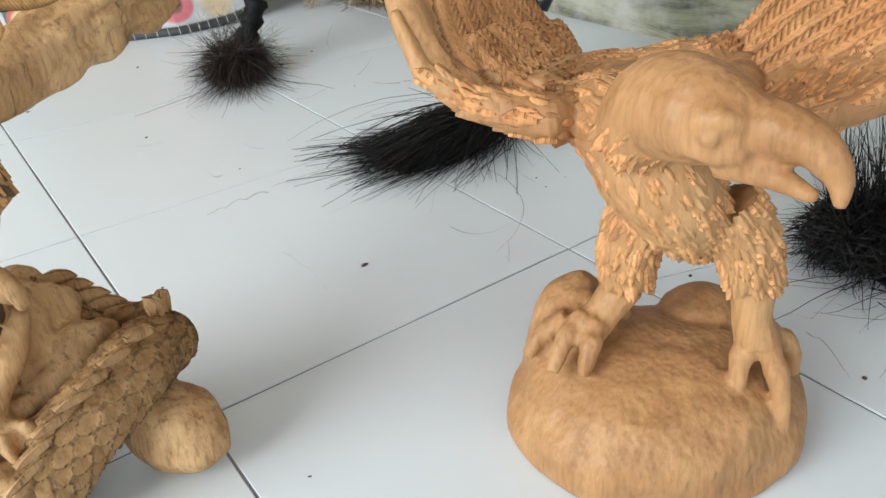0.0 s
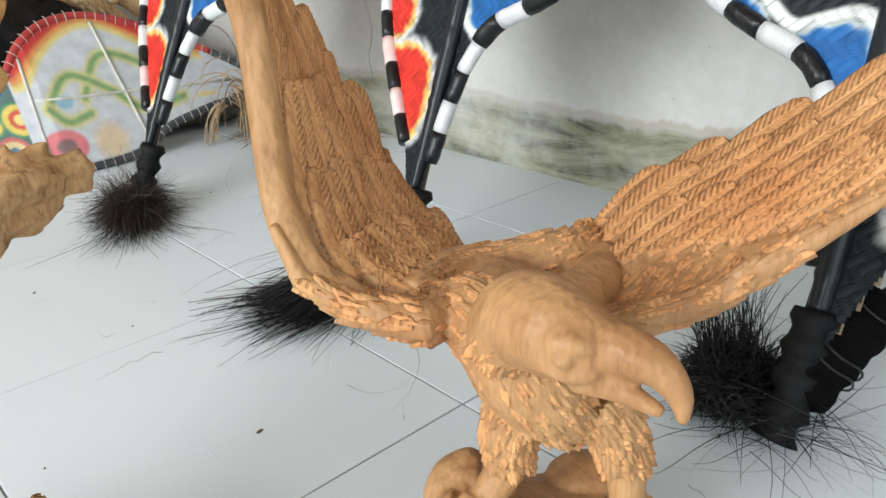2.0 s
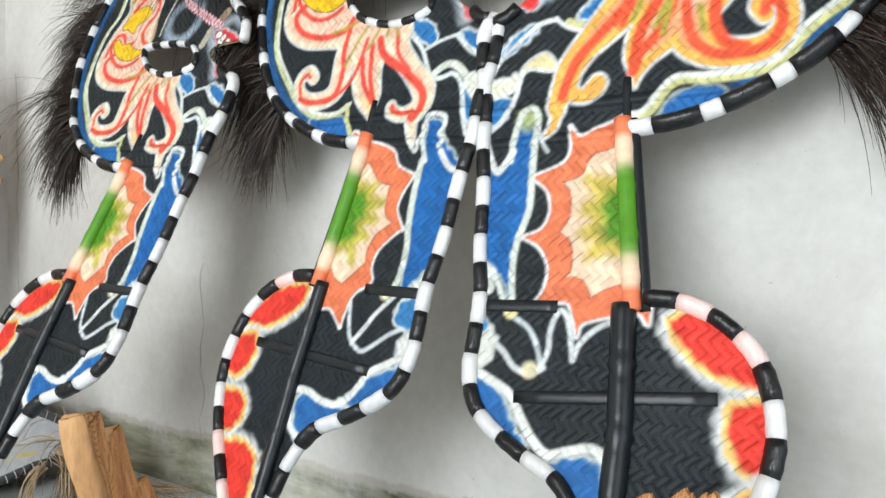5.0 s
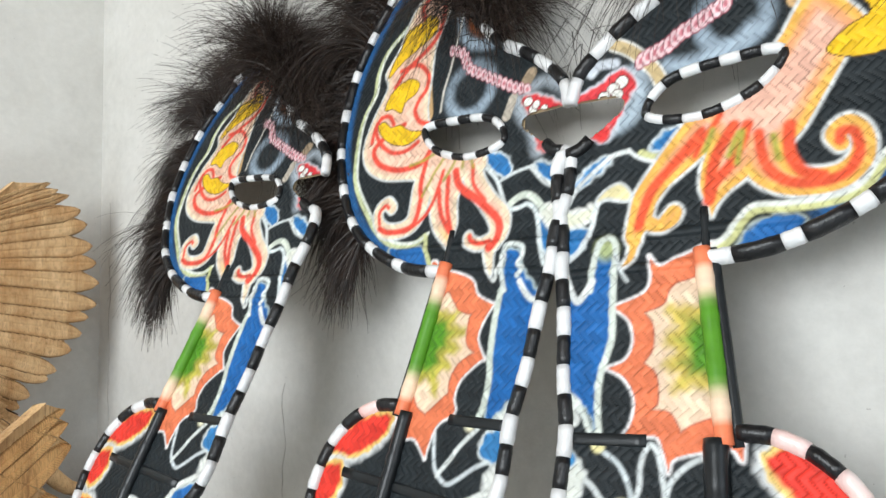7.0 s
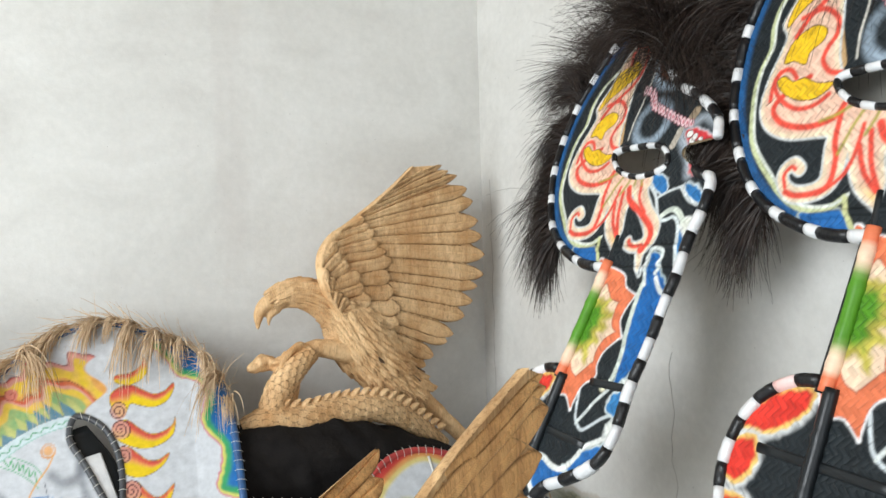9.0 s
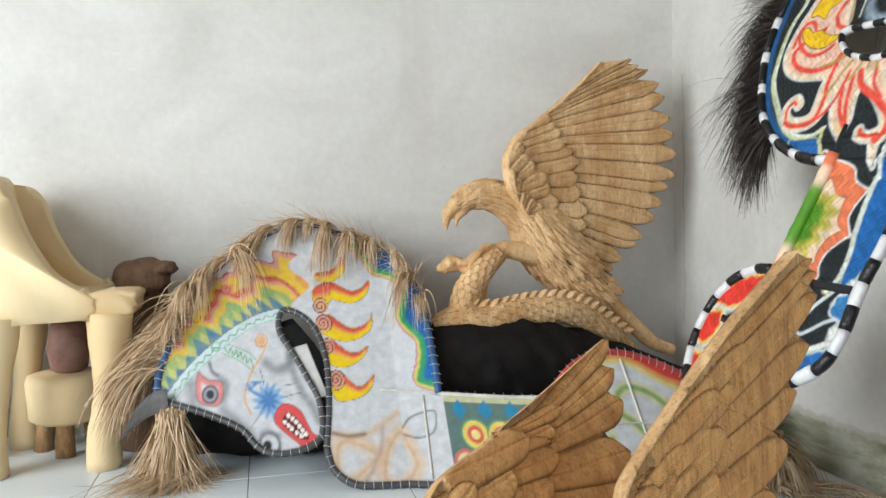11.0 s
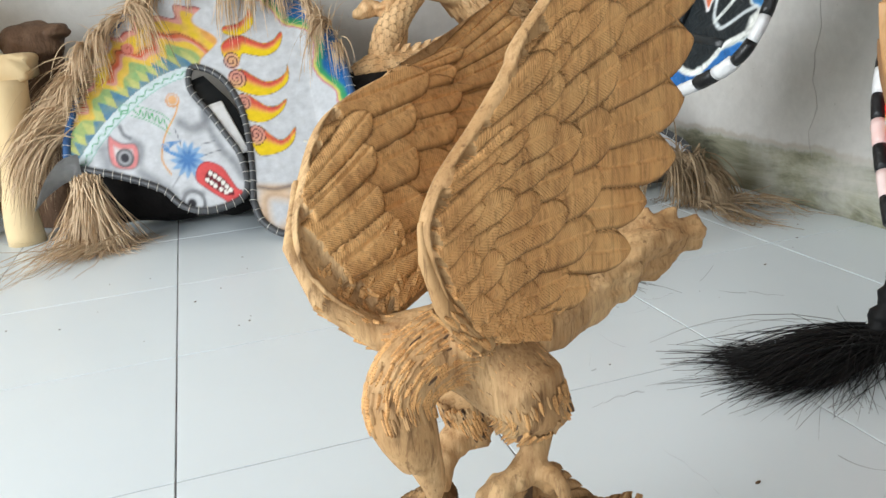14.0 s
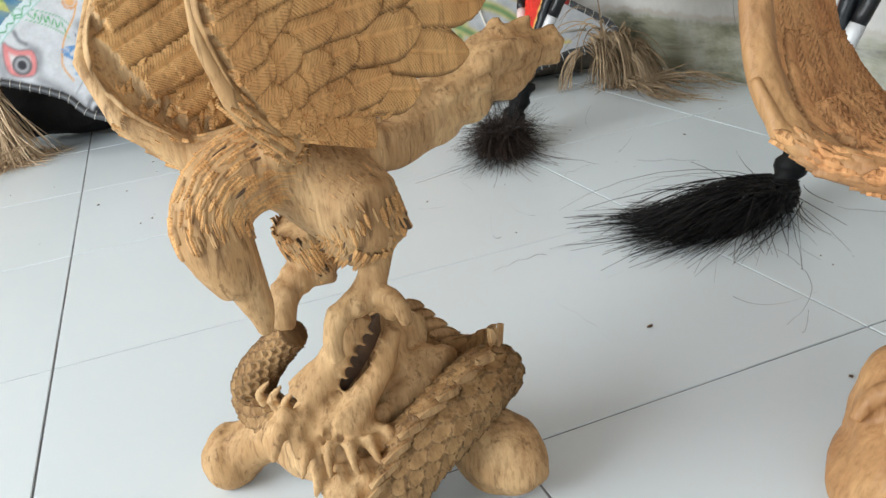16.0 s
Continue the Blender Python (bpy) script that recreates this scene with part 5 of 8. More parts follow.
def bound_roll(ob):
    """The rolled and bound end of a tail, with strip ends sticking out."""
    inv = ob.matrix_world.inverted()
    low, top = Vector((0.590, -0.262, 0.036)), Vector((0.684, -0.296, 0.122))
    bm = bmesh.new()
    line = [inv @ (low + (top - low) * (k / 17)) for k in range(18)]
    tube(bm, line, [0.020] + [0.0315 + 0.0016 * math.sin(k * 1.35) + 0.0008 * math.sin(k * 4.1) for k in range(16)] + [0.018], 18, rough=0.05)
    roll = part("tail_roll", bm, MATTE_BLACK, ob, "rolled black horsehair bound with cord")
    for f in (0.32, 0.42, 0.80):
        bm = bmesh.new()
        a = (top - low).normalized()
        u = a.orthogonal().normalized()
        w = a.cross(u)
        ring = [inv @ (low + (top - low) * (f + 0.02 * math.sin(k)) + (u * math.cos(k * 0.2856) + w * math.sin(k * 0.2856)) * 0.0345) for k in range(23)]
        tube(bm, ring, [0.0013] * 23, 6)
        part("cord", bm, BLACK_BAND, roll)
    for k in range(5):
        bm = bmesh.new()
        off = Vector((0.004 * (k - 2), -0.006 * (k - 2), 0.009 * (k - 2)))
        tube(bm, [inv @ (top + off * 0.8), inv @ (top + off + Vector((0.018, -0.012, 0.012))), inv @ (top + off * 1.3 + Vector((0.036, -0.022, 0.018)))], [0.005, 0.005, 0.0045], 8, flat=0.35)
        part("strip_end", bm, BLACK_BAND, roll)


bound_roll(horses[2][0])

# ---- carved eagles ----
def leaf(bm, uv, root, tip, normal, width, mat=1, cup=0.25, lift=0.0, n=6, blunt=0.6):
    """One carved feather: a ridged leaf from root to tip."""
    root, tip, nrm = Vector(root), Vector(tip), Vector(normal)
    d = tip - root
    length = d.length
    if length < 1e-5:
        return
    d.normalize()
    nrm = (nrm - d * nrm.dot(d)).normalized()
    side = d.cross(nrm)
    rows = []
    for k in range(n + 1):
        t = k / n
        w = width * 0.5 * (min(1, 0.55 + 1.3 * t) if t < 0.5 else 1.0) * math.sqrt(max(0.0, 1 - max(0, (t - blunt) / (1 - blunt)) ** 2.2))
        w = max(w, width * 0.04)
        row = []
        for s in (-1, -0.55, -0.08, 0.08, 0.55, 1):
            h = width * cup * (1 - s * s) * 0.5 + (width * 0.05 if abs(s) < 0.1 else 0) + lift * t
            h -= width * 0.10 * (1 if abs(s) > 0.9 else 0)
            row.append((bm.verts.new(root + d * (length * t) + side * (w * s) + nrm * h), s * 0.5 + 0.5, t * length))
        rows.append(row)
    for a, b in zip(rows, rows[1:]):
        for j in range(5):
            f = bm.faces.new((a[j][0], a[j + 1][0], b[j + 1][0], b[j][0]))
            f.material_index, f.smooth = mat, True
            for loop, q in zip(f.loops, (a[j], a[j + 1], b[j + 1], b[j])):
                loop[uv].uv = (q[1], q[2])


def wing(bm, uv, edge, tips, side, rows, rim=0.010, rim_g=0.06, step=0.0016, cup=0.0016, nf=190, ng=110, sheet=0.004, blunt=0.72, point=2.0, tufts=(0, 0.0, 0.0), pitch=0.005, barb=0.0, grain=0.0005):
    """A carved wing: one closed sheet whose front is cut into overlapping feathers, and whose far edge follows their tips.
    rows, lowest first: (count, line of the roots, line of the tips, width), the lines in shares along the wing and across it."""
    e, t = resample(spline(edge, 8), count=nf), resample(spline(tips, 8), count=nf)
    r = np.random.RandomState(int(abs(edge[0][0]) * 1000) + 3)
    mid = np.vstack([e, t])
    mid = mid - mid.mean(0)
    axes = np.linalg.svd(mid, full_matrices=False)[2][:2]

    def at(f, g):
        i = np.clip(f, 0, 1) * (nf - 1)
        a = np.column_stack([np.interp(i, range(nf), e[:, k]) for k in range(3)])
        b = np.column_stack([np.interp(i, range(nf), t[:, k]) for k in range(3)])
        return a + (b - a) * np.asarray(g)[:, None]

    feathers = []
    for n, roots, ends, wide in rows:
        q, w = resample(np.array(roots, float), count=n), resample(np.array(ends, float), count=n)
        q, w = q + r.normal(0, 0.008, q.shape), w + r.normal(0, 0.010, w.shape)
        a, b = at(q[:, 0], q[:, 1]) @ axes.T, at(w[:, 0], w[:, 1]) @ axes.T
        ga, gb = np.linalg.norm(np.gradient(a, axis=0), axis=1), np.linalg.norm(np.gradient(b, axis=0), axis=1)
        for k in range(n):
            d = b[k] - a[k]
            size = np.linalg.norm(d)
            d = d / size
            sd = np.array([-d[1], d[0]])
            wr, wt = (np.abs(np.gradient(v, axis=0) @ sd)[k] for v in (a, b))
            feathers.append((a[k], d, sd, size, max(wr, 0.25 * wt, 0.004) * wide * 0.5, max(wt, 0.35 * wr, 0.005) * wide * 0.5, r.uniform(-1, 1)))

    def cover(points):
        """For each place: the feather on top, its share along and across, and metres along."""
        who, al, ac, run = np.full(len(points), -1), np.zeros(len(points)), np.zeros(len(points)), np.zeros(len(points))
        for k, (a, d, sd, size, wr, wt, _) in enumerate(feathers):
            v = points - a
            u, lat = v @ d / size, v @ sd
            lat = lat - 0.05 * size * u * (1 - u)
            w = (wr + (wt - wr) * u) * np.clip(1 - np.clip((u - blunt) / (1 - blunt), 0, 1) ** point, 0, 1) ** (1 / 1.8)
            hit = (u > -0.05) & (u < 1) & (np.abs(lat) < w)
            who[hit], al[hit], ac[hit], run[hit] = k, u[hit], (lat / np.maximum(w, 1e-6))[hit], (u * size - 0.9 * np.abs(lat))[hit]
        return who, al, ac, run

    fs = np.linspace(0, 1, nf)
    probe = np.linspace(0.3, 1.10, 80)
    end = np.ones(nf)
    for i, f in enumerate(fs):
        got = cover(at(np.full(80, f), probe) @ axes.T)[0] >= 0
        end[i] = probe[got].max() if got.any() else 0.8
    end[-1] = end[-2]
    F, G = np.meshgrid(fs, np.linspace(0, 1, ng), indexing="ij")
    G = G * end[:, None]
    base = e[:, None, :] * (1 - G[..., None]) + t[:, None, :] * G[..., None]
    nrm = np.cross(np.gradient(base, axis=0), np.gradient(base, axis=1))
    nrm /= np.maximum(np.linalg.norm(nrm, axis=2, keepdims=True), 1e-9)
    s0 = np.array(Vector(side).normalized())
    nrm *= np.where((nrm @ s0) < 0, -1.0, 1.0)[..., None]
    nrm = nrm * 0.5 + s0 * 0.5
    who, al, su, run = (v.reshape(F.shape) for v in cover(base.reshape(-1, 3) @ axes.T))
    tall = np.array([q[6] for q in feathers] + [0.0])[who]
    layer = np.concatenate([[k] * n for k, (n, *_) in enumerate(rows)] + [[0]])[who]
    high = step * (0.15 + 0.85 * al) + cup * (1 - np.abs(su) ** 4) + 0.35 * step * su + 0.25 * step * tall - cup * 0.45 * np.exp(-(su / 0.07) ** 2) + 0.35 * step * layer
    if barb:
        high = high - barb * np.clip(np.sin(run * 6.2832 / pitch), 0, 1) * np.where(su > 0, 1.0, 0.25) * (np.abs(su) > 0.14) * (np.abs(su) < 0.9)
    high = np.where(who < 0, 0.3 * step, high)
    # tips count as edges, so the painted shade runs round them too
    su = np.where((al > 0.985), np.sign(su) * 0.99, su)
    small = np.array([[noise.noise(Vector(p) * 70.0) + 0.6 * noise.noise(Vector(p) * 190.0) for p in row] for row in base[::2, ::2]])
    small = np.repeat(np.repeat(small, 2, 0), 2, 1)[:nf, :ng]
    smooth_rim = G < rim_g * (1 + 0.3 * np.sin(F * 31) * np.sin(F * 17))
    high = np.where(smooth_rim, 0.9 * step + 0.7 * cup, high) + small * grain
    round_off = np.sqrt(np.clip(1 - (1 - np.clip(G / (rim_g * 0.8 + 1e-6), 0, 1)) ** 2, 0, 1))
    body = sheet * 0.5 + (rim - sheet * 0.5) * np.exp(-G / (rim_g * 1.6))
    P = base + nrm * ((high + body) * np.where(G < rim_g * 0.8, round_off, 1.0))[..., None]
    Q = base - nrm * ((body + 0.4 * high) * np.where(G < rim_g * 0.8, round_off, 1.0))[..., None]
    for _ in range(tufts[0]):
        i, j = int(r.uniform(0.02, tufts[1]) * nf), int(r.uniform(0.03, tufts[3] if len(tufts) > 3 else 0.93) * ng)
        if r.rand() < i / nf / tufts[1] - 0.25:
            continue
        o = P[i, j]
        w = (P[min(nf - 1, i + 6), j] - o) + 0.6 * (P[i, min(ng - 1, j + 6)] - o)
        w = w / max(np.linalg.norm(w), 1e-9) + r.normal(0, 0.15, 3)
        size = tufts[2] * r.uniform(0.7, 1.3)
        leaf(bm, uv, Vector(o - w * size * 0.5 - nrm[i, j] * 0.0018), Vector(o + w * size * 0.5 - nrm[i, j] * 0.0002), nrm[i, j], size * r.uniform(0.4, 0.65), 1, 0.22, n=4, blunt=0.2)
    va = [[bm.verts.new(p) for p in row] for row in P.tolist()]
    vb = [[va[i][j] if i in (0, nf - 1) or j in (0, ng - 1) else None for j in range(ng)] for i in range(nf)]
    rear = [(i, j) for i in range(nf) for j in range(ng)]
    for i, j in rear:
        if vb[i][j] is None and i % 2 == 0 and j % 2 == 0:
            vb[i][j] = bm.verts.new(Q[i, j])
    U = (su * 0.5 + 0.5).tolist()
    V = run.tolist()
    plain = (smooth_rim | (who < 0)).tolist()
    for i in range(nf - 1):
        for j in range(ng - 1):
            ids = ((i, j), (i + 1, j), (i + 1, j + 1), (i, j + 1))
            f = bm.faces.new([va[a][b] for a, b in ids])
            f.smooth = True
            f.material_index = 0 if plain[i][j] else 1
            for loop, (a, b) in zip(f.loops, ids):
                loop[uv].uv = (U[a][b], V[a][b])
    # the plainer back, in coarser cells that meet the front along the edges
    cols, lines = sorted({*range(0, nf, 2), nf - 1}), sorted({*range(0, ng, 2), ng - 1})
    for i0, i1 in zip(cols, cols[1:]):
        for j0, j1 in zip(lines, lines[1:]):
            vs = [vb[i0][j0], vb[i0][j1], vb[i1][j1], vb[i1][j0]]
            ring = []
            for v in vs:
                if v is not None and v not in ring:
                    ring.append(v)
            if len(ring) > 2:
                try:
                    f = bm.faces.new(ring)
                except ValueError:
                    continue
                f.smooth, f.material_index = True, 0


def scaled_tube(bm, uv, pts, radii, around=12, length=0.0105, seg=84, step=0.0013, depth=0.0042, mat=2):
    """A serpent's body cut into overlapping scales."""
    line = spline(pts, 10)
    total = np.linalg.norm(np.diff(line, axis=0), axis=1).sum()
    n = max(20, int(total / step))
    line = np.array(resample(line, count=n))
    line[:, 2] = np.maximum(line[:, 2], 0.014)
    rad = np.interp(np.linspace(0, 1, n), np.linspace(0, 1, len(radii)), radii)
    d = np.gradient(line, axis=0)
    d /= np.linalg.norm(d, axis=1, keepdims=True)
    a = np.cross(d[0], (0.1, 0.2, 1.0))
    rings, tone = [], {}
    for k in range(n):
        a = a - d[k] * a.dot(d[k])
        a = a / np.linalg.norm(a)
        b = np.cross(d[k], a)
        ring = []
        for j in range(seg):
            w = j / seg
            # topmost scale that covers this place
            h, q, s = 0.0, 1.0, 0.0
            v = k * step / length
            for row in (math.floor(v) + 1, math.floor(v), math.floor(v) - 1):
                c = w * around + (0.5 if row % 2 else 0.0)
                s = 2 * (c - math.floor(c)) - 1
                f = v - row + 0.55
                if f > 0.62 * abs(s) ** 2:
                    q = f - 0.62 * abs(s) ** 2
                    h = depth * max(0.0, 1 - 0.9 * q) - depth * 0.15 * abs(s)
                    break
            z = rad[k] - depth + h
            # marks the scale edges where shade is coloured in
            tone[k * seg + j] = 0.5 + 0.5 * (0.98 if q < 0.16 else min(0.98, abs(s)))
            ring.append(bm.verts.new(line[k] + (a * math.cos(6.2832 * w) + b * math.sin(6.2832 * w)) * z))
        rings.append(ring)
    for k, (p, q) in enumerate(zip(rings, rings[1:])):
        for j in range(seg):
            i = (j + 1) % seg
            f = bm.faces.new((p[j], p[i], q[i], q[j]))
            f.smooth, f.material_index = True, mat
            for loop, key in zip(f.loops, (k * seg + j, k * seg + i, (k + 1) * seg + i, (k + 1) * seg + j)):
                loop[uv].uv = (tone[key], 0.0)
    for ring in (rings[0][::-1], rings[-1]):
        bm.faces.new(ring).material_index = mat
    return line, rad


def plumage(bm, uv, line, radii, count, size, way=1, seed=0, lift=0.3, keep=None, burnt=0.0, slim=0.65, cup=0.42):
    """Small carved feathers laid over a rounded limb."""
    r = random.Random(seed)
    ln = resample(np.array(line, float), count=len(line) * 6)
    rad = np.interp(np.linspace(0, 1, len(ln)), np.linspace(0, 1, len(radii)), radii)
    for k in range(count):
        f = (k + r.random()) / count
        i = min(len(ln) - 2, max(1, int(f * (len(ln) - 1))))
        t = Vector(ln[i + 1] - ln[i - 1]).normalized() * way
        a = t.orthogonal().normalized()
        out = Matrix.Rotation(r.random() * 6.283, 3, t) @ a
        p = Vector(ln[i]) + out * rad[i] * 0.97
        if keep and not keep(p):
            continue
        s = size * r.uniform(0.7, 1.3)
        leaf(bm, uv, p - t * s * 0.5 - out * s * 0.10, p + t * s * 0.6 + out * s * (lift * 0.5 - 0.03), out, s * slim * r.uniform(0.75, 1.25), n=4, blunt=0.2, cup=cup, mat=(1 if r.random() > 0.4 else 0) if r.random() > burnt else 3)


def claw(bm, pts, r0, r1):
    line = resample(spline(pts, 4), count=9)
    tube(bm, line, [r0 * (1 + 0.16 * math.sin(i * 2.4)) * (1 - i / 8) + r1 * (i / 8) for i in range(9)], 9)


def into(bm, other, mat=0):
    """Adds one form to another, with its material."""
    me = bpy.data.meshes.new("form")
    other.to_mesh(me)
    other.free()
    n = len(bm.faces)
    bm.from_mesh(me)
    bm.faces.ensure_lookup_table()
    for f in bm.faces[n:]:
        f.material_index, f.smooth = mat, True
    bpy.data.meshes.remove(me)


def lump(bm, centre, radii, turn=0.0, rough=0.06, seed=1):
    """A worn boulder form."""
    made = bmesh.ops.create_icosphere(bm, subdivisions=4, radius=1)
    m = Matrix.Rotation(turn, 3, "Z")
    for v in made["verts"]:
        k = 1 + rough * noise.noise(v.co * 1.6 + Vector((seed * 3.1, 0, 0))) + rough * 0.4 * noise.noise(v.co * 4 + Vector((seed, 5, 0)))
        v.co = Vector(centre) + m @ Vector((v.co.x * radii[0] * k, v.co.y * radii[1] * k, v.co.z * radii[2] * k))


def smooth_radii(*r, count=12):
    return list(np.interp(np.linspace(0, 1, count), np.linspace(0, 1, len(r)), r))


A_LEFT_EDGE = [(0.193, -0.194, 0.252), (0.164, -0.159, 0.261), (0.147, -0.135, 0.280), (0.144, -0.114, 0.312), (0.153, -0.096, 0.360), (0.159, -0.087, 0.408), (0.157, -0.082, 0.445), (0.147, -0.082, 0.479), (0.142, -0.081, 0.511)]
A_LEFT_TIPS = [(0.293, -0.120, 0.229), (0.299, -0.091, 0.245), (0.278, -0.050, 0.288), (0.269, -0.024, 0.345), (0.263, -0.012, 0.364), (0.246, -0.006, 0.409), (0.226, -0.001, 0.462), (0.150, -0.079, 0.518)]
A_RIGHT_EDGE = [(0.290, -0.264, 0.236), (0.327, -0.308, 0.256), (0.366, -0.348, 0.294), (0.388, -0.379, 0.324), (0.413, -0.415, 0.369), (0.427, -0.445, 0.408), (0.435, -0.466, 0.445)]
A_RIGHT_TIPS = [(0.369, -0.171, 0.243), (0.398, -0.172, 0.264), (0.417, -0.185, 0.281), (0.452, -0.230, 0.306), (0.473, -0.269, 0.331), (0.489, -0.308, 0.358), (0.498, -0.360, 0.395), (0.491, -0.403, 0.424), (0.455, -0.455, 0.450)]
A_HEAD = [(0.210, -0.240, 0.248), (0.212, -0.260, 0.272), (0.206, -0.293, 0.278), (0.212, -0.314, 0.273)]
A_BEAK = [(0.211, -0.314, 0.277), (0.214, -0.332, 0.277), (0.217, -0.345, 0.273), (0.218, -0.356, 0.262), (0.214, -0.361, 0.250)]
A_JAW = [(0.203, -0.306, 0.2630), (0.209, -0.330, 0.2575), (0.214, -0.350, 0.2510)]
A_BODY = [(0.233, -0.186, 0.247), (0.229, -0.223, 0.244), (0.234, -0.246, 0.218), (0.255, -0.253, 0.187), (0.269, -0.248, 0.172)]
A_THIGH_L = [(0.250, -0.226, 0.190), (0.245, -0.216, 0.163), (0.246, -0.215, 0.127)]
A_LEG_L = [(0.248, -0.211, 0.124), (0.231, -0.205, 0.101), (0.218, -0.202, 0.092)]
A_TOES_L = [(0.221, -0.203, 0.102), (0.202, -0.202, 0.094), (0.186, -0.206, 0.076), (0.223, -0.208, 0.100), (0.208, -0.219, 0.092), (0.201, -0.221, 0.075), (0.231, -0.200, 0.098), (0.251, -0.202, 0.100), (0.259, -0.205, 0.088), (0.218, -0.190, 0.095), (0.206, -0.175, 0.082), (0.194, -0.172, 0.066)]
A_THIGH_R = [(0.269, -0.266, 0.195), (0.281, -0.276, 0.171), (0.285, -0.283, 0.142)]
A_LEG_R = [(0.289, -0.281, 0.139), (0.287, -0.284, 0.117), (0.291, -0.288, 0.100)]
A_TOES_R = [(0.290, -0.284, 0.102), (0.278, -0.286, 0.086), (0.275, -0.290, 0.064), (0.293, -0.288, 0.103), (0.292, -0.305, 0.081), (0.295, -0.314, 0.040), (0.298, -0.287, 0.100), (0.318, -0.295, 0.086), (0.322, -0.300, 0.062)]
A_BASE = [(0.255, -0.239, 0.045), (0.243, -0.159, 0.050), (0.295, -0.290, 0.040), (0.337, -0.212, 0.050)]
B_RIGHT_EDGE = [(-0.148, -0.049, 0.316), (-0.173, -0.060, 0.347), (-0.185, -0.065, 0.383), (-0.186, -0.065, 0.408), (-0.171, -0.058, 0.433), (-0.142, -0.046, 0.461), (-0.115, -0.034, 0.490), (-0.098, -0.026, 0.513), (-0.008, 0.013, 0.588), (0.091, 0.057, 0.651)]
B_RIGHT_TIPS = [(-0.092, -0.025, 0.295), (-0.083, -0.021, 0.309), (-0.044, -0.003, 0.327), (0.002, 0.017, 0.344), (0.009, 0.020, 0.367), (0.046, 0.036, 0.398), (0.050, 0.038, 0.420), (0.071, 0.048, 0.478), (0.073, 0.048, 0.516), (0.091, 0.057, 0.546), (0.116, 0.068, 0.600), (0.117, 0.068, 0.642)]
B_LEFT_EDGE = [(-0.200, 0.034, 0.299), (-0.238, 0.039, 0.330), (-0.254, 0.060, 0.368), (-0.238, 0.098, 0.410), (-0.204, 0.144, 0.452), (-0.133, 0.194, 0.474), (-0.142, 0.190, 0.473), (-0.060, 0.250, 0.502), (0.034, 0.320, 0.537)]
B_LEFT_TIPS = [(-0.079, 0.116, 0.332), (-0.035, 0.161, 0.365), (-0.008, 0.190, 0.388), (0.011, 0.215, 0.409), (0.019, 0.236, 0.433), (0.023, 0.258, 0.459), (0.032, 0.288, 0.495), (0.037, 0.319, 0.534)]
B_NECK = [(-0.125, 0.005, 0.268), (-0.153, -0.000, 0.292), (-0.186, -0.009, 0.285), (-0.201, -0.015, 0.265), (-0.198, -0.022, 0.245), (-0.190, -0.021, 0.220)]
B_BEAK = [(-0.195, -0.021, 0.248), (-0.187, -0.022, 0.218), (-0.182, -0.021, 0.196), (-0.182, -0.018, 0.180)]
B_BODY = [(-0.142, 0.011, 0.299), (-0.119, -0.001, 0.268), (-0.103, -0.022, 0.250), (-0.110, -0.006, 0.229)]
B_THIGH_R = [(-0.111, -0.003, 0.267), (-0.098, -0.018, 0.247), (-0.089, -0.023, 0.225)]
B_LEG_R = [(-0.095, -0.016, 0.225), (-0.103, -0.024, 0.203), (-0.113, -0.023, 0.188)]
B_TOES_R = [(-0.109, -0.027, 0.193), (-0.094, -0.043, 0.191), (-0.089, -0.048, 0.172), (-0.114, -0.028, 0.190), (-0.133, -0.032, 0.185), (-0.141, -0.035, 0.166), (-0.139, -0.037, 0.153), (-0.108, -0.023, 0.191), (-0.096, -0.031, 0.180), (-0.096, -0.029, 0.172)]
B_THIGH_L = [(-0.132, 0.042, 0.233), (-0.123, 0.047, 0.205), (-0.113, 0.040, 0.191)]
B_LEG_L = [(-0.118, 0.041, 0.192), (-0.145, 0.039, 0.191), (-0.159, 0.031, 0.183), (-0.168, 0.027, 0.159)]
B_TAIL = [(-0.060, 0.021, 0.284), (-0.001, 0.050, 0.302), (0.056, 0.063, 0.326), (0.096, 0.066, 0.326)]
DRAGON_NECK = [(-0.159, 0.032, 0.149), (-0.182, 0.066, 0.113), (-0.196, 0.087, 0.079), (-0.188, 0.065, 0.061), (-0.158, 0.023, 0.065), (-0.132, -0.009, 0.076)]
DRAGON_COIL = [(-0.149, -0.042, -0.002), (-0.122, -0.044, 0.032), (-0.095, -0.045, 0.064), (-0.064, -0.041, 0.084), (-0.030, -0.029, 0.097), (-0.012, -0.009, 0.088), (-0.020, 0.020, 0.074), (-0.042, 0.036, 0.080), (-0.066, 0.036, 0.112), (-0.086, 0.026, 0.148)]
DRAGON_FRONT = [(-0.191, 0.066, 0.044), (-0.161, 0.020, 0.051), (-0.135, -0.022, 0.048), (-0.121, -0.041, 0.029), (-0.140, -0.041, -0.007)]
DRAGON_HEAD = [(-0.158, 0.000, 0.112), (-0.145, -0.006, 0.131), (-0.131, -0.010, 0.152), (-0.113, -0.013, 0.174)]
DRAGON_JAW = [(-0.140, -0.020, 0.092), (-0.125, -0.022, 0.108), (-0.107, -0.020, 0.126), (-0.092, -0.0185, 0.157)]
B_FEET = [(-0.231, 0.083, 0.030), (-0.207, 0.078, 0.030), (-0.176, 0.060, 0.030), (-0.137, -0.019, 0.030)]
B_STONE = [(-0.025, -0.015, 0.073), (-0.020, -0.037, 0.046), (-0.020, -0.054, 0.025)]


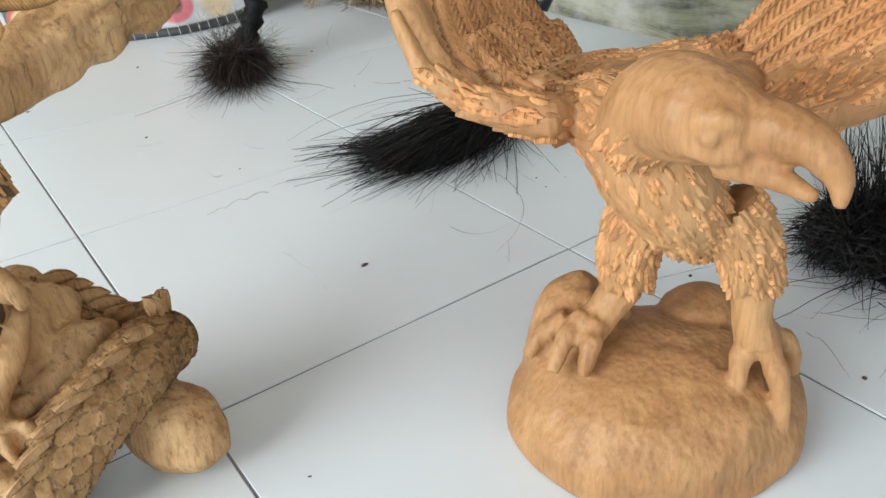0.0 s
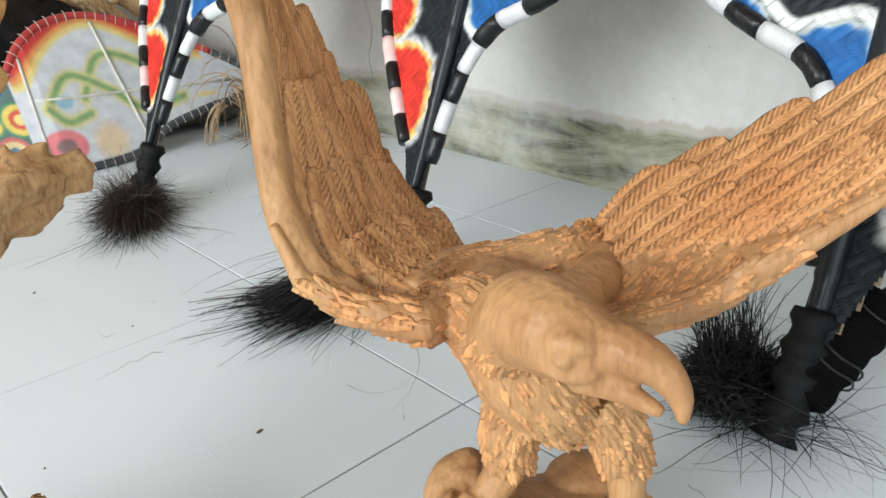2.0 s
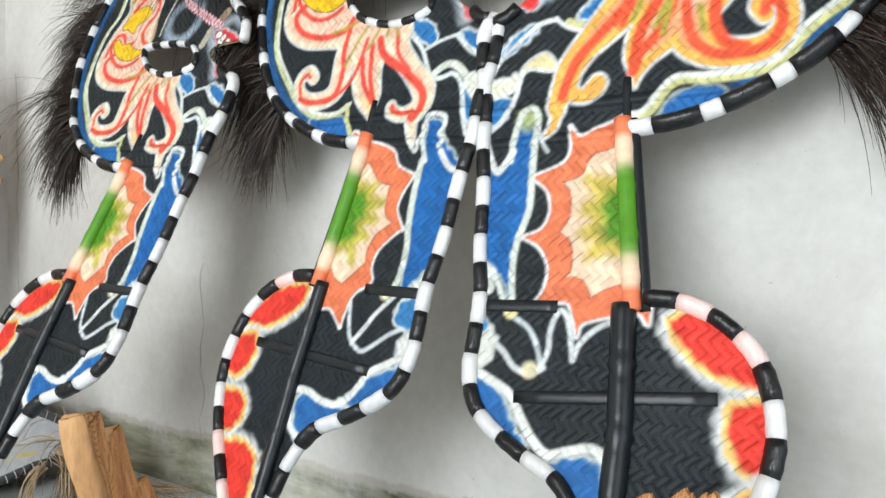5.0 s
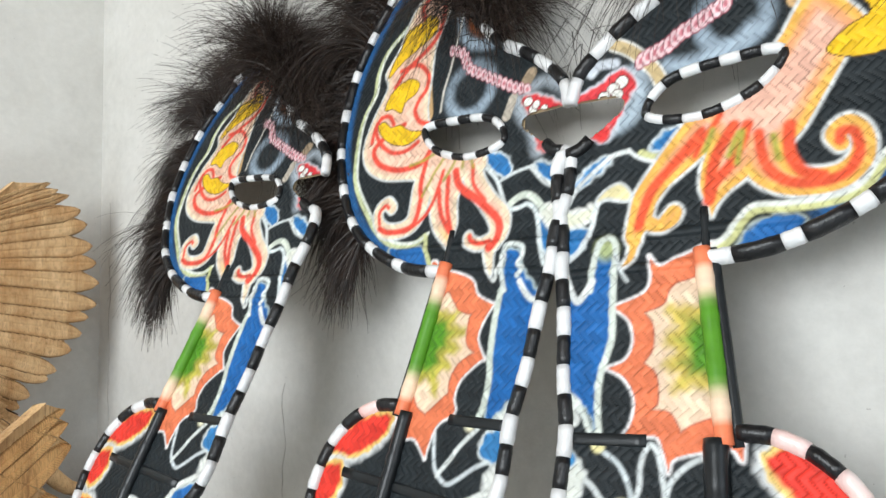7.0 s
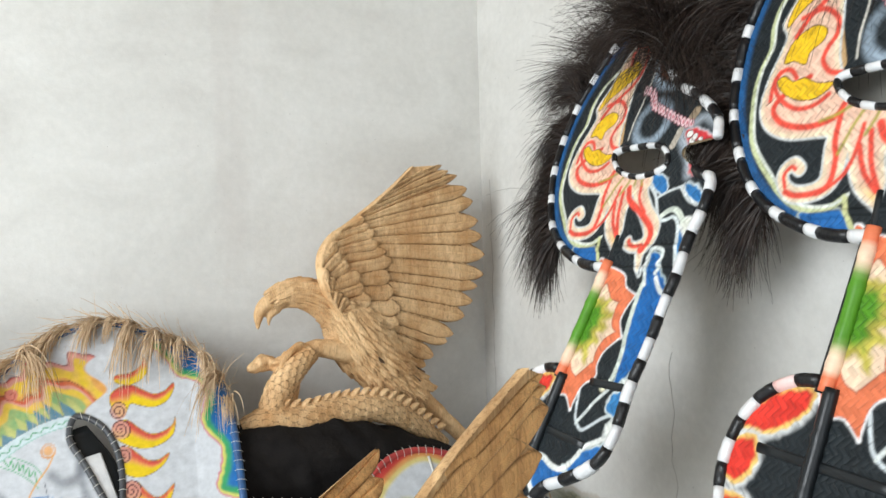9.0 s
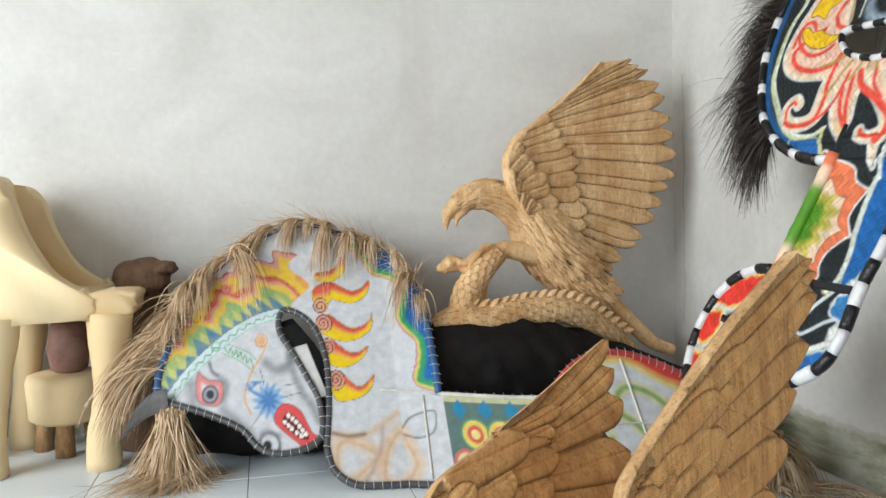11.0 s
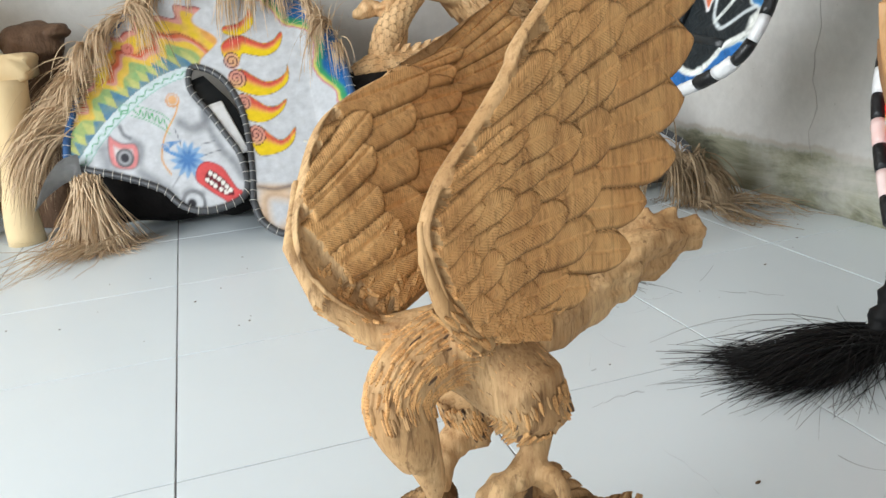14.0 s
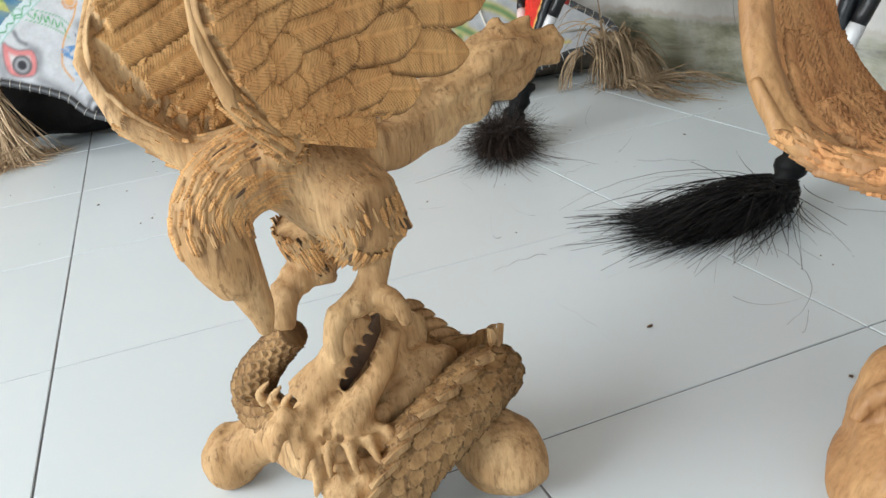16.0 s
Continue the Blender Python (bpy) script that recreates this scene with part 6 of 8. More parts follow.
BACK_A = [(0.205, -0.165, 0.252), (0.262, -0.150, 0.240), (0.305, -0.165, 0.236), (0.345, -0.188, 0.245), (0.372, -0.180, 0.247)]


def eagle_on_stump():
    forms = bmesh.new()
    lump(forms, (0.267, -0.229, 0.020), (0.109, 0.092, 0.064), radians(-34), 0.09, 3)
    lump(forms, (0.243, -0.172, 0.05), (0.042, 0.038, 0.060), 0.0, 0.12, 6)
    lump(forms, (0.328, -0.218, 0.046), (0.036, 0.036, 0.044), 0.3, 0.10, 9)
    for f in list(forms.verts):
        f.co.z = max(f.co.z, 0.0)
    body = resample(spline(A_BODY, 6), count=12)
    tube(forms, body, smooth_radii(0.022, 0.031, 0.033, 0.029, 0.018), 16)
    head = resample(spline(A_HEAD, 6), count=12)
    tube(forms, head, smooth_radii(0.022, 0.0275, 0.0285, 0.026, 0.018), 18)
    beak = resample(spline(A_BEAK, 6), count=12)
    tube(forms, beak, smooth_radii(0.0165, 0.0140, 0.0108, 0.0075, 0.003), 14)
    jaw = resample(spline(A_JAW, 5), count=8)
    tube(forms, jaw, smooth_radii(0.013, 0.0075, 0.0035, count=8), 10)
    # the back that joins the wings
    tube(forms, resample(spline(BACK_A, 5), count=12), smooth_radii(0.016, 0.026, 0.028, 0.026, 0.014), 14)
    tube(forms, resample(spline([(0.262, -0.235, 0.240), (0.318, -0.228, 0.240), (0.362, -0.205, 0.247)], 5), count=10), smooth_radii(0.026, 0.022, 0.012, count=10), 14)
    tube(forms, resample(spline([(0.236, -0.215, 0.245), (0.272, -0.185, 0.236), (0.300, -0.160, 0.225)], 5), count=10), smooth_radii(0.028, 0.032, 0.020, count=10), 14)
    # brow, eye and cheek
    tube(forms, [(0.186, -0.292, 0.281), (0.188, -0.302, 0.2845), (0.191, -0.311, 0.2845), (0.198, -0.320, 0.283)], [0.004, 0.0068, 0.0072, 0.004], 10)
    lump(forms, (0.1875, -0.3085, 0.2770), (0.0058, 0.0058, 0.0050), 0, 0.0, 1)
    tube(forms, [(0.187, -0.298, 0.268), (0.191, -0.311, 0.268), (0.199, -0.322, 0.268)], [0.0045, 0.0062, 0.004], 10)
    for thigh, leg, toes in ((A_THIGH_L, A_LEG_L, A_TOES_L), (A_THIGH_R, A_LEG_R, A_TOES_R)):
        tube(forms, resample(spline(thigh, 5), count=8), smooth_radii(0.023, 0.021, 0.016, count=8), 14)
        tube(forms, resample(spline(leg, 5), count=8), smooth_radii(0.015, 0.0125, 0.015, count=8), 12)
        for k in range(0, len(toes), 3):
            claw(forms, toes[k:k + 3], 0.0102, 0.0048)
    arm_l = [A_BODY[0]] + A_LEFT_EDGE[:4]
    tube(forms, arm_l, [0.020, 0.014, 0.010, 0.007, 0.004], 12)
    arm_r = [A_BODY[1]] + A_RIGHT_EDGE[:4]
    tube(forms, arm_r, [0.020, 0.014, 0.010, 0.007, 0.004], 12)
    bm = melted(forms, 0.0020, 3)
    uv = bm.loops.layers.uv.new("uv")
    # mouth slit and brow
    for f in bm.faces:
        f.smooth = True
    rows = [(6, [(0.40, 0.98), (0.46, 0.18)], [(0.58, 1.0), (0.72, 1.0), (0.86, 1.0), (0.95, 0.95), (1.0, 0.35)], 1.35),
            (4, [(0.10, 0.85), (0.32, 0.90)], [(0.22, 1.04), (0.50, 1.03)], 1.3),
            (6, [(0.24, 0.92), (0.34, 0.18)], [(0.44, 1.02), (0.58, 0.30)], 1.30),
            (7, [(0.10, 0.95), (0.18, 0.18)], [(0.28, 1.02), (0.40, 0.28)], 1.30),
            (9, [(0.00, 0.95), (0.02, 0.20)], [(0.14, 1.02), (0.24, 0.26)], 1.35)]
    wing(bm, uv, A_LEFT_EDGE, A_LEFT_TIPS, (0.72, -0.62, 0.30), rows, 0.0062, 0.12, 0.0062, 0.0036, nf=330, ng=130, blunt=0.80, tufts=(420, 0.24, 0.0095), barb=0.0019, pitch=0.0052)
    rows = [(10, [(0.00, 0.95), (0.10, 0.90), (0.42, 0.30)], [(0.06, 1.0), (0.30, 1.02), (0.60, 1.03), (0.90, 1.02), (1.0, 0.55)], 1.45),
            (8, [(0.03, 0.75), (0.45, 0.22)], [(0.28, 0.90), (0.62, 0.72), (0.98, 0.40)], 1.45),
            (8, [(0.03, 0.52), (0.38, 0.14)], [(0.24, 0.66), (0.78, 0.26)], 1.5)]
    wing(bm, uv, A_RIGHT_EDGE, A_RIGHT_TIPS, (-0.62, -0.55, 0.55), rows, 0.0045, 0.06, 0.0042, 0.0030, nf=340, ng=130, blunt=0.80, tufts=(420, 0.55, 0.0105, 0.34), barb=0.0018, pitch=0.0052, grain=0.0009)
    plumage(bm, uv, body, smooth_radii(0.022, 0.031, 0.033, 0.029, 0.020), 560, 0.0105, 1, 2, 0.07)
    plumage(bm, uv, head[:5], [0.022, 0.027], 120, 0.011, -1, 3, 0.08, keep=lambda p: p.z < 0.266)
    plumage(bm, uv, resample(spline(BACK_A, 5), count=12), smooth_radii(0.016, 0.026, 0.028, 0.026, 0.014), 420, 0.013, 1, 12, 0.06, slim=0.5)
    for thigh, s in ((A_THIGH_L, 4), (A_THIGH_R, 5)):
        plumage(bm, uv, resample(spline(thigh, 5), count=8), [0.023, 0.021, 0.017], 260, 0.0105, 1, s, 0.09)
    for arm, k in ((arm_l, 8), (arm_r, 9)):
        plumage(bm, uv, arm[:4], [0.020, 0.014, 0.010, 0.007], 170, 0.011, 1, k, 0.05)
    return tagged(obj("eagle_statue", bm, WOOD_A), "reddish-brown carved wooden eagle with raised wings on a rounded stump", "statue")


def eagle_with_dragon():
    forms = bmesh.new()
    neck = resample(spline(B_NECK, 6), count=14)
    tube(forms, neck, smooth_radii(0.030, 0.031, 0.028, 0.026, 0.024, 0.017, count=14), 16)
    tube(forms, resample(spline(B_BEAK, 6), count=10), smooth_radii(0.018, 0.015, 0.011, 0.005, count=10), 14)
    body = resample(spline(B_BODY, 6), count=10)
    tube(forms, body, smooth_radii(0.031, 0.035, 0.033, 0.024, count=10), 16)
    for thigh, leg in ((B_THIGH_R, B_LEG_R), (B_THIGH_L, B_LEG_L)):
        tube(forms, resample(spline(thigh, 5), count=8), smooth_radii(0.027, 0.027, 0.018, count=8), 14)
        tube(forms, resample(spline(leg, 5), count=8), smooth_radii(0.014, 0.011, 0.012, count=8), 12)
    claw(forms, B_TOES_R[0:3], 0.009, 0.005)
    claw(forms, B_TOES_R[3:7], 0.011, 0.006)
    claw(forms, B_TOES_R[7:10], 0.011, 0.006)
    claw(forms, B_LEG_L[1:], 0.014, 0.009)
    tail = resample(spline([B_BODY[1], (-0.098, 0.006, 0.286)] + B_TAIL, 6), count=12)
    for k in range(7):
        off = Vector((0, rng.uniform(-0.012, 0.008), (k - 3) * 0.0065))
        ln = [Vector(p) + off * (0.3 + 0.7 * i / 11) + Vector((rng.gauss(0, 0.001), 0, rng.gauss(0, 0.0012))) for i, p in enumerate(tail)]
        cut = 12 - rng.randrange(0, 3)
        tube(forms, ln[:cut], smooth_radii(0.012, 0.011, 0.011, 0.012, 0.013, 0.010, count=cut), 9, rough=0.35)
    arm_r = [B_BODY[0]] + B_RIGHT_EDGE[:4]
    tube(forms, arm_r, [0.022, 0.012, 0.008, 0.005, 0.003], 12)
    arm_l = [B_BODY[0]] + B_LEFT_EDGE[:4]
    tube(forms, arm_l, [0.024, 0.014, 0.009, 0.006, 0.004], 12)
    # dragon's head and jaw, open upwards, under the claws
    tube(forms, resample(spline(DRAGON_HEAD, 5), count=9), smooth_radii(0.020, 0.012, 0.011, 0.010, count=9), 14, rough=0.2)
    tube(forms, resample(spline(DRAGON_JAW, 5), count=8), smooth_radii(0.020, 0.011, 0.009, 0.006, count=8), 12, rough=0.2)
    for k in range(7):
        a = Vector(DRAGON_HEAD[0]) + Vector((-0.02 + 0.012 * k, -0.012, -0.004 * k))
        claw(forms, [a, a + Vector((-0.012, -0.012, -0.012)), a + Vector((-0.02 + 0.006 * k, -0.012, -0.032))], 0.008, 0.003)
    # feet and stones that carry it
    lump(forms, (-0.225, 0.083, 0.024), (0.028, 0.024, 0.030), 0.5, 0.10, 2)
    tube(forms, resample(spline([(-0.225, 0.083, 0.026), (-0.19, 0.062, 0.048), (-0.165, 0.02, 0.06), (-0.14, -0.02, 0.07)], 5), count=10), smooth_radii(0.024, 0.022, 0.030, 0.034, count=10), 12, rough=0.1)
    lump(forms, (-0.028, -0.036, 0.034), (0.044, 0.030, 0.036), radians(-58), 0.10, 12)
    lump(forms, (-0.098, 0.024, 0.112), (0.042, 0.028, 0.046), 0.3, 0.35, 21)
    lump(forms, (-0.075, 0.012, 0.085), (0.040, 0.030, 0.036), 0.0, 0.35, 22)
    # teeth along both jaws, and mane locks behind the head
    for jaw, toward in ((DRAGON_JAW, DRAGON_HEAD), (DRAGON_HEAD, DRAGON_JAW)):
        a, b = resample(spline(jaw, 5), count=9), resample(spline(toward, 5), count=9)
        for k in range(1, 8):
            p, q = Vector(a[k]), Vector(b[k])
            w = (q - p).normalized()
            p = p + w * 0.007 + Vector((0, -0.007, 0))
            claw(forms, [p, p + w * 0.005, p + w * 0.008], 0.0030, 0.0012)
    for k in range(9):
        p = Vector((-0.150 + 0.006 * k, -0.020 - 0.002 * k, 0.105 - 0.003 * k))
        w = Vector((-0.6 + 0.13 * k, -0.6, -0.5 - 0.05 * k)).normalized()
        claw(forms, [p, p + w * 0.016, p + w * 0.028 + Vector((0.006, 0.0, 0.006))], 0.0055, 0.0015)
    for k in range(6):
        p = Vector((-0.190 + 0.008 * k, 0.055 - 0.012 * k, 0.084))
        claw(forms, [p, p + Vector((-0.004, -0.012, 0.016)), p + Vector((0.006, -0.016, 0.026))], 0.006, 0.002)
    lump(forms, (-0.115, 0.008, 0.045), (0.036, 0.034, 0.05), 0.0, 0.3, 4)
    lump(forms, (-0.145, -0.035, 0.03), (0.028, 0.026, 0.042), 0.0, 0.3, 14)
    for k in range(16):
        p = Vector((-0.172 + 0.0048 * k, -0.028 - 0.012 * math.sin(k * 0.21), 0.088 - 0.018 * (k % 3)))
        w = Vector((-0.45 + 0.06 * k, -0.45, -0.75)).normalized()
        claw(forms, [p, p + w * 0.014 + Vector((0, -0.004, 0)), p + w * 0.030 + Vector((0.004, 0.002, 0.004))], 0.0060, 0.0018)
    for v in forms.verts:
        v.co.z = max(v.co.z, 0.0)
    bm = melted(forms, 0.0024, 3)
    bm.normal_update()
    for v in bm.verts:
        k = fade(v.co.x, -0.06, 0.02) * fade(v.co.z, 0.24, 0.27)
        if k > 0:
            v.co += v.normal * float(k) * (0.007 * noise.noise(Vector((v.co.x * 22, v.co.y * 60, v.co.z * 75))) + 0.003 * noise.noise(Vector((v.co.x * 60, v.co.y * 180, v.co.z * 190))))
    uv = bm.loops.layers.uv.new("uv")
    # dark hollow of the mouth: a dark sheet added in place of its shade
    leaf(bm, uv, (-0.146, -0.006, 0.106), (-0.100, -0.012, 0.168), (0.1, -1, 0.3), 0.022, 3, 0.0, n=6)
    # scaled coils with fins along the back
    for pts, rad in ((DRAGON_COIL, (0.023, 0.026, 0.028, 0.029, 0.028, 0.024, 0.019, 0.017, 0.015, 0.012)), (DRAGON_NECK, (0.014, 0.017, 0.020, 0.022, 0.025, 0.027)), (DRAGON_FRONT, (0.019, 0.022, 0.024, 0.024, 0.021))):
        line, r = scaled_tube(bm, uv, pts, rad)
        if len(pts) == 10:
            for k in range(10, len(line) - 8, 11):
                p, d = Vector(line[k]), Vector(line[k + 1] - line[k - 1]).normalized()
                up = Vector((0.25, -0.35 if k < len(line) // 2 else 0.1, 1))
                up = (up - d * up.dot(d)).normalized()
                for way in (1, -1):
                    leaf(bm, uv, p + up * r[k] * 0.75 + d * 0.010, p + up * (r[k] + 0.015) - d * 0.012, d.cross(up) * way, 0.016, 0, 0.25, n=5, blunt=0.0)
    rows = [(12, [(0.03, 0.60), (0.30, 0.50), (0.72, 0.10)], [(0.02, 1.0), (0.35, 1.01), (0.70, 1.02), (0.92, 1.03), (1.0, 0.80)], 1.14),
            (9, [(0.02, 0.50), (0.60, 0.07)], [(0.03, 0.82), (0.35, 0.68), (0.78, 0.24)], 1.30),
            (10, [(0.02, 0.38), (0.52, 0.05)], [(0.03, 0.66), (0.32, 0.52), (0.66, 0.20)], 1.30),
            (10, [(0.02, 0.28), (0.44, 0.04)], [(0.03, 0.52), (0.30, 0.40), (0.56, 0.16)], 1.30),
            (10, [(0.01, 0.18), (0.36, 0.03)], [(0.02, 0.40), (0.27, 0.28), (0.47, 0.13)], 1.30),
            (10, [(0.01, 0.08), (0.28, 0.02)], [(0.02, 0.27), (0.22, 0.19), (0.38, 0.11)], 1.35)]
    wing(bm, uv, B_RIGHT_EDGE, B_RIGHT_TIPS, (0.40, -0.91, 0.10), rows, 0.0030, 0.018, 0.0034, 0.0030, nf=300, ng=150, blunt=0.66, pitch=0.0025, tufts=(90, 0.12, 0.012))
    rows = [(6, [(0.26, 0.42), (0.62, 0.18)], [(0.22, 1.0), (0.55, 1.02), (0.85, 1.03), (1.0, 0.80)], 1.18),
            (6, [(0.20, 0.25), (0.54, 0.04)], [(0.22, 0.72), (0.45, 0.52), (0.74, 0.30)], 1.40),
            (5, [(0.10, 0.22), (0.40, 0.03)], [(0.14, 0.62), (0.34, 0.40), (0.54, 0.20)], 1.45),
            (6, [(0.03, 0.20), (0.26, 0.02)], [(0.06, 0.55), (0.22, 0.32), (0.40, 0.16)], 1.45)]
    wing(bm, uv, B_LEFT_EDGE, B_LEFT_TIPS, (0.34, -0.75, 0.55), rows, 0.0034, 0.018, 0.0062, 0.0046, nf=260, ng=140, blunt=0.78, pitch=0.0025, tufts=(120, 0.16, 0.013))
    plumage(bm, uv, neck[:11], smooth_radii(0.030, 0.031, 0.028, 0.026), 1200, 0.0095, 1, 21, -0.26, burnt=0.03, slim=0.40, cup=0.6)
    plumage(bm, uv, body, smooth_radii(0.031, 0.035, 0.033, 0.026), 900, 0.0105, 1, 22, -0.26, burnt=0.08, slim=0.40, cup=0.6)
    for thigh, s in ((B_THIGH_R, 23), (B_THIGH_L, 24)):
        plumage(bm, uv, resample(spline(thigh, 5), count=8)[:7], [0.027, 0.028, 0.022], 560, 0.0115, 1, s, -0.26, burnt=0.16, slim=0.40, cup=0.6)
    for arm, k in ((arm_l, 28), (arm_r, 29)):
        plumage(bm, uv, arm[:3], [0.022, 0.013, 0.008], 220, 0.016, 1, k, 0.0, slim=0.36)
    return tagged(obj("eagle_statue", bm, WOOD_B), "tan carved wooden eagle gripping a coiled scaly dragon", "statue")


def eagle_by_wall():
    """Side view carving: one fanned wing, stretched neck, and a scaled serpent under it. Built in x, z with y as depth."""
    forms = bmesh.new()
    y = 1.80

    def q(x, z, d=0.0):
        return (x, y + d, z)

    neck = resample(spline([q(0.526, 0.61), q(0.445, 0.69), q(0.358, 0.738), q(0.288, 0.742), q(0.245, 0.722)], 6), count=14)
    tube(forms, neck, smooth_radii(0.090, 0.075, 0.052, 0.044, 0.034, count=14), 16)
    tube(forms, resample(spline([q(0.25, 0.72), q(0.222, 0.71), q(0.203, 0.68), q(0.200, 0.635)], 6), count=10), smooth_radii(0.028, 0.022, 0.015, 0.004, count=10), 12)
    tube(forms, resample(spline([q(0.26, 0.70), q(0.236, 0.675), q(0.232, 0.645)], 6), count=8), smooth_radii(0.018, 0.010, 0.004, count=8), 10)
    body = resample(spline([q(0.47, 0.66), q(0.52, 0.585), q(0.575, 0.53), q(0.65, 0.465), q(0.73, 0.40)], 6), count=14)
    tube(forms, body, smooth_radii(0.075, 0.095, 0.088, 0.062, 0.045, count=14), 16)
    tube(forms, resample(spline([q(0.70, 0.42), q(0.79, 0.335), q(0.88, 0.255), q(0.955, 0.225)], 5), count=10), smooth_radii(0.035, 0.028, 0.018, count=10), 10, rough=0.2)
    tube(forms, resample(spline([q(0.50, 0.55, -0.03), q(0.425, 0.567, -0.05), q(0.359, 0.576, -0.05), q(0.315, 0.556, -0.05)], 5), count=8), smooth_radii(0.04, 0.030, 0.026, count=8), 12)
    for k in range(4):
        claw(forms, [q(0.34 - 0.012 * k, 0.57, -0.06), q(0.30 - 0.012 * k, 0.59 - 0.01 * k, -0.08), q(0.265 - 0.006 * k, 0.55 - 0.012 * k, -0.085)], 0.014, 0.007)
    tube(forms, resample(spline([q(0.30, 0.56, -0.03), q(0.275, 0.48, -0.05), q(0.26, 0.42, -0.05)], 5), count=8), smooth_radii(0.035, 0.04, 0.045, count=8), 12, rough=0.1)
    lump(forms, q(0.215, 0.535, -0.01), (0.034, 0.030, 0.028), 0, 0.4, 5)
    lump(forms, q(0.183, 0.525, -0.02), (0.022, 0.020, 0.016), 0, 0.4, 6)
    for k in range(5, 11):
        p = Vector(q(0.20 + 0.006 * k, 0.55 - 0.011 * (k % 4), -0.02 - 0.004 * (k % 3)))
        w = Vector((-0.5 + 0.14 * k, -0.3, 0.6 - 0.12 * k)).normalized()
        claw(forms, [p, p + w * 0.025, p + w * 0.042 + Vector((0.008, 0, 0.008))], 0.010, 0.003)
    lump(forms, q(0.50, 0.10, 0.06), (0.40, 0.09, 0.16), 0, 0.2, 8)
    bm = melted(forms, 0.005, 3)
    uv = bm.loops.layers.uv.new("uv")
    line, rad = scaled_tube(bm, uv, [q(0.142, 0.355, -0.08), q(0.203, 0.378, -0.09), q(0.300, 0.372, -0.09), q(0.42, 0.388, -0.08), q(0.535, 0.390, -0.08), q(0.630, 0.352, -0.06), q(0.72, 0.298, -0.04), q(0.80, 0.245, -0.02)], (0.034, 0.048, 0.054, 0.052, 0.046, 0.042, 0.032, 0.018), 13, 0.026, 70, 0.0034, 0.0045)
    for k in range(30, len(line) - 10, 9):
        p = Vector(line[k])
        leaf(bm, uv, p + Vector((0, -0.02, 0.03)), p + Vector((0.03, -0.02, rad[k] + 0.012)), (0, -1, 0), 0.028, 0, 0.3, n=4, blunt=0.1)
    scaled_tube(bm, uv, [q(0.345, 0.565, -0.065), q(0.292, 0.522, -0.075), q(0.250, 0.466, -0.075), q(0.222, 0.40, -0.08)], (0.030, 0.040, 0.046, 0.044), 11, 0.020, 60, 0.003, 0.004)
    scaled_tube(bm, uv, [q(0.30, 0.22, -0.02), q(0.45, 0.25, -0.03), q(0.62, 0.22, -0.02)], (0.02, 0.035, 0.025), 11, 0.024, 50, 0.004, 0.004)
    edge = [q(0.45, 0.65, -0.05), q(0.385, 0.74, -0.05), q(0.368, 0.84, -0.04), q(0.41, 0.915, -0.02), q(0.49, 0.97), q(0.614, 1.07), q(0.70, 1.15)]
    tips = [q(0.72, 0.49), q(0.80, 0.56), q(0.86, 0.64), q(0.92, 0.74), q(0.945, 0.86), q(0.93, 0.98), q(0.90, 1.07), q(0.84, 1.165)]
    rows = [(18, [(0.0, 0.15), (0.3, 0.20), (0.62, 0.06), (0.85, 0.05)], [(0.0, 1.0), (0.35, 1.02), (0.7, 1.03), (0.92, 1.02), (1.0, 0.70)], 1.22),
            (12, [(0.0, 0.10), (0.3, 0.10), (0.5, 0.03)], [(0.0, 0.62), (0.2, 0.58), (0.42, 0.42), (0.62, 0.08)], 1.28),
            (9, [(0.0, 0.05), (0.3, 0.03)], [(0.0, 0.42), (0.15, 0.40), (0.30, 0.27), (0.42, 0.07)], 1.28),
            (8, [(0.0, 0.01), (0.15, 0.02)], [(0.0, 0.25), (0.10, 0.24), (0.20, 0.16), (0.28, 0.06)], 1.3)]
    wing(bm, uv, edge, tips, (-0.05, -1, 0.05), rows, 0.014, 0.04, 0.0110, 0.0075, nf=270, ng=130, sheet=0.012, blunt=0.84, point=1.25, pitch=0.006, grain=0.0014)
    plumage(bm, uv, neck, smooth_radii(0.088, 0.074, 0.052, 0.043, 0.030), 700, 0.034, -1, 31, 0.10, slim=0.50, cup=0.7)
    plumage(bm, uv, body, smooth_radii(0.075, 0.095, 0.088, 0.062, 0.045), 560, 0.042, 1, 32, 0.10, burnt=0.02, slim=0.50, cup=0.7)
    return tagged(obj("eagle_statue", bm, WOOD_C), "pale carved wooden eagle with fanned wing above a scaled serpent", "statue")


eagle_on_stump()
eagle_with_dragon()
eagle_by_wall()

# ---- the white painted horse that lies against the wall ----
W_HEAD = [(-0.199, 0.093), (-0.184, 0.195), (-0.185, 0.306), (-0.222, 0.389), (-0.29, 0.422), (-0.307, 0.37), (-0.27, 0.31), (-0.238, 0.253), (-0.210, 0.198), (-0.207, 0.125),
          (-0.242, 0.095), (-0.316, 0.083), (-0.372, 0.10), (-0.413, 0.14), (-0.50, 0.176), (-0.632, 0.215)]
W_NECK = [(-0.632, 0.215), (-0.625, 0.283), (-0.587, 0.382), (-0.562, 0.471), (-0.488, 0.532), (-0.403, 0.595), (-0.299, 0.648), (-0.195, 0.662), (-0.097, 0.627), (0.006, 0.581), (0.07, 0.513), (0.096, 0.432), (0.103, 0.312), (0.103, 0.208)]
W_BACK = [(0.103, 0.208), (0.25, 0.205), (0.368, 0.208)]
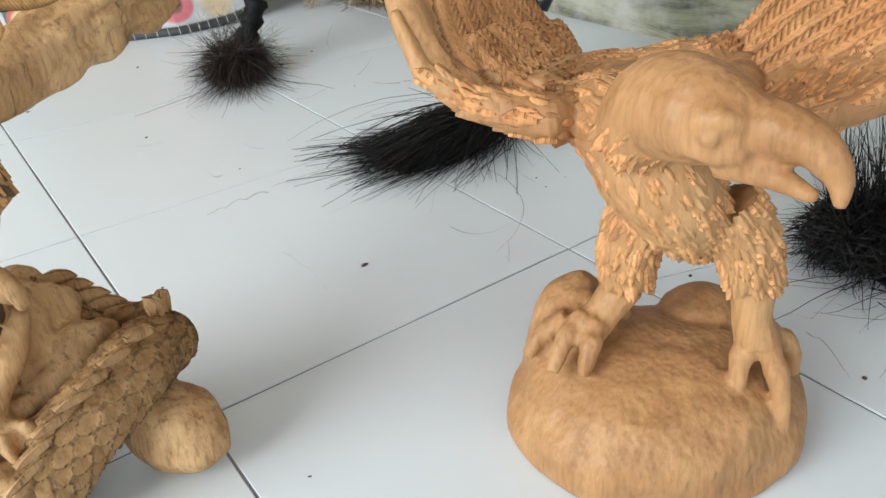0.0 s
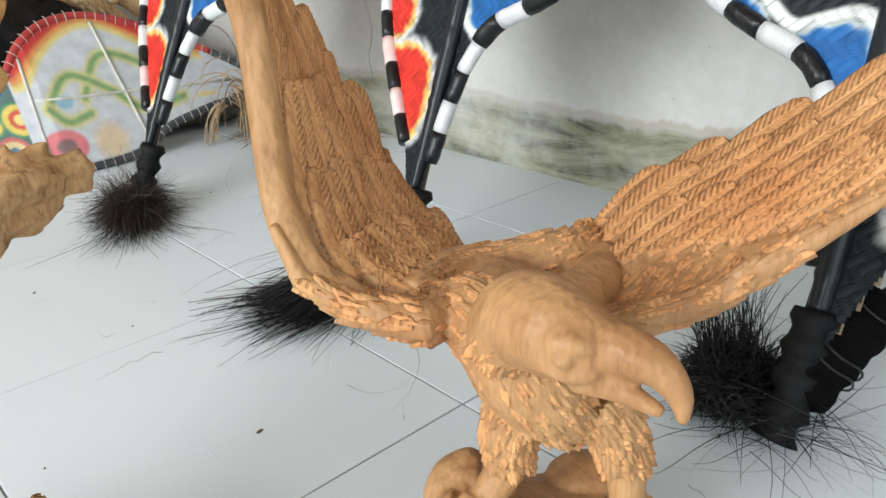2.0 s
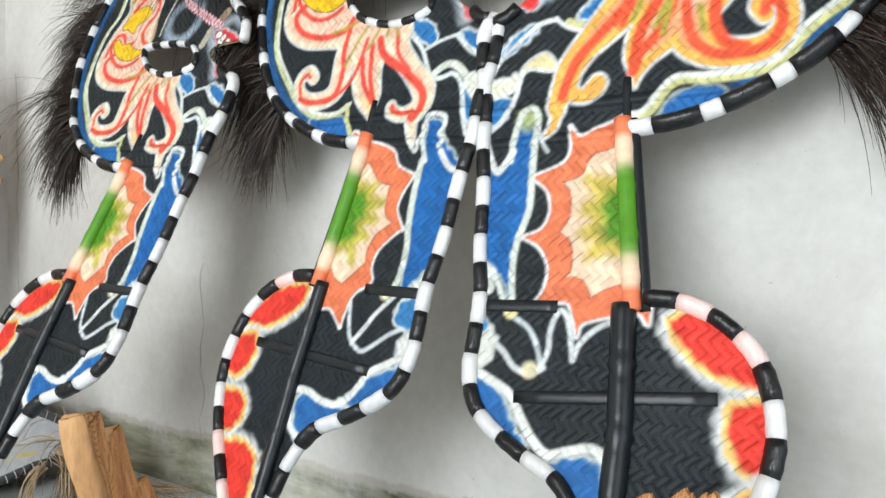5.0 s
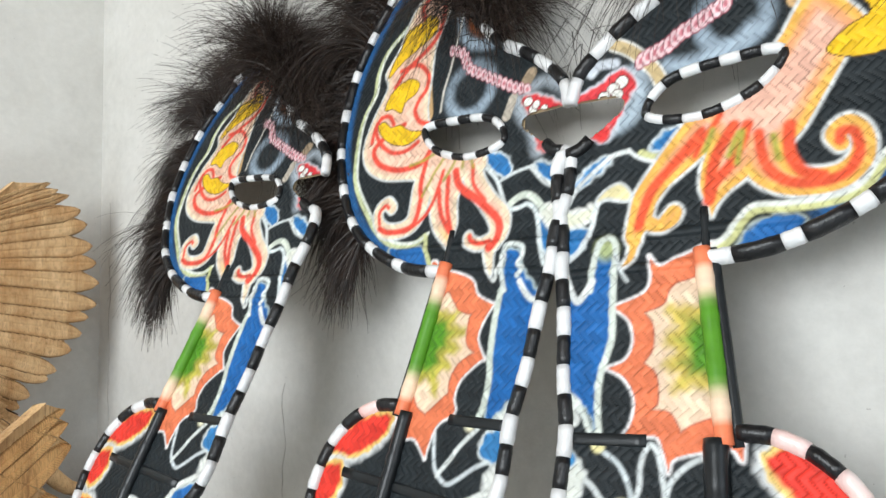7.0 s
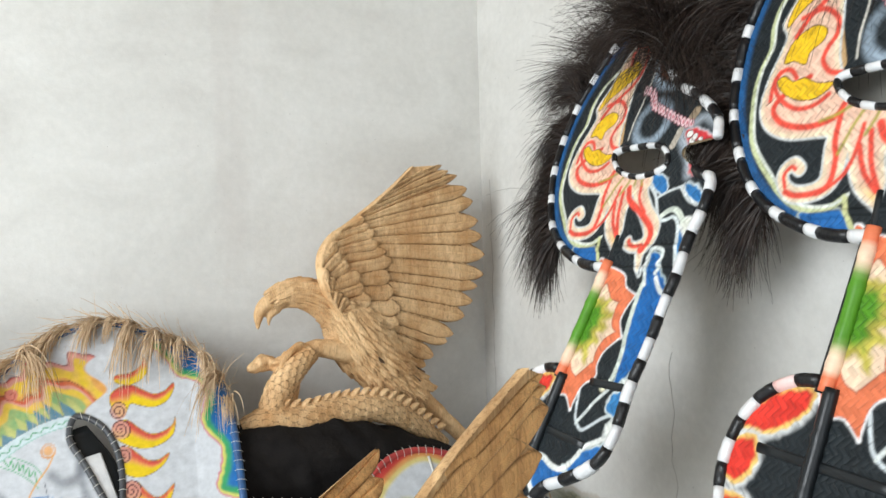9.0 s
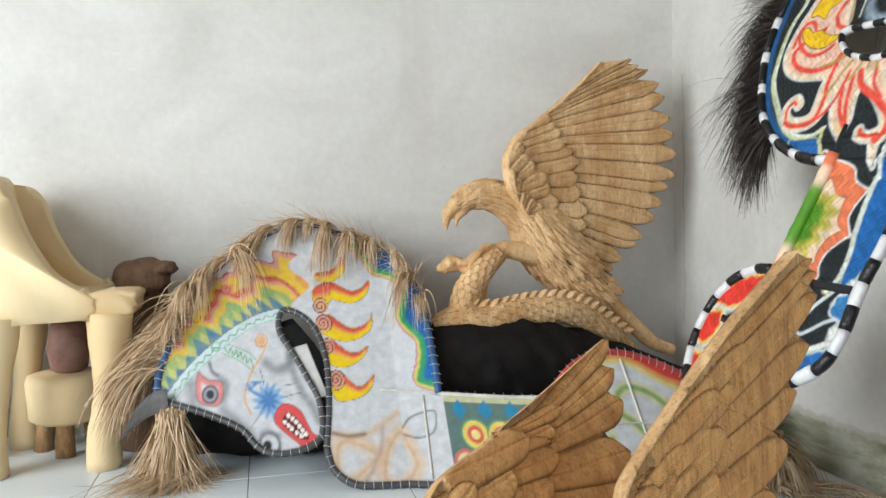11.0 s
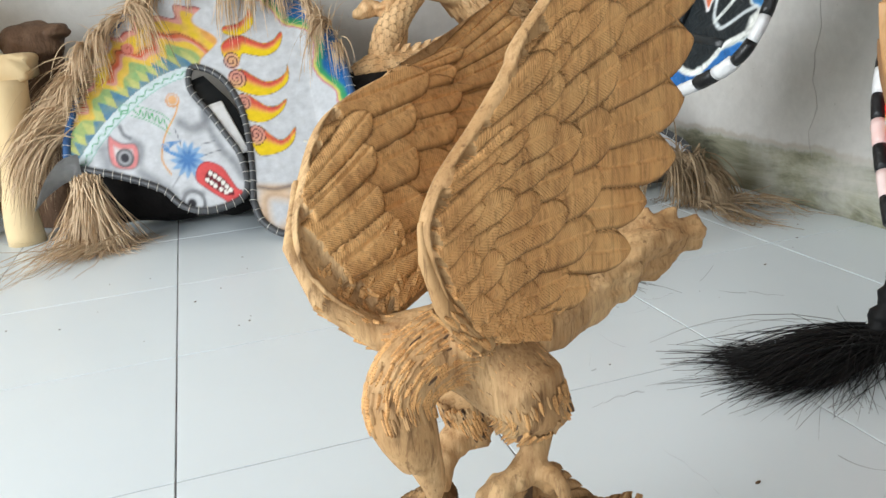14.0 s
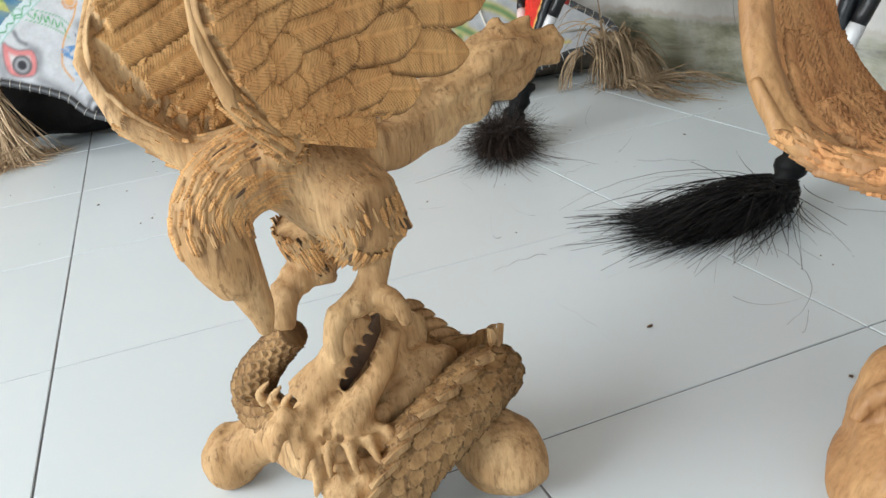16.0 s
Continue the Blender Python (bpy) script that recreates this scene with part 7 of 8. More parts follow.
W_RUMP = [(0.368, 0.208), (0.415, 0.267), (0.486, 0.302), (0.58, 0.305), (0.69, 0.268), (0.83, 0.193), (0.93, 0.122), (0.905, 0.088), (0.78, 0.078)]
W_FOOT = [(0.78, 0.078), (0.66, 0.055), (0.58, 0.018), (0.48, 0.008), (0.27, 0.008), (0.05, 0.008), (-0.07, 0.008), (-0.139, 0.014), (-0.186, 0.046), (-0.199, 0.093)]
white_edge = np.vstack([spline(s, 5)[:-1] for s in (W_HEAD, W_NECK, W_BACK, W_RUMP, W_FOOT)])


def white_lift(p, off):
    p = np.atleast_2d(np.asarray(p, float))
    x, z = p[:, 0], p[:, 1]
    f = fade(x, -0.05, 0.45)
    k = 0.80 * (1 - f) + 0.62 * f
    base = np.where(x < 0, 1.40 - 0.14 * x, 1.40 - 0.42 * x)
    base = np.maximum(base, 1.225)
    n = np.sqrt(1 + k * k)
    return np.column_stack([x, base + k * z - off / n, z + off * k / n])


def paint_white(p):
    c = Paint(p, (0.62, 0.64, 0.665))
    x, y = p[:, 0], p[:, 1]
    mottle = np.array([noise.noise((a * 45, b * 45, 2)) for a, b in p])
    c.over((0.52, 0.54, 0.57), 0.30 + 0.5 * mottle)
    wob = ripple(p) * 0.6
    edge = far(white_edge, p, True)
    # soft cream chest
    for q in ([(-0.175, 0.089), (-0.152, 0.106), (-0.102, 0.093), (-0.07, 0.068), (-0.111, 0.034), (-0.156, 0.014), (-0.177, 0.041)], [(-0.048, 0.08), (-0.008, 0.121), (0.013, 0.089), (0.027, 0.046), (-0.012, 0.008), (-0.061, 0.017)]):
        d = c.patch(q)
        c.over((0.70, 0.47, 0.27), (1 - fade(np.abs(d), 0.0, 0.030)) * 0.75)
        c.over((0.42, 0.24, 0.14), (1 - fade(np.abs(d + 0.004), 0.0, 0.008)) * 0.35)
    c.stroke([(-0.18, 0.123), (-0.133, 0.114), (-0.08, 0.121), (-0.007, 0.161)], 0.004, (0.62, 0.40, 0.20), 0.012)
    c.stroke([(-0.18, 0.122), (-0.142, 0.114), (-0.098, 0.117)], 0.003, (0.16, 0.13, 0.13), 0.006)
    c.stroke([(-0.052, 0.129), (-0.062, 0.084), (-0.094, 0.034), (-0.114, 0.014)], 0.003, (0.42, 0.32, 0.28), 0.010)
    c.stroke([(-0.0, 0.127), (0.024, 0.151), (0.073, 0.167), (0.087, 0.16), (0.076, 0.121), (0.037, 0.106), (0.001, 0.112)], 0.0015, (0.10, 0.11, 0.12), 0.003)
    # the blue, green and rose border of the neck
    d = c.patch([(-0.101, 0.607), (-0.08, 0.581), (-0.052, 0.551), (-0.029, 0.512), (0.018, 0.497), (0.036, 0.477), (0.037, 0.443), (0.023, 0.398), (0.036, 0.364), (0.064, 0.333), (0.061, 0.288), (0.045, 0.234), (0.086, 0.215), (0.144, 0.224), (0.179, 0.409), (0.139, 0.536), (0.037, 0.617)]) + wob
    c.over((0.60, 0.22, 0.26), 1 - fade(d, 0.001, 0.004))
    c.over((0.62, 0.62, 0.14), 1 - fade(d, -0.004, 0.0))
    c.over((0.05, 0.33, 0.13), 1 - fade(d, -0.012, -0.005))
    c.over((0.02, 0.14, 0.40), 1 - fade(d, -0.030, -0.016))
    # flames down the neck, red above and yellow below, curled at the root
    for q, sx, sy, r in (([(-0.194, 0.503), (-0.191, 0.519), (-0.151, 0.525), (-0.124, 0.544), (-0.117, 0.565), (-0.107, 0.547), (-0.111, 0.522), (-0.135, 0.5), (-0.169, 0.494)], 0, 0, 0),
                         ([(-0.208, 0.465), (-0.185, 0.487), (-0.155, 0.494), (-0.123, 0.479), (-0.096, 0.467), (-0.066, 0.473), (-0.042, 0.493), (-0.041, 0.478), (-0.06, 0.449), (-0.096, 0.434), (-0.133, 0.44), (-0.156, 0.445), (-0.174, 0.415), (-0.197, 0.423)], -0.187, 0.428, 24),
                         ([(-0.197, 0.398), (-0.166, 0.405), (-0.14, 0.387), (-0.11, 0.369), (-0.077, 0.372), (-0.051, 0.388), (-0.043, 0.405), (-0.045, 0.382), (-0.055, 0.361), (-0.086, 0.342), (-0.124, 0.335), (-0.16, 0.343), (-0.19, 0.359), (-0.2, 0.372)], -0.183, 0.383, 26),
                         ([(-0.19, 0.337), (-0.165, 0.341), (-0.144, 0.326), (-0.119, 0.308), (-0.091, 0.307), (-0.065, 0.321), (-0.079, 0.297), (-0.109, 0.278), (-0.142, 0.271), (-0.173, 0.28), (-0.19, 0.303)], -0.176, 0.323, 22),
                         ([(-0.177, 0.259), (-0.148, 0.262), (-0.128, 0.242), (-0.104, 0.224), (-0.08, 0.232), (-0.058, 0.251), (-0.068, 0.222), (-0.094, 0.202), (-0.131, 0.193), (-0.161, 0.194), (-0.172, 0.211), (-0.176, 0.235)], -0.161, 0.243, 26)):
        d = c.patch(q)
        up = np.zeros(len(p))
        near = d < 0.03
        ln = spline(q, 4, True)
        for k in np.where(near)[0]:
            col = ln[np.abs(ln[:, 0] - x[k]) < 0.010]
            if len(col) > 1:
                lo, hi = col[:, 1].min(), col[:, 1].max()
                up[k] = (y[k] - lo) / max(hi - lo, 0.004)
        c.shape(d - 0.0012, (0.12, 0.05, 0.03), 0.0015)
        c.shape(d, (0.80, 0.57, 0.02), 0.0012)
        inn = 1 - fade(d, -0.002, 0.0)
        c.over((0.78, 0.34, 0.10), inn * fade(up, 0.35, 0.60))
        c.over((0.66, 0.10, 0.07), inn * fade(up, 0.50, 0.75))
        c.over((0.10, 0.02, 0.03), inn * fade(up, 0.80, 1.02) * 0.9)
        if r:
            a, b = sx, sy
            rr, aa = np.hypot(x - a, y - b), np.arctan2(y - b, x - a)
            c.over((0.66, 0.34, 0.26), (1 - fade(rr, r * 0.0008, r * 0.00095)) * 0.8)
            c.over((0.09, 0.03, 0.04), (1 - fade(np.abs((rr * 105 + aa / 6.283) % 1 - 0.5), 0.08, 0.20)) * (rr < r * 0.00098))
    # forehead: yellow, red and rose tongues above a row of blue teeth
    arc = spline([(-0.625, 0.202), (-0.594, 0.238), (-0.563, 0.276), (-0.522, 0.314), (-0.476, 0.35), (-0.419, 0.387), (-0.362, 0.412), (-0.307, 0.425)], 8)
    d = far(arc, p)
    above = y > np.interp(x, arc[:, 0], arc[:, 1])
    end = -0.245 + 0.028 * np.sin(y * 55)
    zone = above * (x > -0.66) * (1 - fade(x, end - 0.006, end + 0.006)) * (d < 0.2) * (0.80 + 0.25 * mottle)
    along = x * 0.8 + y * 0.75
    wave = 0.016 * np.sin(along * 52) + 0.007 * np.sin(along * 121 + 1)
    dd = d + wave
    for lim, col in ((0.150, (0.60, 0.10, 0.07)), (0.144, (0.74, 0.36, 0.30)), (0.132, (0.80, 0.57, 0.03)), (0.098, (0.70, 0.30, 0.10)), (0.088, (0.62, 0.09, 0.06)), (0.076, (0.74, 0.40, 0.34)), (0.066, (0.80, 0.58, 0.05)), (0.046, (0.20, 0.42, 0.20))):
        c.over(col, (1 - fade(dd, lim - 0.004, lim + 0.003)) * zone)
    c.over((0.10, 0.04, 0.03), (1 - fade(np.abs(dd - 0.089), 0.0006, 0.0025)) * zone * 0.9)
    c.over((0.10, 0.04, 0.03), (1 - fade(np.abs(dd - 0.148), 0.0006, 0.0022)) * zone * 0.8)
    tooth = np.abs((along * 27 + 0.35 * np.sin(along * 19)) % 1 - 0.5) * 2
    c.over((0.56, 0.56, 0.20), (1 - fade(d - 0.046 * tooth, -0.006, 0.006)) * zone)
    c.over((0.07, 0.20, 0.36), (1 - fade(d - 0.042 * (1 - tooth) * (0.8 + 0.4 * np.sin(along * 33)), -0.003, 0.004)) * zone)
    for sx, sy, r, col in ((-0.531, 0.409, 0.020, (0.80, 0.58, 0.05)), (-0.566, 0.403, 0.024, (0.70, 0.26, 0.26)), (-0.45, 0.481, 0.018, (0.70, 0.24, 0.18)), (-0.508, 0.496, 0.022, (0.60, 0.50, 0.50))):
        a, b = sx, sy
        rr, aa = np.hypot(x - a, y - b), np.arctan2(y - b, x - a)
        c.over(col, 1 - fade(rr, r * 0.8, r))
        c.over((0.45, 0.10, 0.08), (1 - fade(np.abs((rr * 60 + aa / 6.283) % 1 - 0.5), 0.04, 0.12)) * (rr < r))
    # bridle with green scrolls
    inner = (1 - fade(np.abs(d - 0.013), 0.011, 0.013)) * ~above
    c.over((0.60, 0.70, 0.72), inner)
    c.over((0.34, 0.56, 0.50), (1 - fade(np.abs(d - 0.025), 0.0006, 0.0018)) * ~above * (x < -0.28))
    rope = resample(arc, count=30)
    rope = rope + np.column_stack([np.where(np.arange(30) % 2, 0.016, 0.009) * 0.6, -np.where(np.arange(30) % 2, 0.016, 0.009)])
    c.stroke(rope, 0.0012, (0.07, 0.34, 0.14), 0.0014)
    for q in ([(-0.464, 0.317), (-0.428, 0.303), (-0.393, 0.281), (-0.374, 0.264)], [(-0.447, 0.338), (-0.412, 0.326), (-0.383, 0.31), (-0.366, 0.289)]):
        c.stroke(q, 0.0010, (0.12, 0.42, 0.20), 0.0014)
    c.stroke([(-0.457, 0.331), (-0.445, 0.317), (-0.439, 0.329), (-0.432, 0.31), (-0.424, 0.323), (-0.42, 0.305), (-0.412, 0.318), (-0.408, 0.298), (-0.4, 0.311), (-0.396, 0.291), (-0.386, 0.302), (-0.38, 0.278)], 0.0014, (0.08, 0.38, 0.14), 0.0014)
    c.ring([(-0.48, 0.334)][0], 0.011, 0.002, (0.20, 0.45, 0.28), 0.9)
    c.dab([(-0.356, 0.345)][0], 0.013, (0.74, 0.42, 0.20))
    c.ring([(-0.356, 0.345)][0], 0.016, 0.002, (0.70, 0.32, 0.10), 0.9)
    c.stroke([(-0.344, 0.334), (-0.355, 0.309), (-0.381, 0.273), (-0.396, 0.243), (-0.403, 0.205), (-0.387, 0.172)], 0.0018, (0.74, 0.36, 0.10), 0.0018)
    for q in ([(-0.362, 0.276), (-0.355, 0.251), (-0.352, 0.235)], [(-0.306, 0.205), (-0.279, 0.212), (-0.256, 0.215)], [(-0.303, 0.233), (-0.267, 0.238)], [(-0.361, 0.172), (-0.389, 0.143)]):
        c.stroke(q, 0.0009, (0.12, 0.13, 0.15), 0.0014)
    # head: greys, eye, blue tuft, mouth, nostril
    for q, w, k in (([(-0.542, 0.242), (-0.536, 0.191), (-0.56, 0.18)], 0.020, 0.55), ([(-0.496, 0.294), (-0.489, 0.274), (-0.475, 0.264)], 0.006, 0.85), ([(-0.466, 0.256), (-0.452, 0.239), (-0.46, 0.207)], 0.012, 0.6), ([(-0.344, 0.288), (-0.32, 0.273), (-0.288, 0.28), (-0.277, 0.306)], 0.016, 0.65), ([(-0.281, 0.375), (-0.278, 0.331), (-0.278, 0.289)], 0.014, 0.55), ([(-0.46, 0.184), (-0.423, 0.159), (-0.39, 0.128), (-0.367, 0.097)], 0.014, 0.6), ([(-0.274, 0.264), (-0.252, 0.215), (-0.229, 0.183), (-0.215, 0.151)], 0.012, 0.6), ([(-0.364, 0.127), (-0.347, 0.133), (-0.318, 0.121)], 0.008, 0.5), ([(-0.594, 0.213), (-0.569, 0.188), (-0.508, 0.181)], 0.012, 0.5)):
        ln = spline(q, 5)
        c.over((0.15, 0.16, 0.18), (1 - fade(far(ln, p), 0.0, w * 1.5)) * k)
    e = c.patch([(-0.525, 0.271), (-0.515, 0.264), (-0.495, 0.252), (-0.466, 0.248), (-0.46, 0.225), (-0.471, 0.197), (-0.503, 0.197), (-0.523, 0.208), (-0.529, 0.234)])
    c.shape(e - 0.0025, (0.16, 0.15, 0.16), 0.004)
    c.shape(e, (0.72, 0.26, 0.26), 0.003)
    c.shape(e + 0.012, (0.66, 0.62, 0.62), 0.005)
    a, b = (-0.493, 0.22)
    rr = np.hypot(x - a, y - b)
    c.over((0.13, 0.13, 0.14), 1 - fade(rr, 0.020, 0.024))
    c.over((0.40, 0.41, 0.43), 1 - fade(rr, 0.012, 0.020))
    c.over((0.05, 0.05, 0.06), 1 - fade(rr, 0.008, 0.013))
    a, b = (-0.341, 0.201)
    rr, aa = np.hypot(x - a, y - b), np.arctan2(y - b, x - a)
    c.over((0.20, 0.38, 0.62), (1 - fade(rr + 0.007 * np.sin(aa * 13 + rr * 60), 0.030, 0.042)) * 0.9)
    c.over((0.06, 0.18, 0.44), (1 - fade(rr + 0.005 * np.sin(aa * 9), 0.012, 0.030)) * 0.85)
    for k in range(7):
        c.stroke([(a - 0.02, b + 0.01), (a - 0.035 - 0.004 * k, b + 0.015 + 0.004 * k), (a - 0.055 + 0.008 * k, b + 0.028 + 0.003 * k)], 0.0012, (0.10, 0.26, 0.52), 0.0014)
    d = c.patch([(-0.328, 0.154), (-0.318, 0.182), (-0.294, 0.191), (-0.263, 0.177), (-0.248, 0.152), (-0.234, 0.125), (-0.222, 0.115), (-0.246, 0.09), (-0.272, 0.106), (-0.304, 0.13)])
    c.shape(d - 0.0015, (0.22, 0.03, 0.04), 0.0015)
    c.shape(d, (0.70, 0.10, 0.10), 0.002)
    c.shape(c.patch([(-0.309, 0.153), (-0.293, 0.171), (-0.267, 0.155), (-0.246, 0.125), (-0.244, 0.11), (-0.271, 0.117), (-0.299, 0.138)]), (0.16, 0.02, 0.03), 0.0015)
    c.teeth([(-0.292, 0.165), (-0.282, 0.158), (-0.273, 0.15), (-0.265, 0.141), (-0.257, 0.131), (-0.25, 0.122)], 0.0062)
    c.teeth([(-0.302, 0.151), (-0.293, 0.143), (-0.284, 0.135), (-0.273, 0.127), (-0.262, 0.119)], 0.0058)
    c.ring([(-0.343, 0.103)][0], 0.026, 0.005, (0.07, 0.07, 0.08), 0.95)
    c.dab([(-0.348, 0.102)][0], 0.012, (0.03, 0.03, 0.035))
    # saddle cloth: gold medallions and blue leaves
    zone = (x > 0.11) & (x < 0.365) & (y < 0.205)
    c.over((0.50, 0.50, 0.30), zone * (y > 0.188))
    c.over((0.06, 0.13, 0.11), zone * (y <= 0.188) * 0.9)
    for k in range(4):
        ax = 0.145 + 0.062 * k
        leafd = np.abs(x - ax) * 1.3 + np.abs(y - 0.172) - 0.024
        c.shape(np.where(zone, leafd, 9), (0.03, 0.22, 0.38), 0.003)
        rr = np.hypot(x - ax - 0.03, y - 0.118)
        for r, col in ((0.036, (0.10, 0.30, 0.16)), (0.031, (0.72, 0.56, 0.14)), (0.020, (0.62, 0.12, 0.08)), (0.011, (0.78, 0.66, 0.25))):
            c.over(col, (1 - fade(rr, r - 0.002, r + 0.001)) * zone)
        rr = np.hypot(x - ax, y - 0.055)
        for r, col in ((0.032, (0.55, 0.16, 0.14)), (0.024, (0.70, 0.55, 0.30)), (0.012, (0.10, 0.20, 0.30))):
            c.over(col, (1 - fade(rr, r - 0.002, r + 0.001)) * zone)
    # rump: rainbow edge, green scrolls and a rosy mouth
    rim = far(spline(W_RUMP, 6), p)
    r_zone = (x > 0.37)
    for lim, col in ((0.040, (0.70, 0.58, 0.22)), (0.028, (0.68, 0.30, 0.10)), (0.017, (0.56, 0.06, 0.05))):
        c.over(col, (1 - fade(rim + 0.010 * np.sin(x * 25), lim - 0.008, lim + 0.004)) * r_zone * (y > 0.10) * (x < 0.80))
    for ln in ([(0.50, 0.14), (0.56, 0.22), (0.64, 0.20), (0.70, 0.13), (0.66, 0.09)], [(0.42, 0.13), (0.48, 0.19), (0.56, 0.15), (0.62, 0.10), (0.72, 0.11)], [(0.42, 0.13), (0.45, 0.10), (0.50, 0.11)]):
        c.line(ln, 0.013, (0.62, 0.58, 0.26), 0.008)
        c.line(ln, 0.006, (0.22, 0.36, 0.16), 0.005)
    c.shape(np.hypot((x - 0.455), (y - 0.14) * 1.3) - 0.018, (0.30, 0.48, 0.58), 0.004)
    rr = np.hypot((x - 0.425) * 0.75, y - 0.055)
    c.over((0.70, 0.22, 0.24), (1 - fade(rr, 0.030, 0.036)) * r_zone)
    c.over((0.25, 0.16, 0.16), (1 - fade(rr, 0.012, 0.018)) * r_zone)
    c.over((0.70, 0.52, 0.30), (1 - fade(np.hypot(x - 0.52, y - 0.05), 0.02, 0.05)) * 0.8)
    c.over((0.045, 0.048, 0.052), (1 - fade(edge, 0.005, 0.011)) * ((x < -0.15) | (y < 0.05)) * (y < 0.45))
    return c.c


white_pts, white_quads = grid_in(white_edge, [], 0.0034)
white = holder("hobby_horse", pose(0, 0, 0), "white painted hide hobby horse with raffia mane lying on its side", "hobby horse")
panel("panel", white_pts, white_quads, paint_white(white_pts), 0.5 + 0.5 * np.array([noise.noise((a * 120, b * 120, 1)) for a, b in white_pts]), white_lift, HIDE_PAINT, white, "stretched pale hide painted with flames and a horse's face")
for line, m, r in ((W_HEAD, RIM_GREY, 0.008), (W_NECK, RIM_BLUE, 0.010), (W_BACK, THREAD, 0.006), (W_RUMP[:6], RIM_RED, 0.009), (W_RUMP[5:], RIM_GREY, 0.010), (W_FOOT, RIM_GREY, 0.009)):
    bm = bmesh.new()
    ln = resample(spline(line, 6), step=0.012)
    tube(bm, white_lift(ln, 0.0), [r] * len(ln), 10, rough=0.06)
    part("rim", bm, m, white)
    bm = bmesh.new()
    knots = resample(spline(line, 6), step=0.022)
    for a, b in zip(knots[:-1], knots[1:]):
        d = (b - a) / np.linalg.norm(b - a)
        n = np.array([-d[1], d[0]])
        q = white_lift([a - n * r * 1.25, a - n * r * 0.9, a, a + n * r * 0.9, a + n * r * 1.25], np.array([0.003, r * 0.9, r * 1.12, r * 0.9, 0.003]))
        tube(bm, q, [0.0008] * 5, 5)
    part("lacing", bm, THREAD, white, "pale cord lacing round the rim")["kind"] = "stuff"
for a, b in (((0.055, 0.02), (0.062, 0.20)), ((-0.045, 0.215), (0.10, 0.205)), ((0.385, 0.02), (0.40, 0.235)), ((0.60, 0.05), (0.575, 0.29)), ((0.40, 0.150), (0.85, 0.125))):
    bm = bmesh.new()
    ln = resample(np.array([a, b]), count=8)
    tube(bm, white_lift(ln, 0.003), [0.0035] * 8, 8)
    part("rib", bm, THREAD, white)
# dark board and pale bar in the gap between head and breast
bm = bmesh.new()
tube(bm, white_lift(resample(np.array([(-0.285, 0.40), (-0.245, 0.31), (-0.205, 0.20), (-0.20, 0.13)]), count=12), -0.012), smooth_radii(0.020, 0.050, 0.045, 0.02), 12, flat=0.08, up=(0, -1, 0.8))
part("backing", bm, BLACK_BAMBOO, white, "black backing board")
bm = bmesh.new()
tube(bm, white_lift(resample(np.array([(-0.252, 0.330), (-0.222, 0.25), (-0.205, 0.205)]), count=8), -0.004), [0.022] * 8, 12, flat=0.10, up=(0, -1, 0.8))
part("strap", bm, WHITE_BAND, white, "white strap across the gap")
# raffia mane over the crest, in locks
bm = bmesh.new()
crest = resample(spline(W_NECK[2:12], 6), count=80)
for lock in range(22):
    f = (lock + rng.random() * 0.9) / 22
    base = crest[min(79, int(f * 79))]
    lean = rng.gauss(-0.55 + 0.6 * f, 0.40)
    size = rng.uniform(0.08, 0.17) if rng.random() < 0.7 else rng.uniform(0.18, 0.27)
    rise = rng.uniform(0.1, 0.7)
    bend = rng.uniform(2.6, 4.4)
    for _ in range(50):
        q = base + np.array([rng.gauss(0, 0.007), rng.gauss(0.006, 0.006)])
        root = white_lift([q], rng.uniform(0.004, 0.016))[0]
        strands(bm, [root], [(lean + rng.gauss(0, 0.12), -0.75 + rng.gauss(0, 0.12), rise + rng.gauss(0, 0.15))], [size * rng.uniform(0.55, 1.25)], 0.0018, bend, None, 0.28, 9)
# fibres lying along the crest
for _ in range(900):
    i = rng.randrange(2, 78)
    way = white_lift([crest[i - 2]], 0.0)[0] - white_lift([crest[i + 1]], 0.0)[0]
    root = white_lift([crest[i] + np.array([rng.gauss(0, 0.006), rng.gauss(0.008, 0.007)])], rng.uniform(-0.012, 0.014))[0]
    way = Vector(way).normalized() + Vector((rng.gauss(0, 0.25), rng.gauss(-0.1, 0.2), rng.gauss(0.05, 0.25)))
    strands(bm, [root], [way], [rng.uniform(0.05, 0.13)], 0.0015, 0.7, None, 0.5, 6)
# long locks down the nape
for lock in range(13):
    f = lock / 12
    at = (-0.615 + 0.10 * f, 0.30 + 0.17 * f)
    size = rng.uniform(0.18, 0.30)
    for _ in range(80):
        root = white_lift([(at[0] + rng.gauss(0, 0.008), at[1] + rng.gauss(0, 0.008))], rng.uniform(-0.02, 0.004))[0]
        strands(bm, [root], [(-0.75 + rng.gauss(0, 0.15), -0.10 + rng.gauss(0, 0.15), 0.15 + rng.gauss(0, 0.15))], [size * rng.uniform(0.7, 1.1)], 0.0020, 2.2, 0.002, 0.2, 8)
for _ in range(70):
    q = crest[rng.randrange(0, 80)]
    root = white_lift([q + np.array([0, 0.008])], rng.uniform(-0.01, 0.01))[0]
    strands(bm, [root], [(rng.gauss(-0.5, 0.6), rng.gauss(-0.2, 0.4), rng.gauss(0.3, 0.35))], [rng.uniform(0.04, 0.10)], 0.0012, 0.9, None, 0.5, 5)
part("mane", bm, RAFFIA, white, "locks of tan raffia hanging over the crest")
bm = bmesh.new()
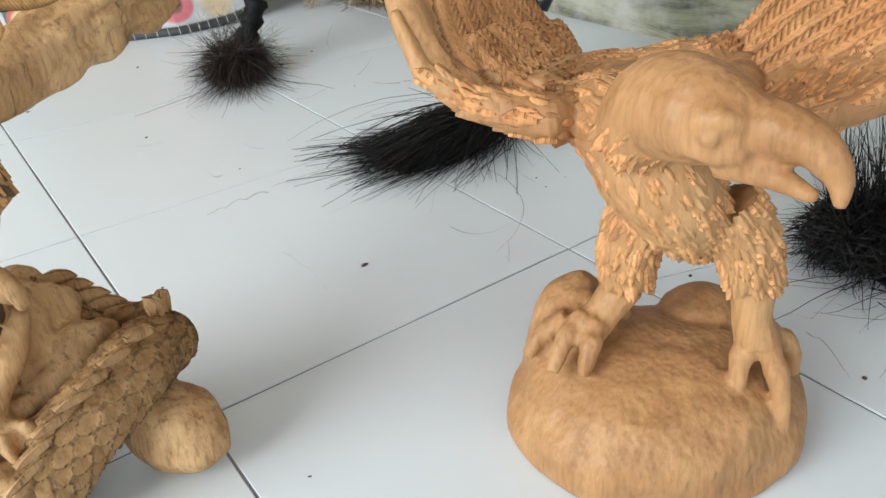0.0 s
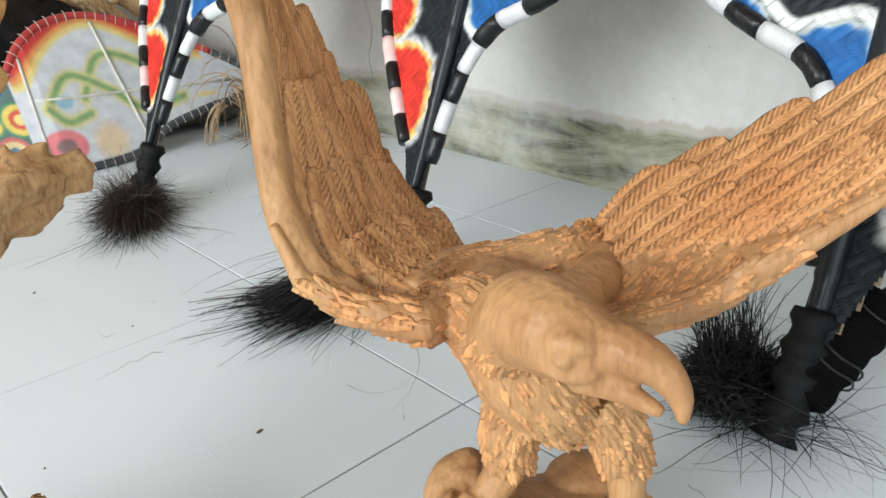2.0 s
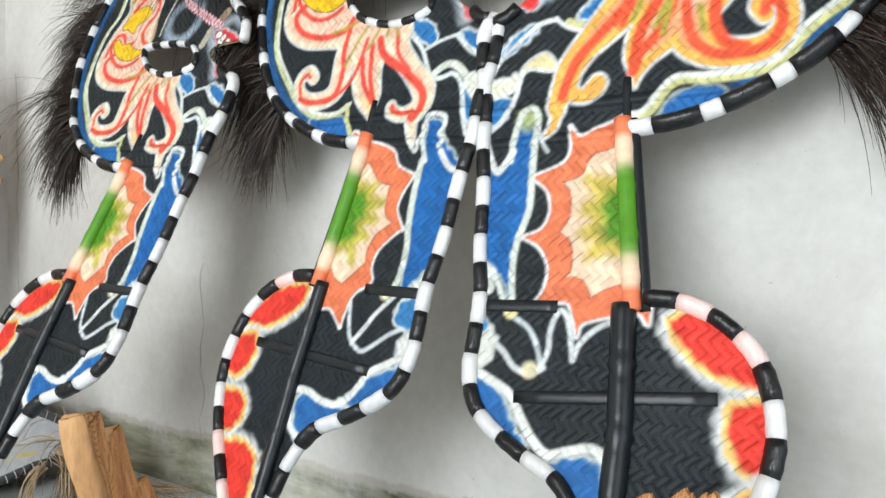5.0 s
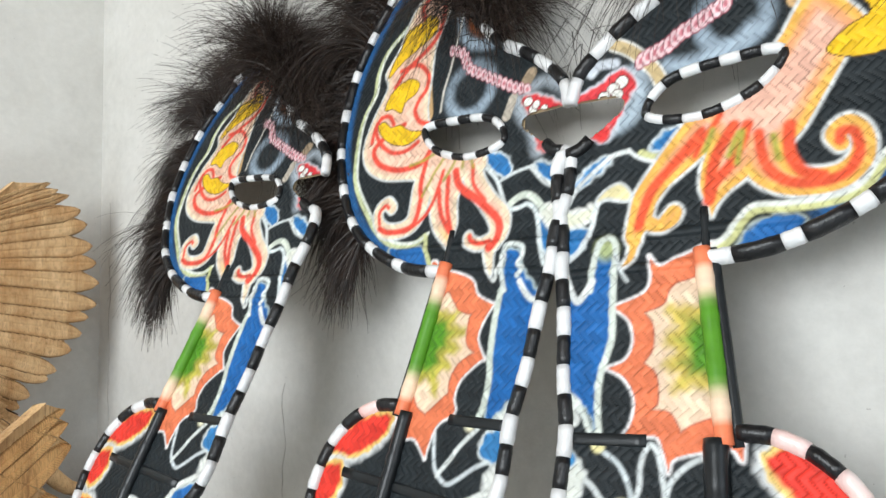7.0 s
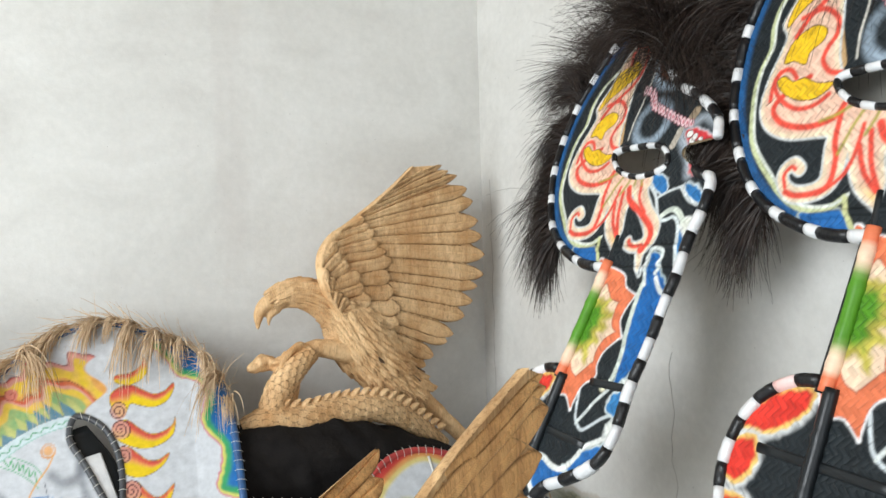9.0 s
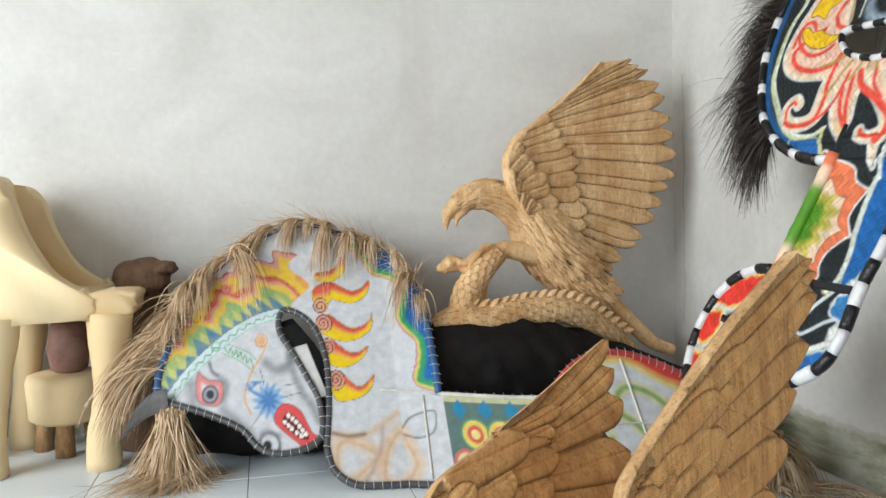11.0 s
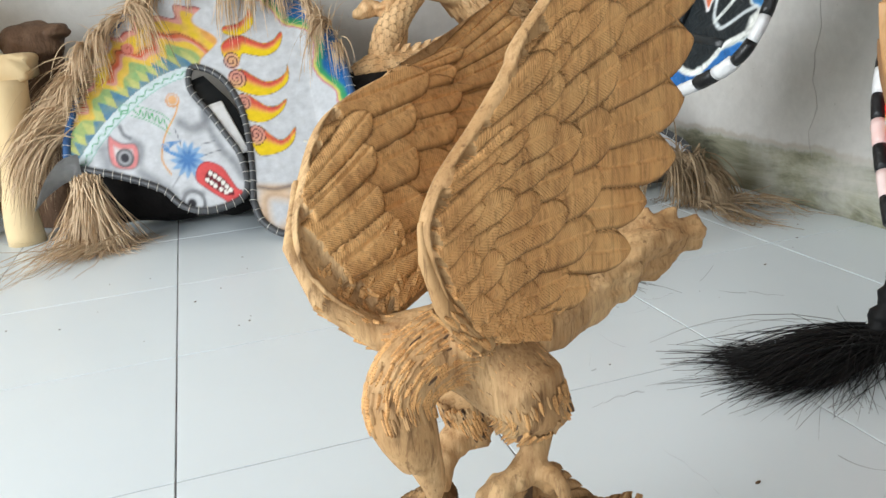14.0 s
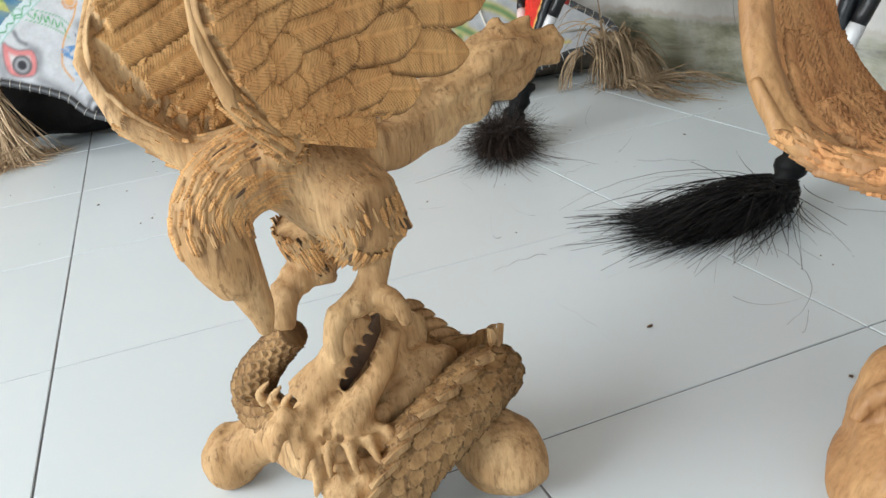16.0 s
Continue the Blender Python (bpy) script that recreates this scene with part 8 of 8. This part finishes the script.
for k in range(1300):
    root = white_lift([(-0.595 + rng.gauss(0, 0.012), 0.185 + rng.gauss(0, 0.010))], -0.01 + rng.gauss(0, 0.008))[0]
    strands(bm, [root], [(rng.gauss(-0.05, 0.30), rng.gauss(-0.22, 0.2), -1)], [rng.uniform(0.18, 0.28)], 0.0018, 0.9, 0.002, 0.35, 8)
for k in range(90):
    root = (-0.60 + rng.gauss(0, 0.04), 1.60 + rng.gauss(0, 0.05), 0.02 + 0.03 * rng.random())
    strands(bm, [root], [(-0.62 + rng.gauss(0, 0.15), -0.75 + rng.gauss(0, 0.15), 0.05)], [rng.uniform(0.10, 0.30)], 0.0012, 0.4, 0.002, 0.35, 8)
part("forelock", bm, RAFFIA, white, "raffia tassel trailing on the tiles")
bm = bmesh.new()
ln = resample(spline([(-0.60, 0.205, 0), (-0.64, 0.20, 0), (-0.685, 0.165, 0), (-0.715, 0.12, 0)], 5), count=10)
rows = []
for k, q in enumerate(ln):
    w = 0.030 * (1 - (k / 9) ** 2) + 0.002
    p3 = white_lift([(q[0], q[1])], 0.012)[0]
    rows.append([bm.verts.new(Vector(p3) + Vector((0, o, s * w))) for s, o in ((1, 0.0), (0, -0.006), (-1, 0.004))])
for a, b in zip(rows, rows[1:]):
    for j in range(2):
        bm.faces.new((a[j], a[j + 1], b[j + 1], b[j]))
bmesh.ops.solidify(bm, geom=bm.faces[:], thickness=0.0015)
part("ear", bm, BLADE, white, "grey pointed ear strip")
# raffia tail heap
bm = bmesh.new()
for lock in range(26):
    at = (0.86 + rng.gauss(0, 0.035), 1.19 + rng.gauss(0, 0.04), 0.08 + rng.random() * 0.06)
    way = (rng.gauss(0.05, 0.40), -0.45 + rng.gauss(0, 0.3), rng.gauss(-0.05, 0.15))
    size = rng.uniform(0.13, 0.24)
    bend = rng.uniform(2.4, 4.0)
    for k in range(16):
        strands(bm, [tuple(v + rng.gauss(0, 0.006) for v in at)], [tuple(v + rng.gauss(0, 0.09) for v in way)], [size * rng.uniform(0.85, 1.1)], 0.0021, bend, 0.003, 0.22, 10)
for lock in range(7):
    at = (0.86 + rng.gauss(0, 0.05), 1.05 + rng.gauss(0, 0.04), 0.03)
    way = (rng.gauss(0.2, 0.5), -0.8 + rng.gauss(0, 0.3), 0.05)
    for k in range(12):
        strands(bm, [tuple(v + rng.gauss(0, 0.006) for v in at)], [tuple(v + rng.gauss(0, 0.09) for v in way)], [rng.uniform(0.12, 0.22)], 0.0018, 0.8, 0.003, 0.3, 8)
part("tail", bm, RAFFIA_DARK, white, "heap of dull brown raffia on the tiles")


# ---- wooden chair, stool, pot, roots and logs ----
def slab(bm, outline, y0, y1, bevel=0.010):
    """A board with a drawn outline in x, z, between two depths."""
    ln = spline(outline, 5, True)
    a = [bm.verts.new((x, y0, z)) for x, z in ln]
    b = [bm.verts.new((x, y1, z)) for x, z in ln]
    f0, f1 = bm.faces.new(a), bm.faces.new(b[::-1])
    for i in range(len(ln)):
        bm.faces.new((a[i], b[i], b[(i + 1) % len(ln)], a[(i + 1) % len(ln)])[::-1])
    bmesh.ops.bevel(bm, geom=[e for f in (f0, f1) for e in f.edges], offset=bevel, segments=3, affect="EDGES", profile=0.5)
    bmesh.ops.recalc_face_normals(bm, faces=bm.faces[:])


chair = holder("wooden_chair", pose(0, 0, 0), "chunky pale bare wooden chair carved from a log", "chair")
SIDE = [(-1.115, 0.43), (-1.13, 0.62), (-1.115, 0.79), (-1.06, 0.805), (-1.005, 0.775), (-0.965, 0.66), (-0.905, 0.555), (-0.835, 0.503), (-0.80, 0.49), (-0.80, 0.43), (-0.95, 0.418)]
for y0, y1 in ((1.770, 1.835), (2.085, 2.145)):
    bm = bmesh.new()
    slab(bm, SIDE, y0, y1, 0.016)
    part("side_panel", bm, CHAIR_WOOD, chair)
bm = bmesh.new()
slab(bm, [(-1.02, 0.425), (-0.86, 0.420), (-0.715, 0.425), (-0.695, 0.46), (-0.70, 0.495), (-0.86, 0.492), (-1.02, 0.490)], 1.775, 2.14, 0.012)
part("seat", bm, CHAIR_WOOD, chair)
bm = bmesh.new()
slab(bm, [(-1.12, 0.44), (-1.135, 0.62), (-1.12, 0.80), (-1.07, 0.81), (-1.055, 0.62), (-1.02, 0.46)], 1.83, 2.09, 0.012)
part("backrest", bm, CHAIR_WOOD, chair)
for x0, x1, yy in ((-1.055, -1.085, 1.805), (-0.765, -0.795, 1.815), (-1.055, -1.075, 2.11), (-0.765, -0.785, 2.11)):
    bm = bmesh.new()
    ln = resample(spline([(x0, yy, 0.435), (x0 - 0.004, yy, 0.34), ((x0 + x1) / 2, yy, 0.20), (x1, yy, 0.09), (x1, yy, 0.0)], 6), count=16)
    tube(bm, ln, smooth_radii(0.062, 0.058, 0.046, 0.038, 0.040, 0.046, 0.048, count=16), 14, rough=0.05)
    part("leg", bm, CHAIR_WOOD, chair)

stool = holder("wooden_stool", pose(-0.935, 2.02, 0), "low round wooden stool standing behind the chair", "stool")
bm = bmesh.new()
tube(bm, [(0, 0, 0.095), (0, 0, 0.11), (0, 0, 0.21), (0, 0, 0.235), (0, 0, 0.24)], [0.085, 0.105, 0.112, 0.105, 0.09], 28, rough=0.03)
part("seat", bm, CHAIR_WOOD, stool)
for k in range(3):
    bm = bmesh.new()
    a = k * 2.094 + 0.6
    tube(bm, [(0.07 * math.cos(a), 0.055 * math.sin(a), 0.12), (0.085 * math.cos(a), 0.065 * math.sin(a), 0.0)], [0.024, 0.028], 12)
    part("leg", bm, ROOT_WOOD, stool)
bm = bmesh.new()
tube(bm, [(-0.925, 2.03, 0.242), (-0.925, 2.03, 0.25), (-0.925, 2.03, 0.31), (-0.925, 2.03, 0.36), (-0.925, 2.03, 0.385), (-0.925, 2.03, 0.39)], [0.04, 0.052, 0.060, 0.052, 0.048, 0.030], 24)
tagged(obj("wooden_pot", bm, mat("rosy_brown_wood", (0.34, 0.19, 0.15), (0.20, 0.10, 0.08), 0.6, 18)), "rosy brown turned wooden pot on the stool", "pot")

forms = bmesh.new()
r2 = random.Random(5)
for k in range(26):
    x, y, z = -1.34 + r2.uniform(-0.12, 0.12), 2.02 + r2.uniform(-0.09, 0.09), r2.uniform(0.03, 0.44)
    lump(forms, (x, y, z), (r2.uniform(0.03, 0.075), r2.uniform(0.03, 0.06), r2.uniform(0.03, 0.08)), r2.random() * 3, 0.4, k)
for k in range(7):
    a = r2.uniform(-0.16, 0.10)
    tube(forms, resample(spline([(-1.34 + a, 2.0, 0.30), (-1.33 + a * 1.3, 1.93, 0.14), (-1.32 + a * 1.7, 1.90, 0.018)], 5), count=10), smooth_radii(0.035, 0.026, 0.018, count=10), 10, rough=0.3)
for v in forms.verts:
    v.co.z = max(v.co.z, 0)
tagged(obj("root_carving", melted(forms, 0.006, 2), ROOT_WOOD), "gnarled brown tree root carving on the tiles", "carving")

forms = bmesh.new()
tube(forms, resample(spline([(-0.70, 2.03, 0.0), (-0.69, 2.03, 0.20), (-0.70, 2.04, 0.38), (-0.71, 2.03, 0.48)], 5), count=14), smooth_radii(0.105, 0.10, 0.085, 0.075, count=14), 16, rough=0.12)
lump(forms, (-0.70, 2.00, 0.515), (0.085, 0.075, 0.060), 0.2, 0.15, 7)
lump(forms, (-0.635, 1.975, 0.545), (0.040, 0.04, 0.022), 0.1, 0.2, 2)
lump(forms, (-0.745, 1.965, 0.50), (0.03, 0.03, 0.04), 0.1, 0.2, 3)
for v in forms.verts:
    v.co.z = max(v.co.z, 0)
tagged(obj("wooden_figure", melted(forms, 0.004, 2), carved_mat("brown_figure_wood", (0.17, 0.10, 0.06), (0.07, 0.04, 0.024), (0.11, 0.06, 0.034), "plain")), "dark brown carved wooden figure behind the white horse", "statue")

forms = bmesh.new()
tube(forms, resample(spline([(0.06, 1.72, 0.20), (0.35, 1.74, 0.22), (0.65, 1.70, 0.16), (0.90, 1.60, 0.10)], 5), count=20), smooth_radii(0.15, 0.17, 0.14, 0.09, count=20), 16, rough=0.12)
lump(forms, (0.45, 1.74, 0.14), (0.42, 0.12, 0.16), 0, 0.2, 3)
tube(forms, resample(spline([(-0.56, 1.80, 0.10), (-0.30, 1.78, 0.12), (0.0, 1.76, 0.14), (0.2, 1.74, 0.15)], 5), count=18), smooth_radii(0.08, 0.11, 0.13, 0.14, count=18), 14, rough=0.15)
for v in forms.verts:
    v.co.z = max(v.co.z, 0)
tagged(obj("log", melted(forms, 0.008, 2), mat("blackened_wood", (0.016, 0.014, 0.013), (0.007, 0.006, 0.006), 0.8, 12, bump=0.5, bscale=40, dist=0.01, spec=0.12)), "blackened log lying behind the white horse", "log")

bm = bmesh.new()
tube(bm, resample(spline([(0.56, 1.46, 0.045), (0.72, 1.44, 0.048), (0.90, 1.395, 0.045), (0.985, 1.37, 0.04)], 6), count=22), smooth_radii(0.042, 0.047, 0.045, 0.042, 0.030, count=22), 16, rough=0.12)
for v in bm.verts:
    v.co.z = max(v.co.z, 0)
tagged(obj("log", bm, GREY_LOG), "weathered grey driftwood log beside the wall", "log")

# ---- loose hairs and specks on the tiles ----
bm = bmesh.new()
for k in range(30):
    x, y = (rng.uniform(0.30, 0.85), rng.uniform(-0.55, 0.15)) if k % 2 else (rng.uniform(0.10, 0.6), rng.uniform(0.0, 0.9))
    a = rng.random() * 6.283
    strands(bm, [(x, y, 0.0012)], [(math.cos(a), math.sin(a), 0)], [rng.uniform(0.04, 0.16)], 0.0002, 0, 0.0006, 0.9, 9)
tagged(obj("loose_hair", bm, HAIR), "stray black hairs scattered over the white tiles", "hair", kind="stuff")
bm = bmesh.new()
for k in range(70):
    x, y, s = rng.uniform(-0.9, 0.95), rng.uniform(-0.4, 1.5), rng.uniform(0.0006, 0.0024)
    bmesh.ops.create_icosphere(bm, subdivisions=1, radius=1, matrix=Matrix.LocRotScale((x, y, s * 0.4), Euler((0, 0, rng.random() * 3)), (s * rng.uniform(0.8, 2.2), s, s * 0.5)))
tagged(obj("wood_crumbs", bm, DARK_WOOD), "small dark crumbs scattered on the white tiles", "crumbs", kind="stuff")

# hairline crack in the plaster near the corner
bm = bmesh.new()
ln = [(WALL_X - 0.0006, 1.90 + 0.006 * math.sin(k * 1.3) + rng.gauss(0, 0.003), 0.30 + 0.040 * k) for k in range(22)]
tube(bm, ln, [0.0012 * rng.uniform(0.4, 1.2) for _ in ln], 5)
ln = [(WALL_X - 0.0006, 0.98 + 0.008 * math.sin(k * 1.1) + rng.gauss(0, 0.004), 0.12 + 0.03 * k) for k in range(16)]
tube(bm, ln, [0.0010 * rng.uniform(0.4, 1.2) for _ in ln], 5)
tagged(obj("crack", bm, CRACK), "thin dark crack running up the plastered wall", "crack", kind="structure")

# ---- tiles, last of all ----
bm = bmesh.new()
box(bm, (-3.15, -3.45, -0.05), (WALL_X, 2.6, -0.0016))
floor = tagged(obj("floor", bm, GROUT, smooth=False), "floor of square white glazed tiles with thin dark joints", "floor", kind="structure")
bm = bmesh.new()
T, G = 0.4, 0.0012
box(bm, (G, G, -0.008), (T - G, T - G, 0.0), bevel=0.0010)
tile_me = bpy.data.meshes.new("tile")
bm.to_mesh(tile_me)
bm.free()
tile_me.materials.append(TILE)
for i in range(-8, 3):
    for j in range(-9, 7):
        if i * T < WALL_X and not (j * T > 2.4):
            t = new("tile", tile_me)
            t.parent = floor
            t.location = (i * T, j * T, 0.0004 * (rng.random() - 1))
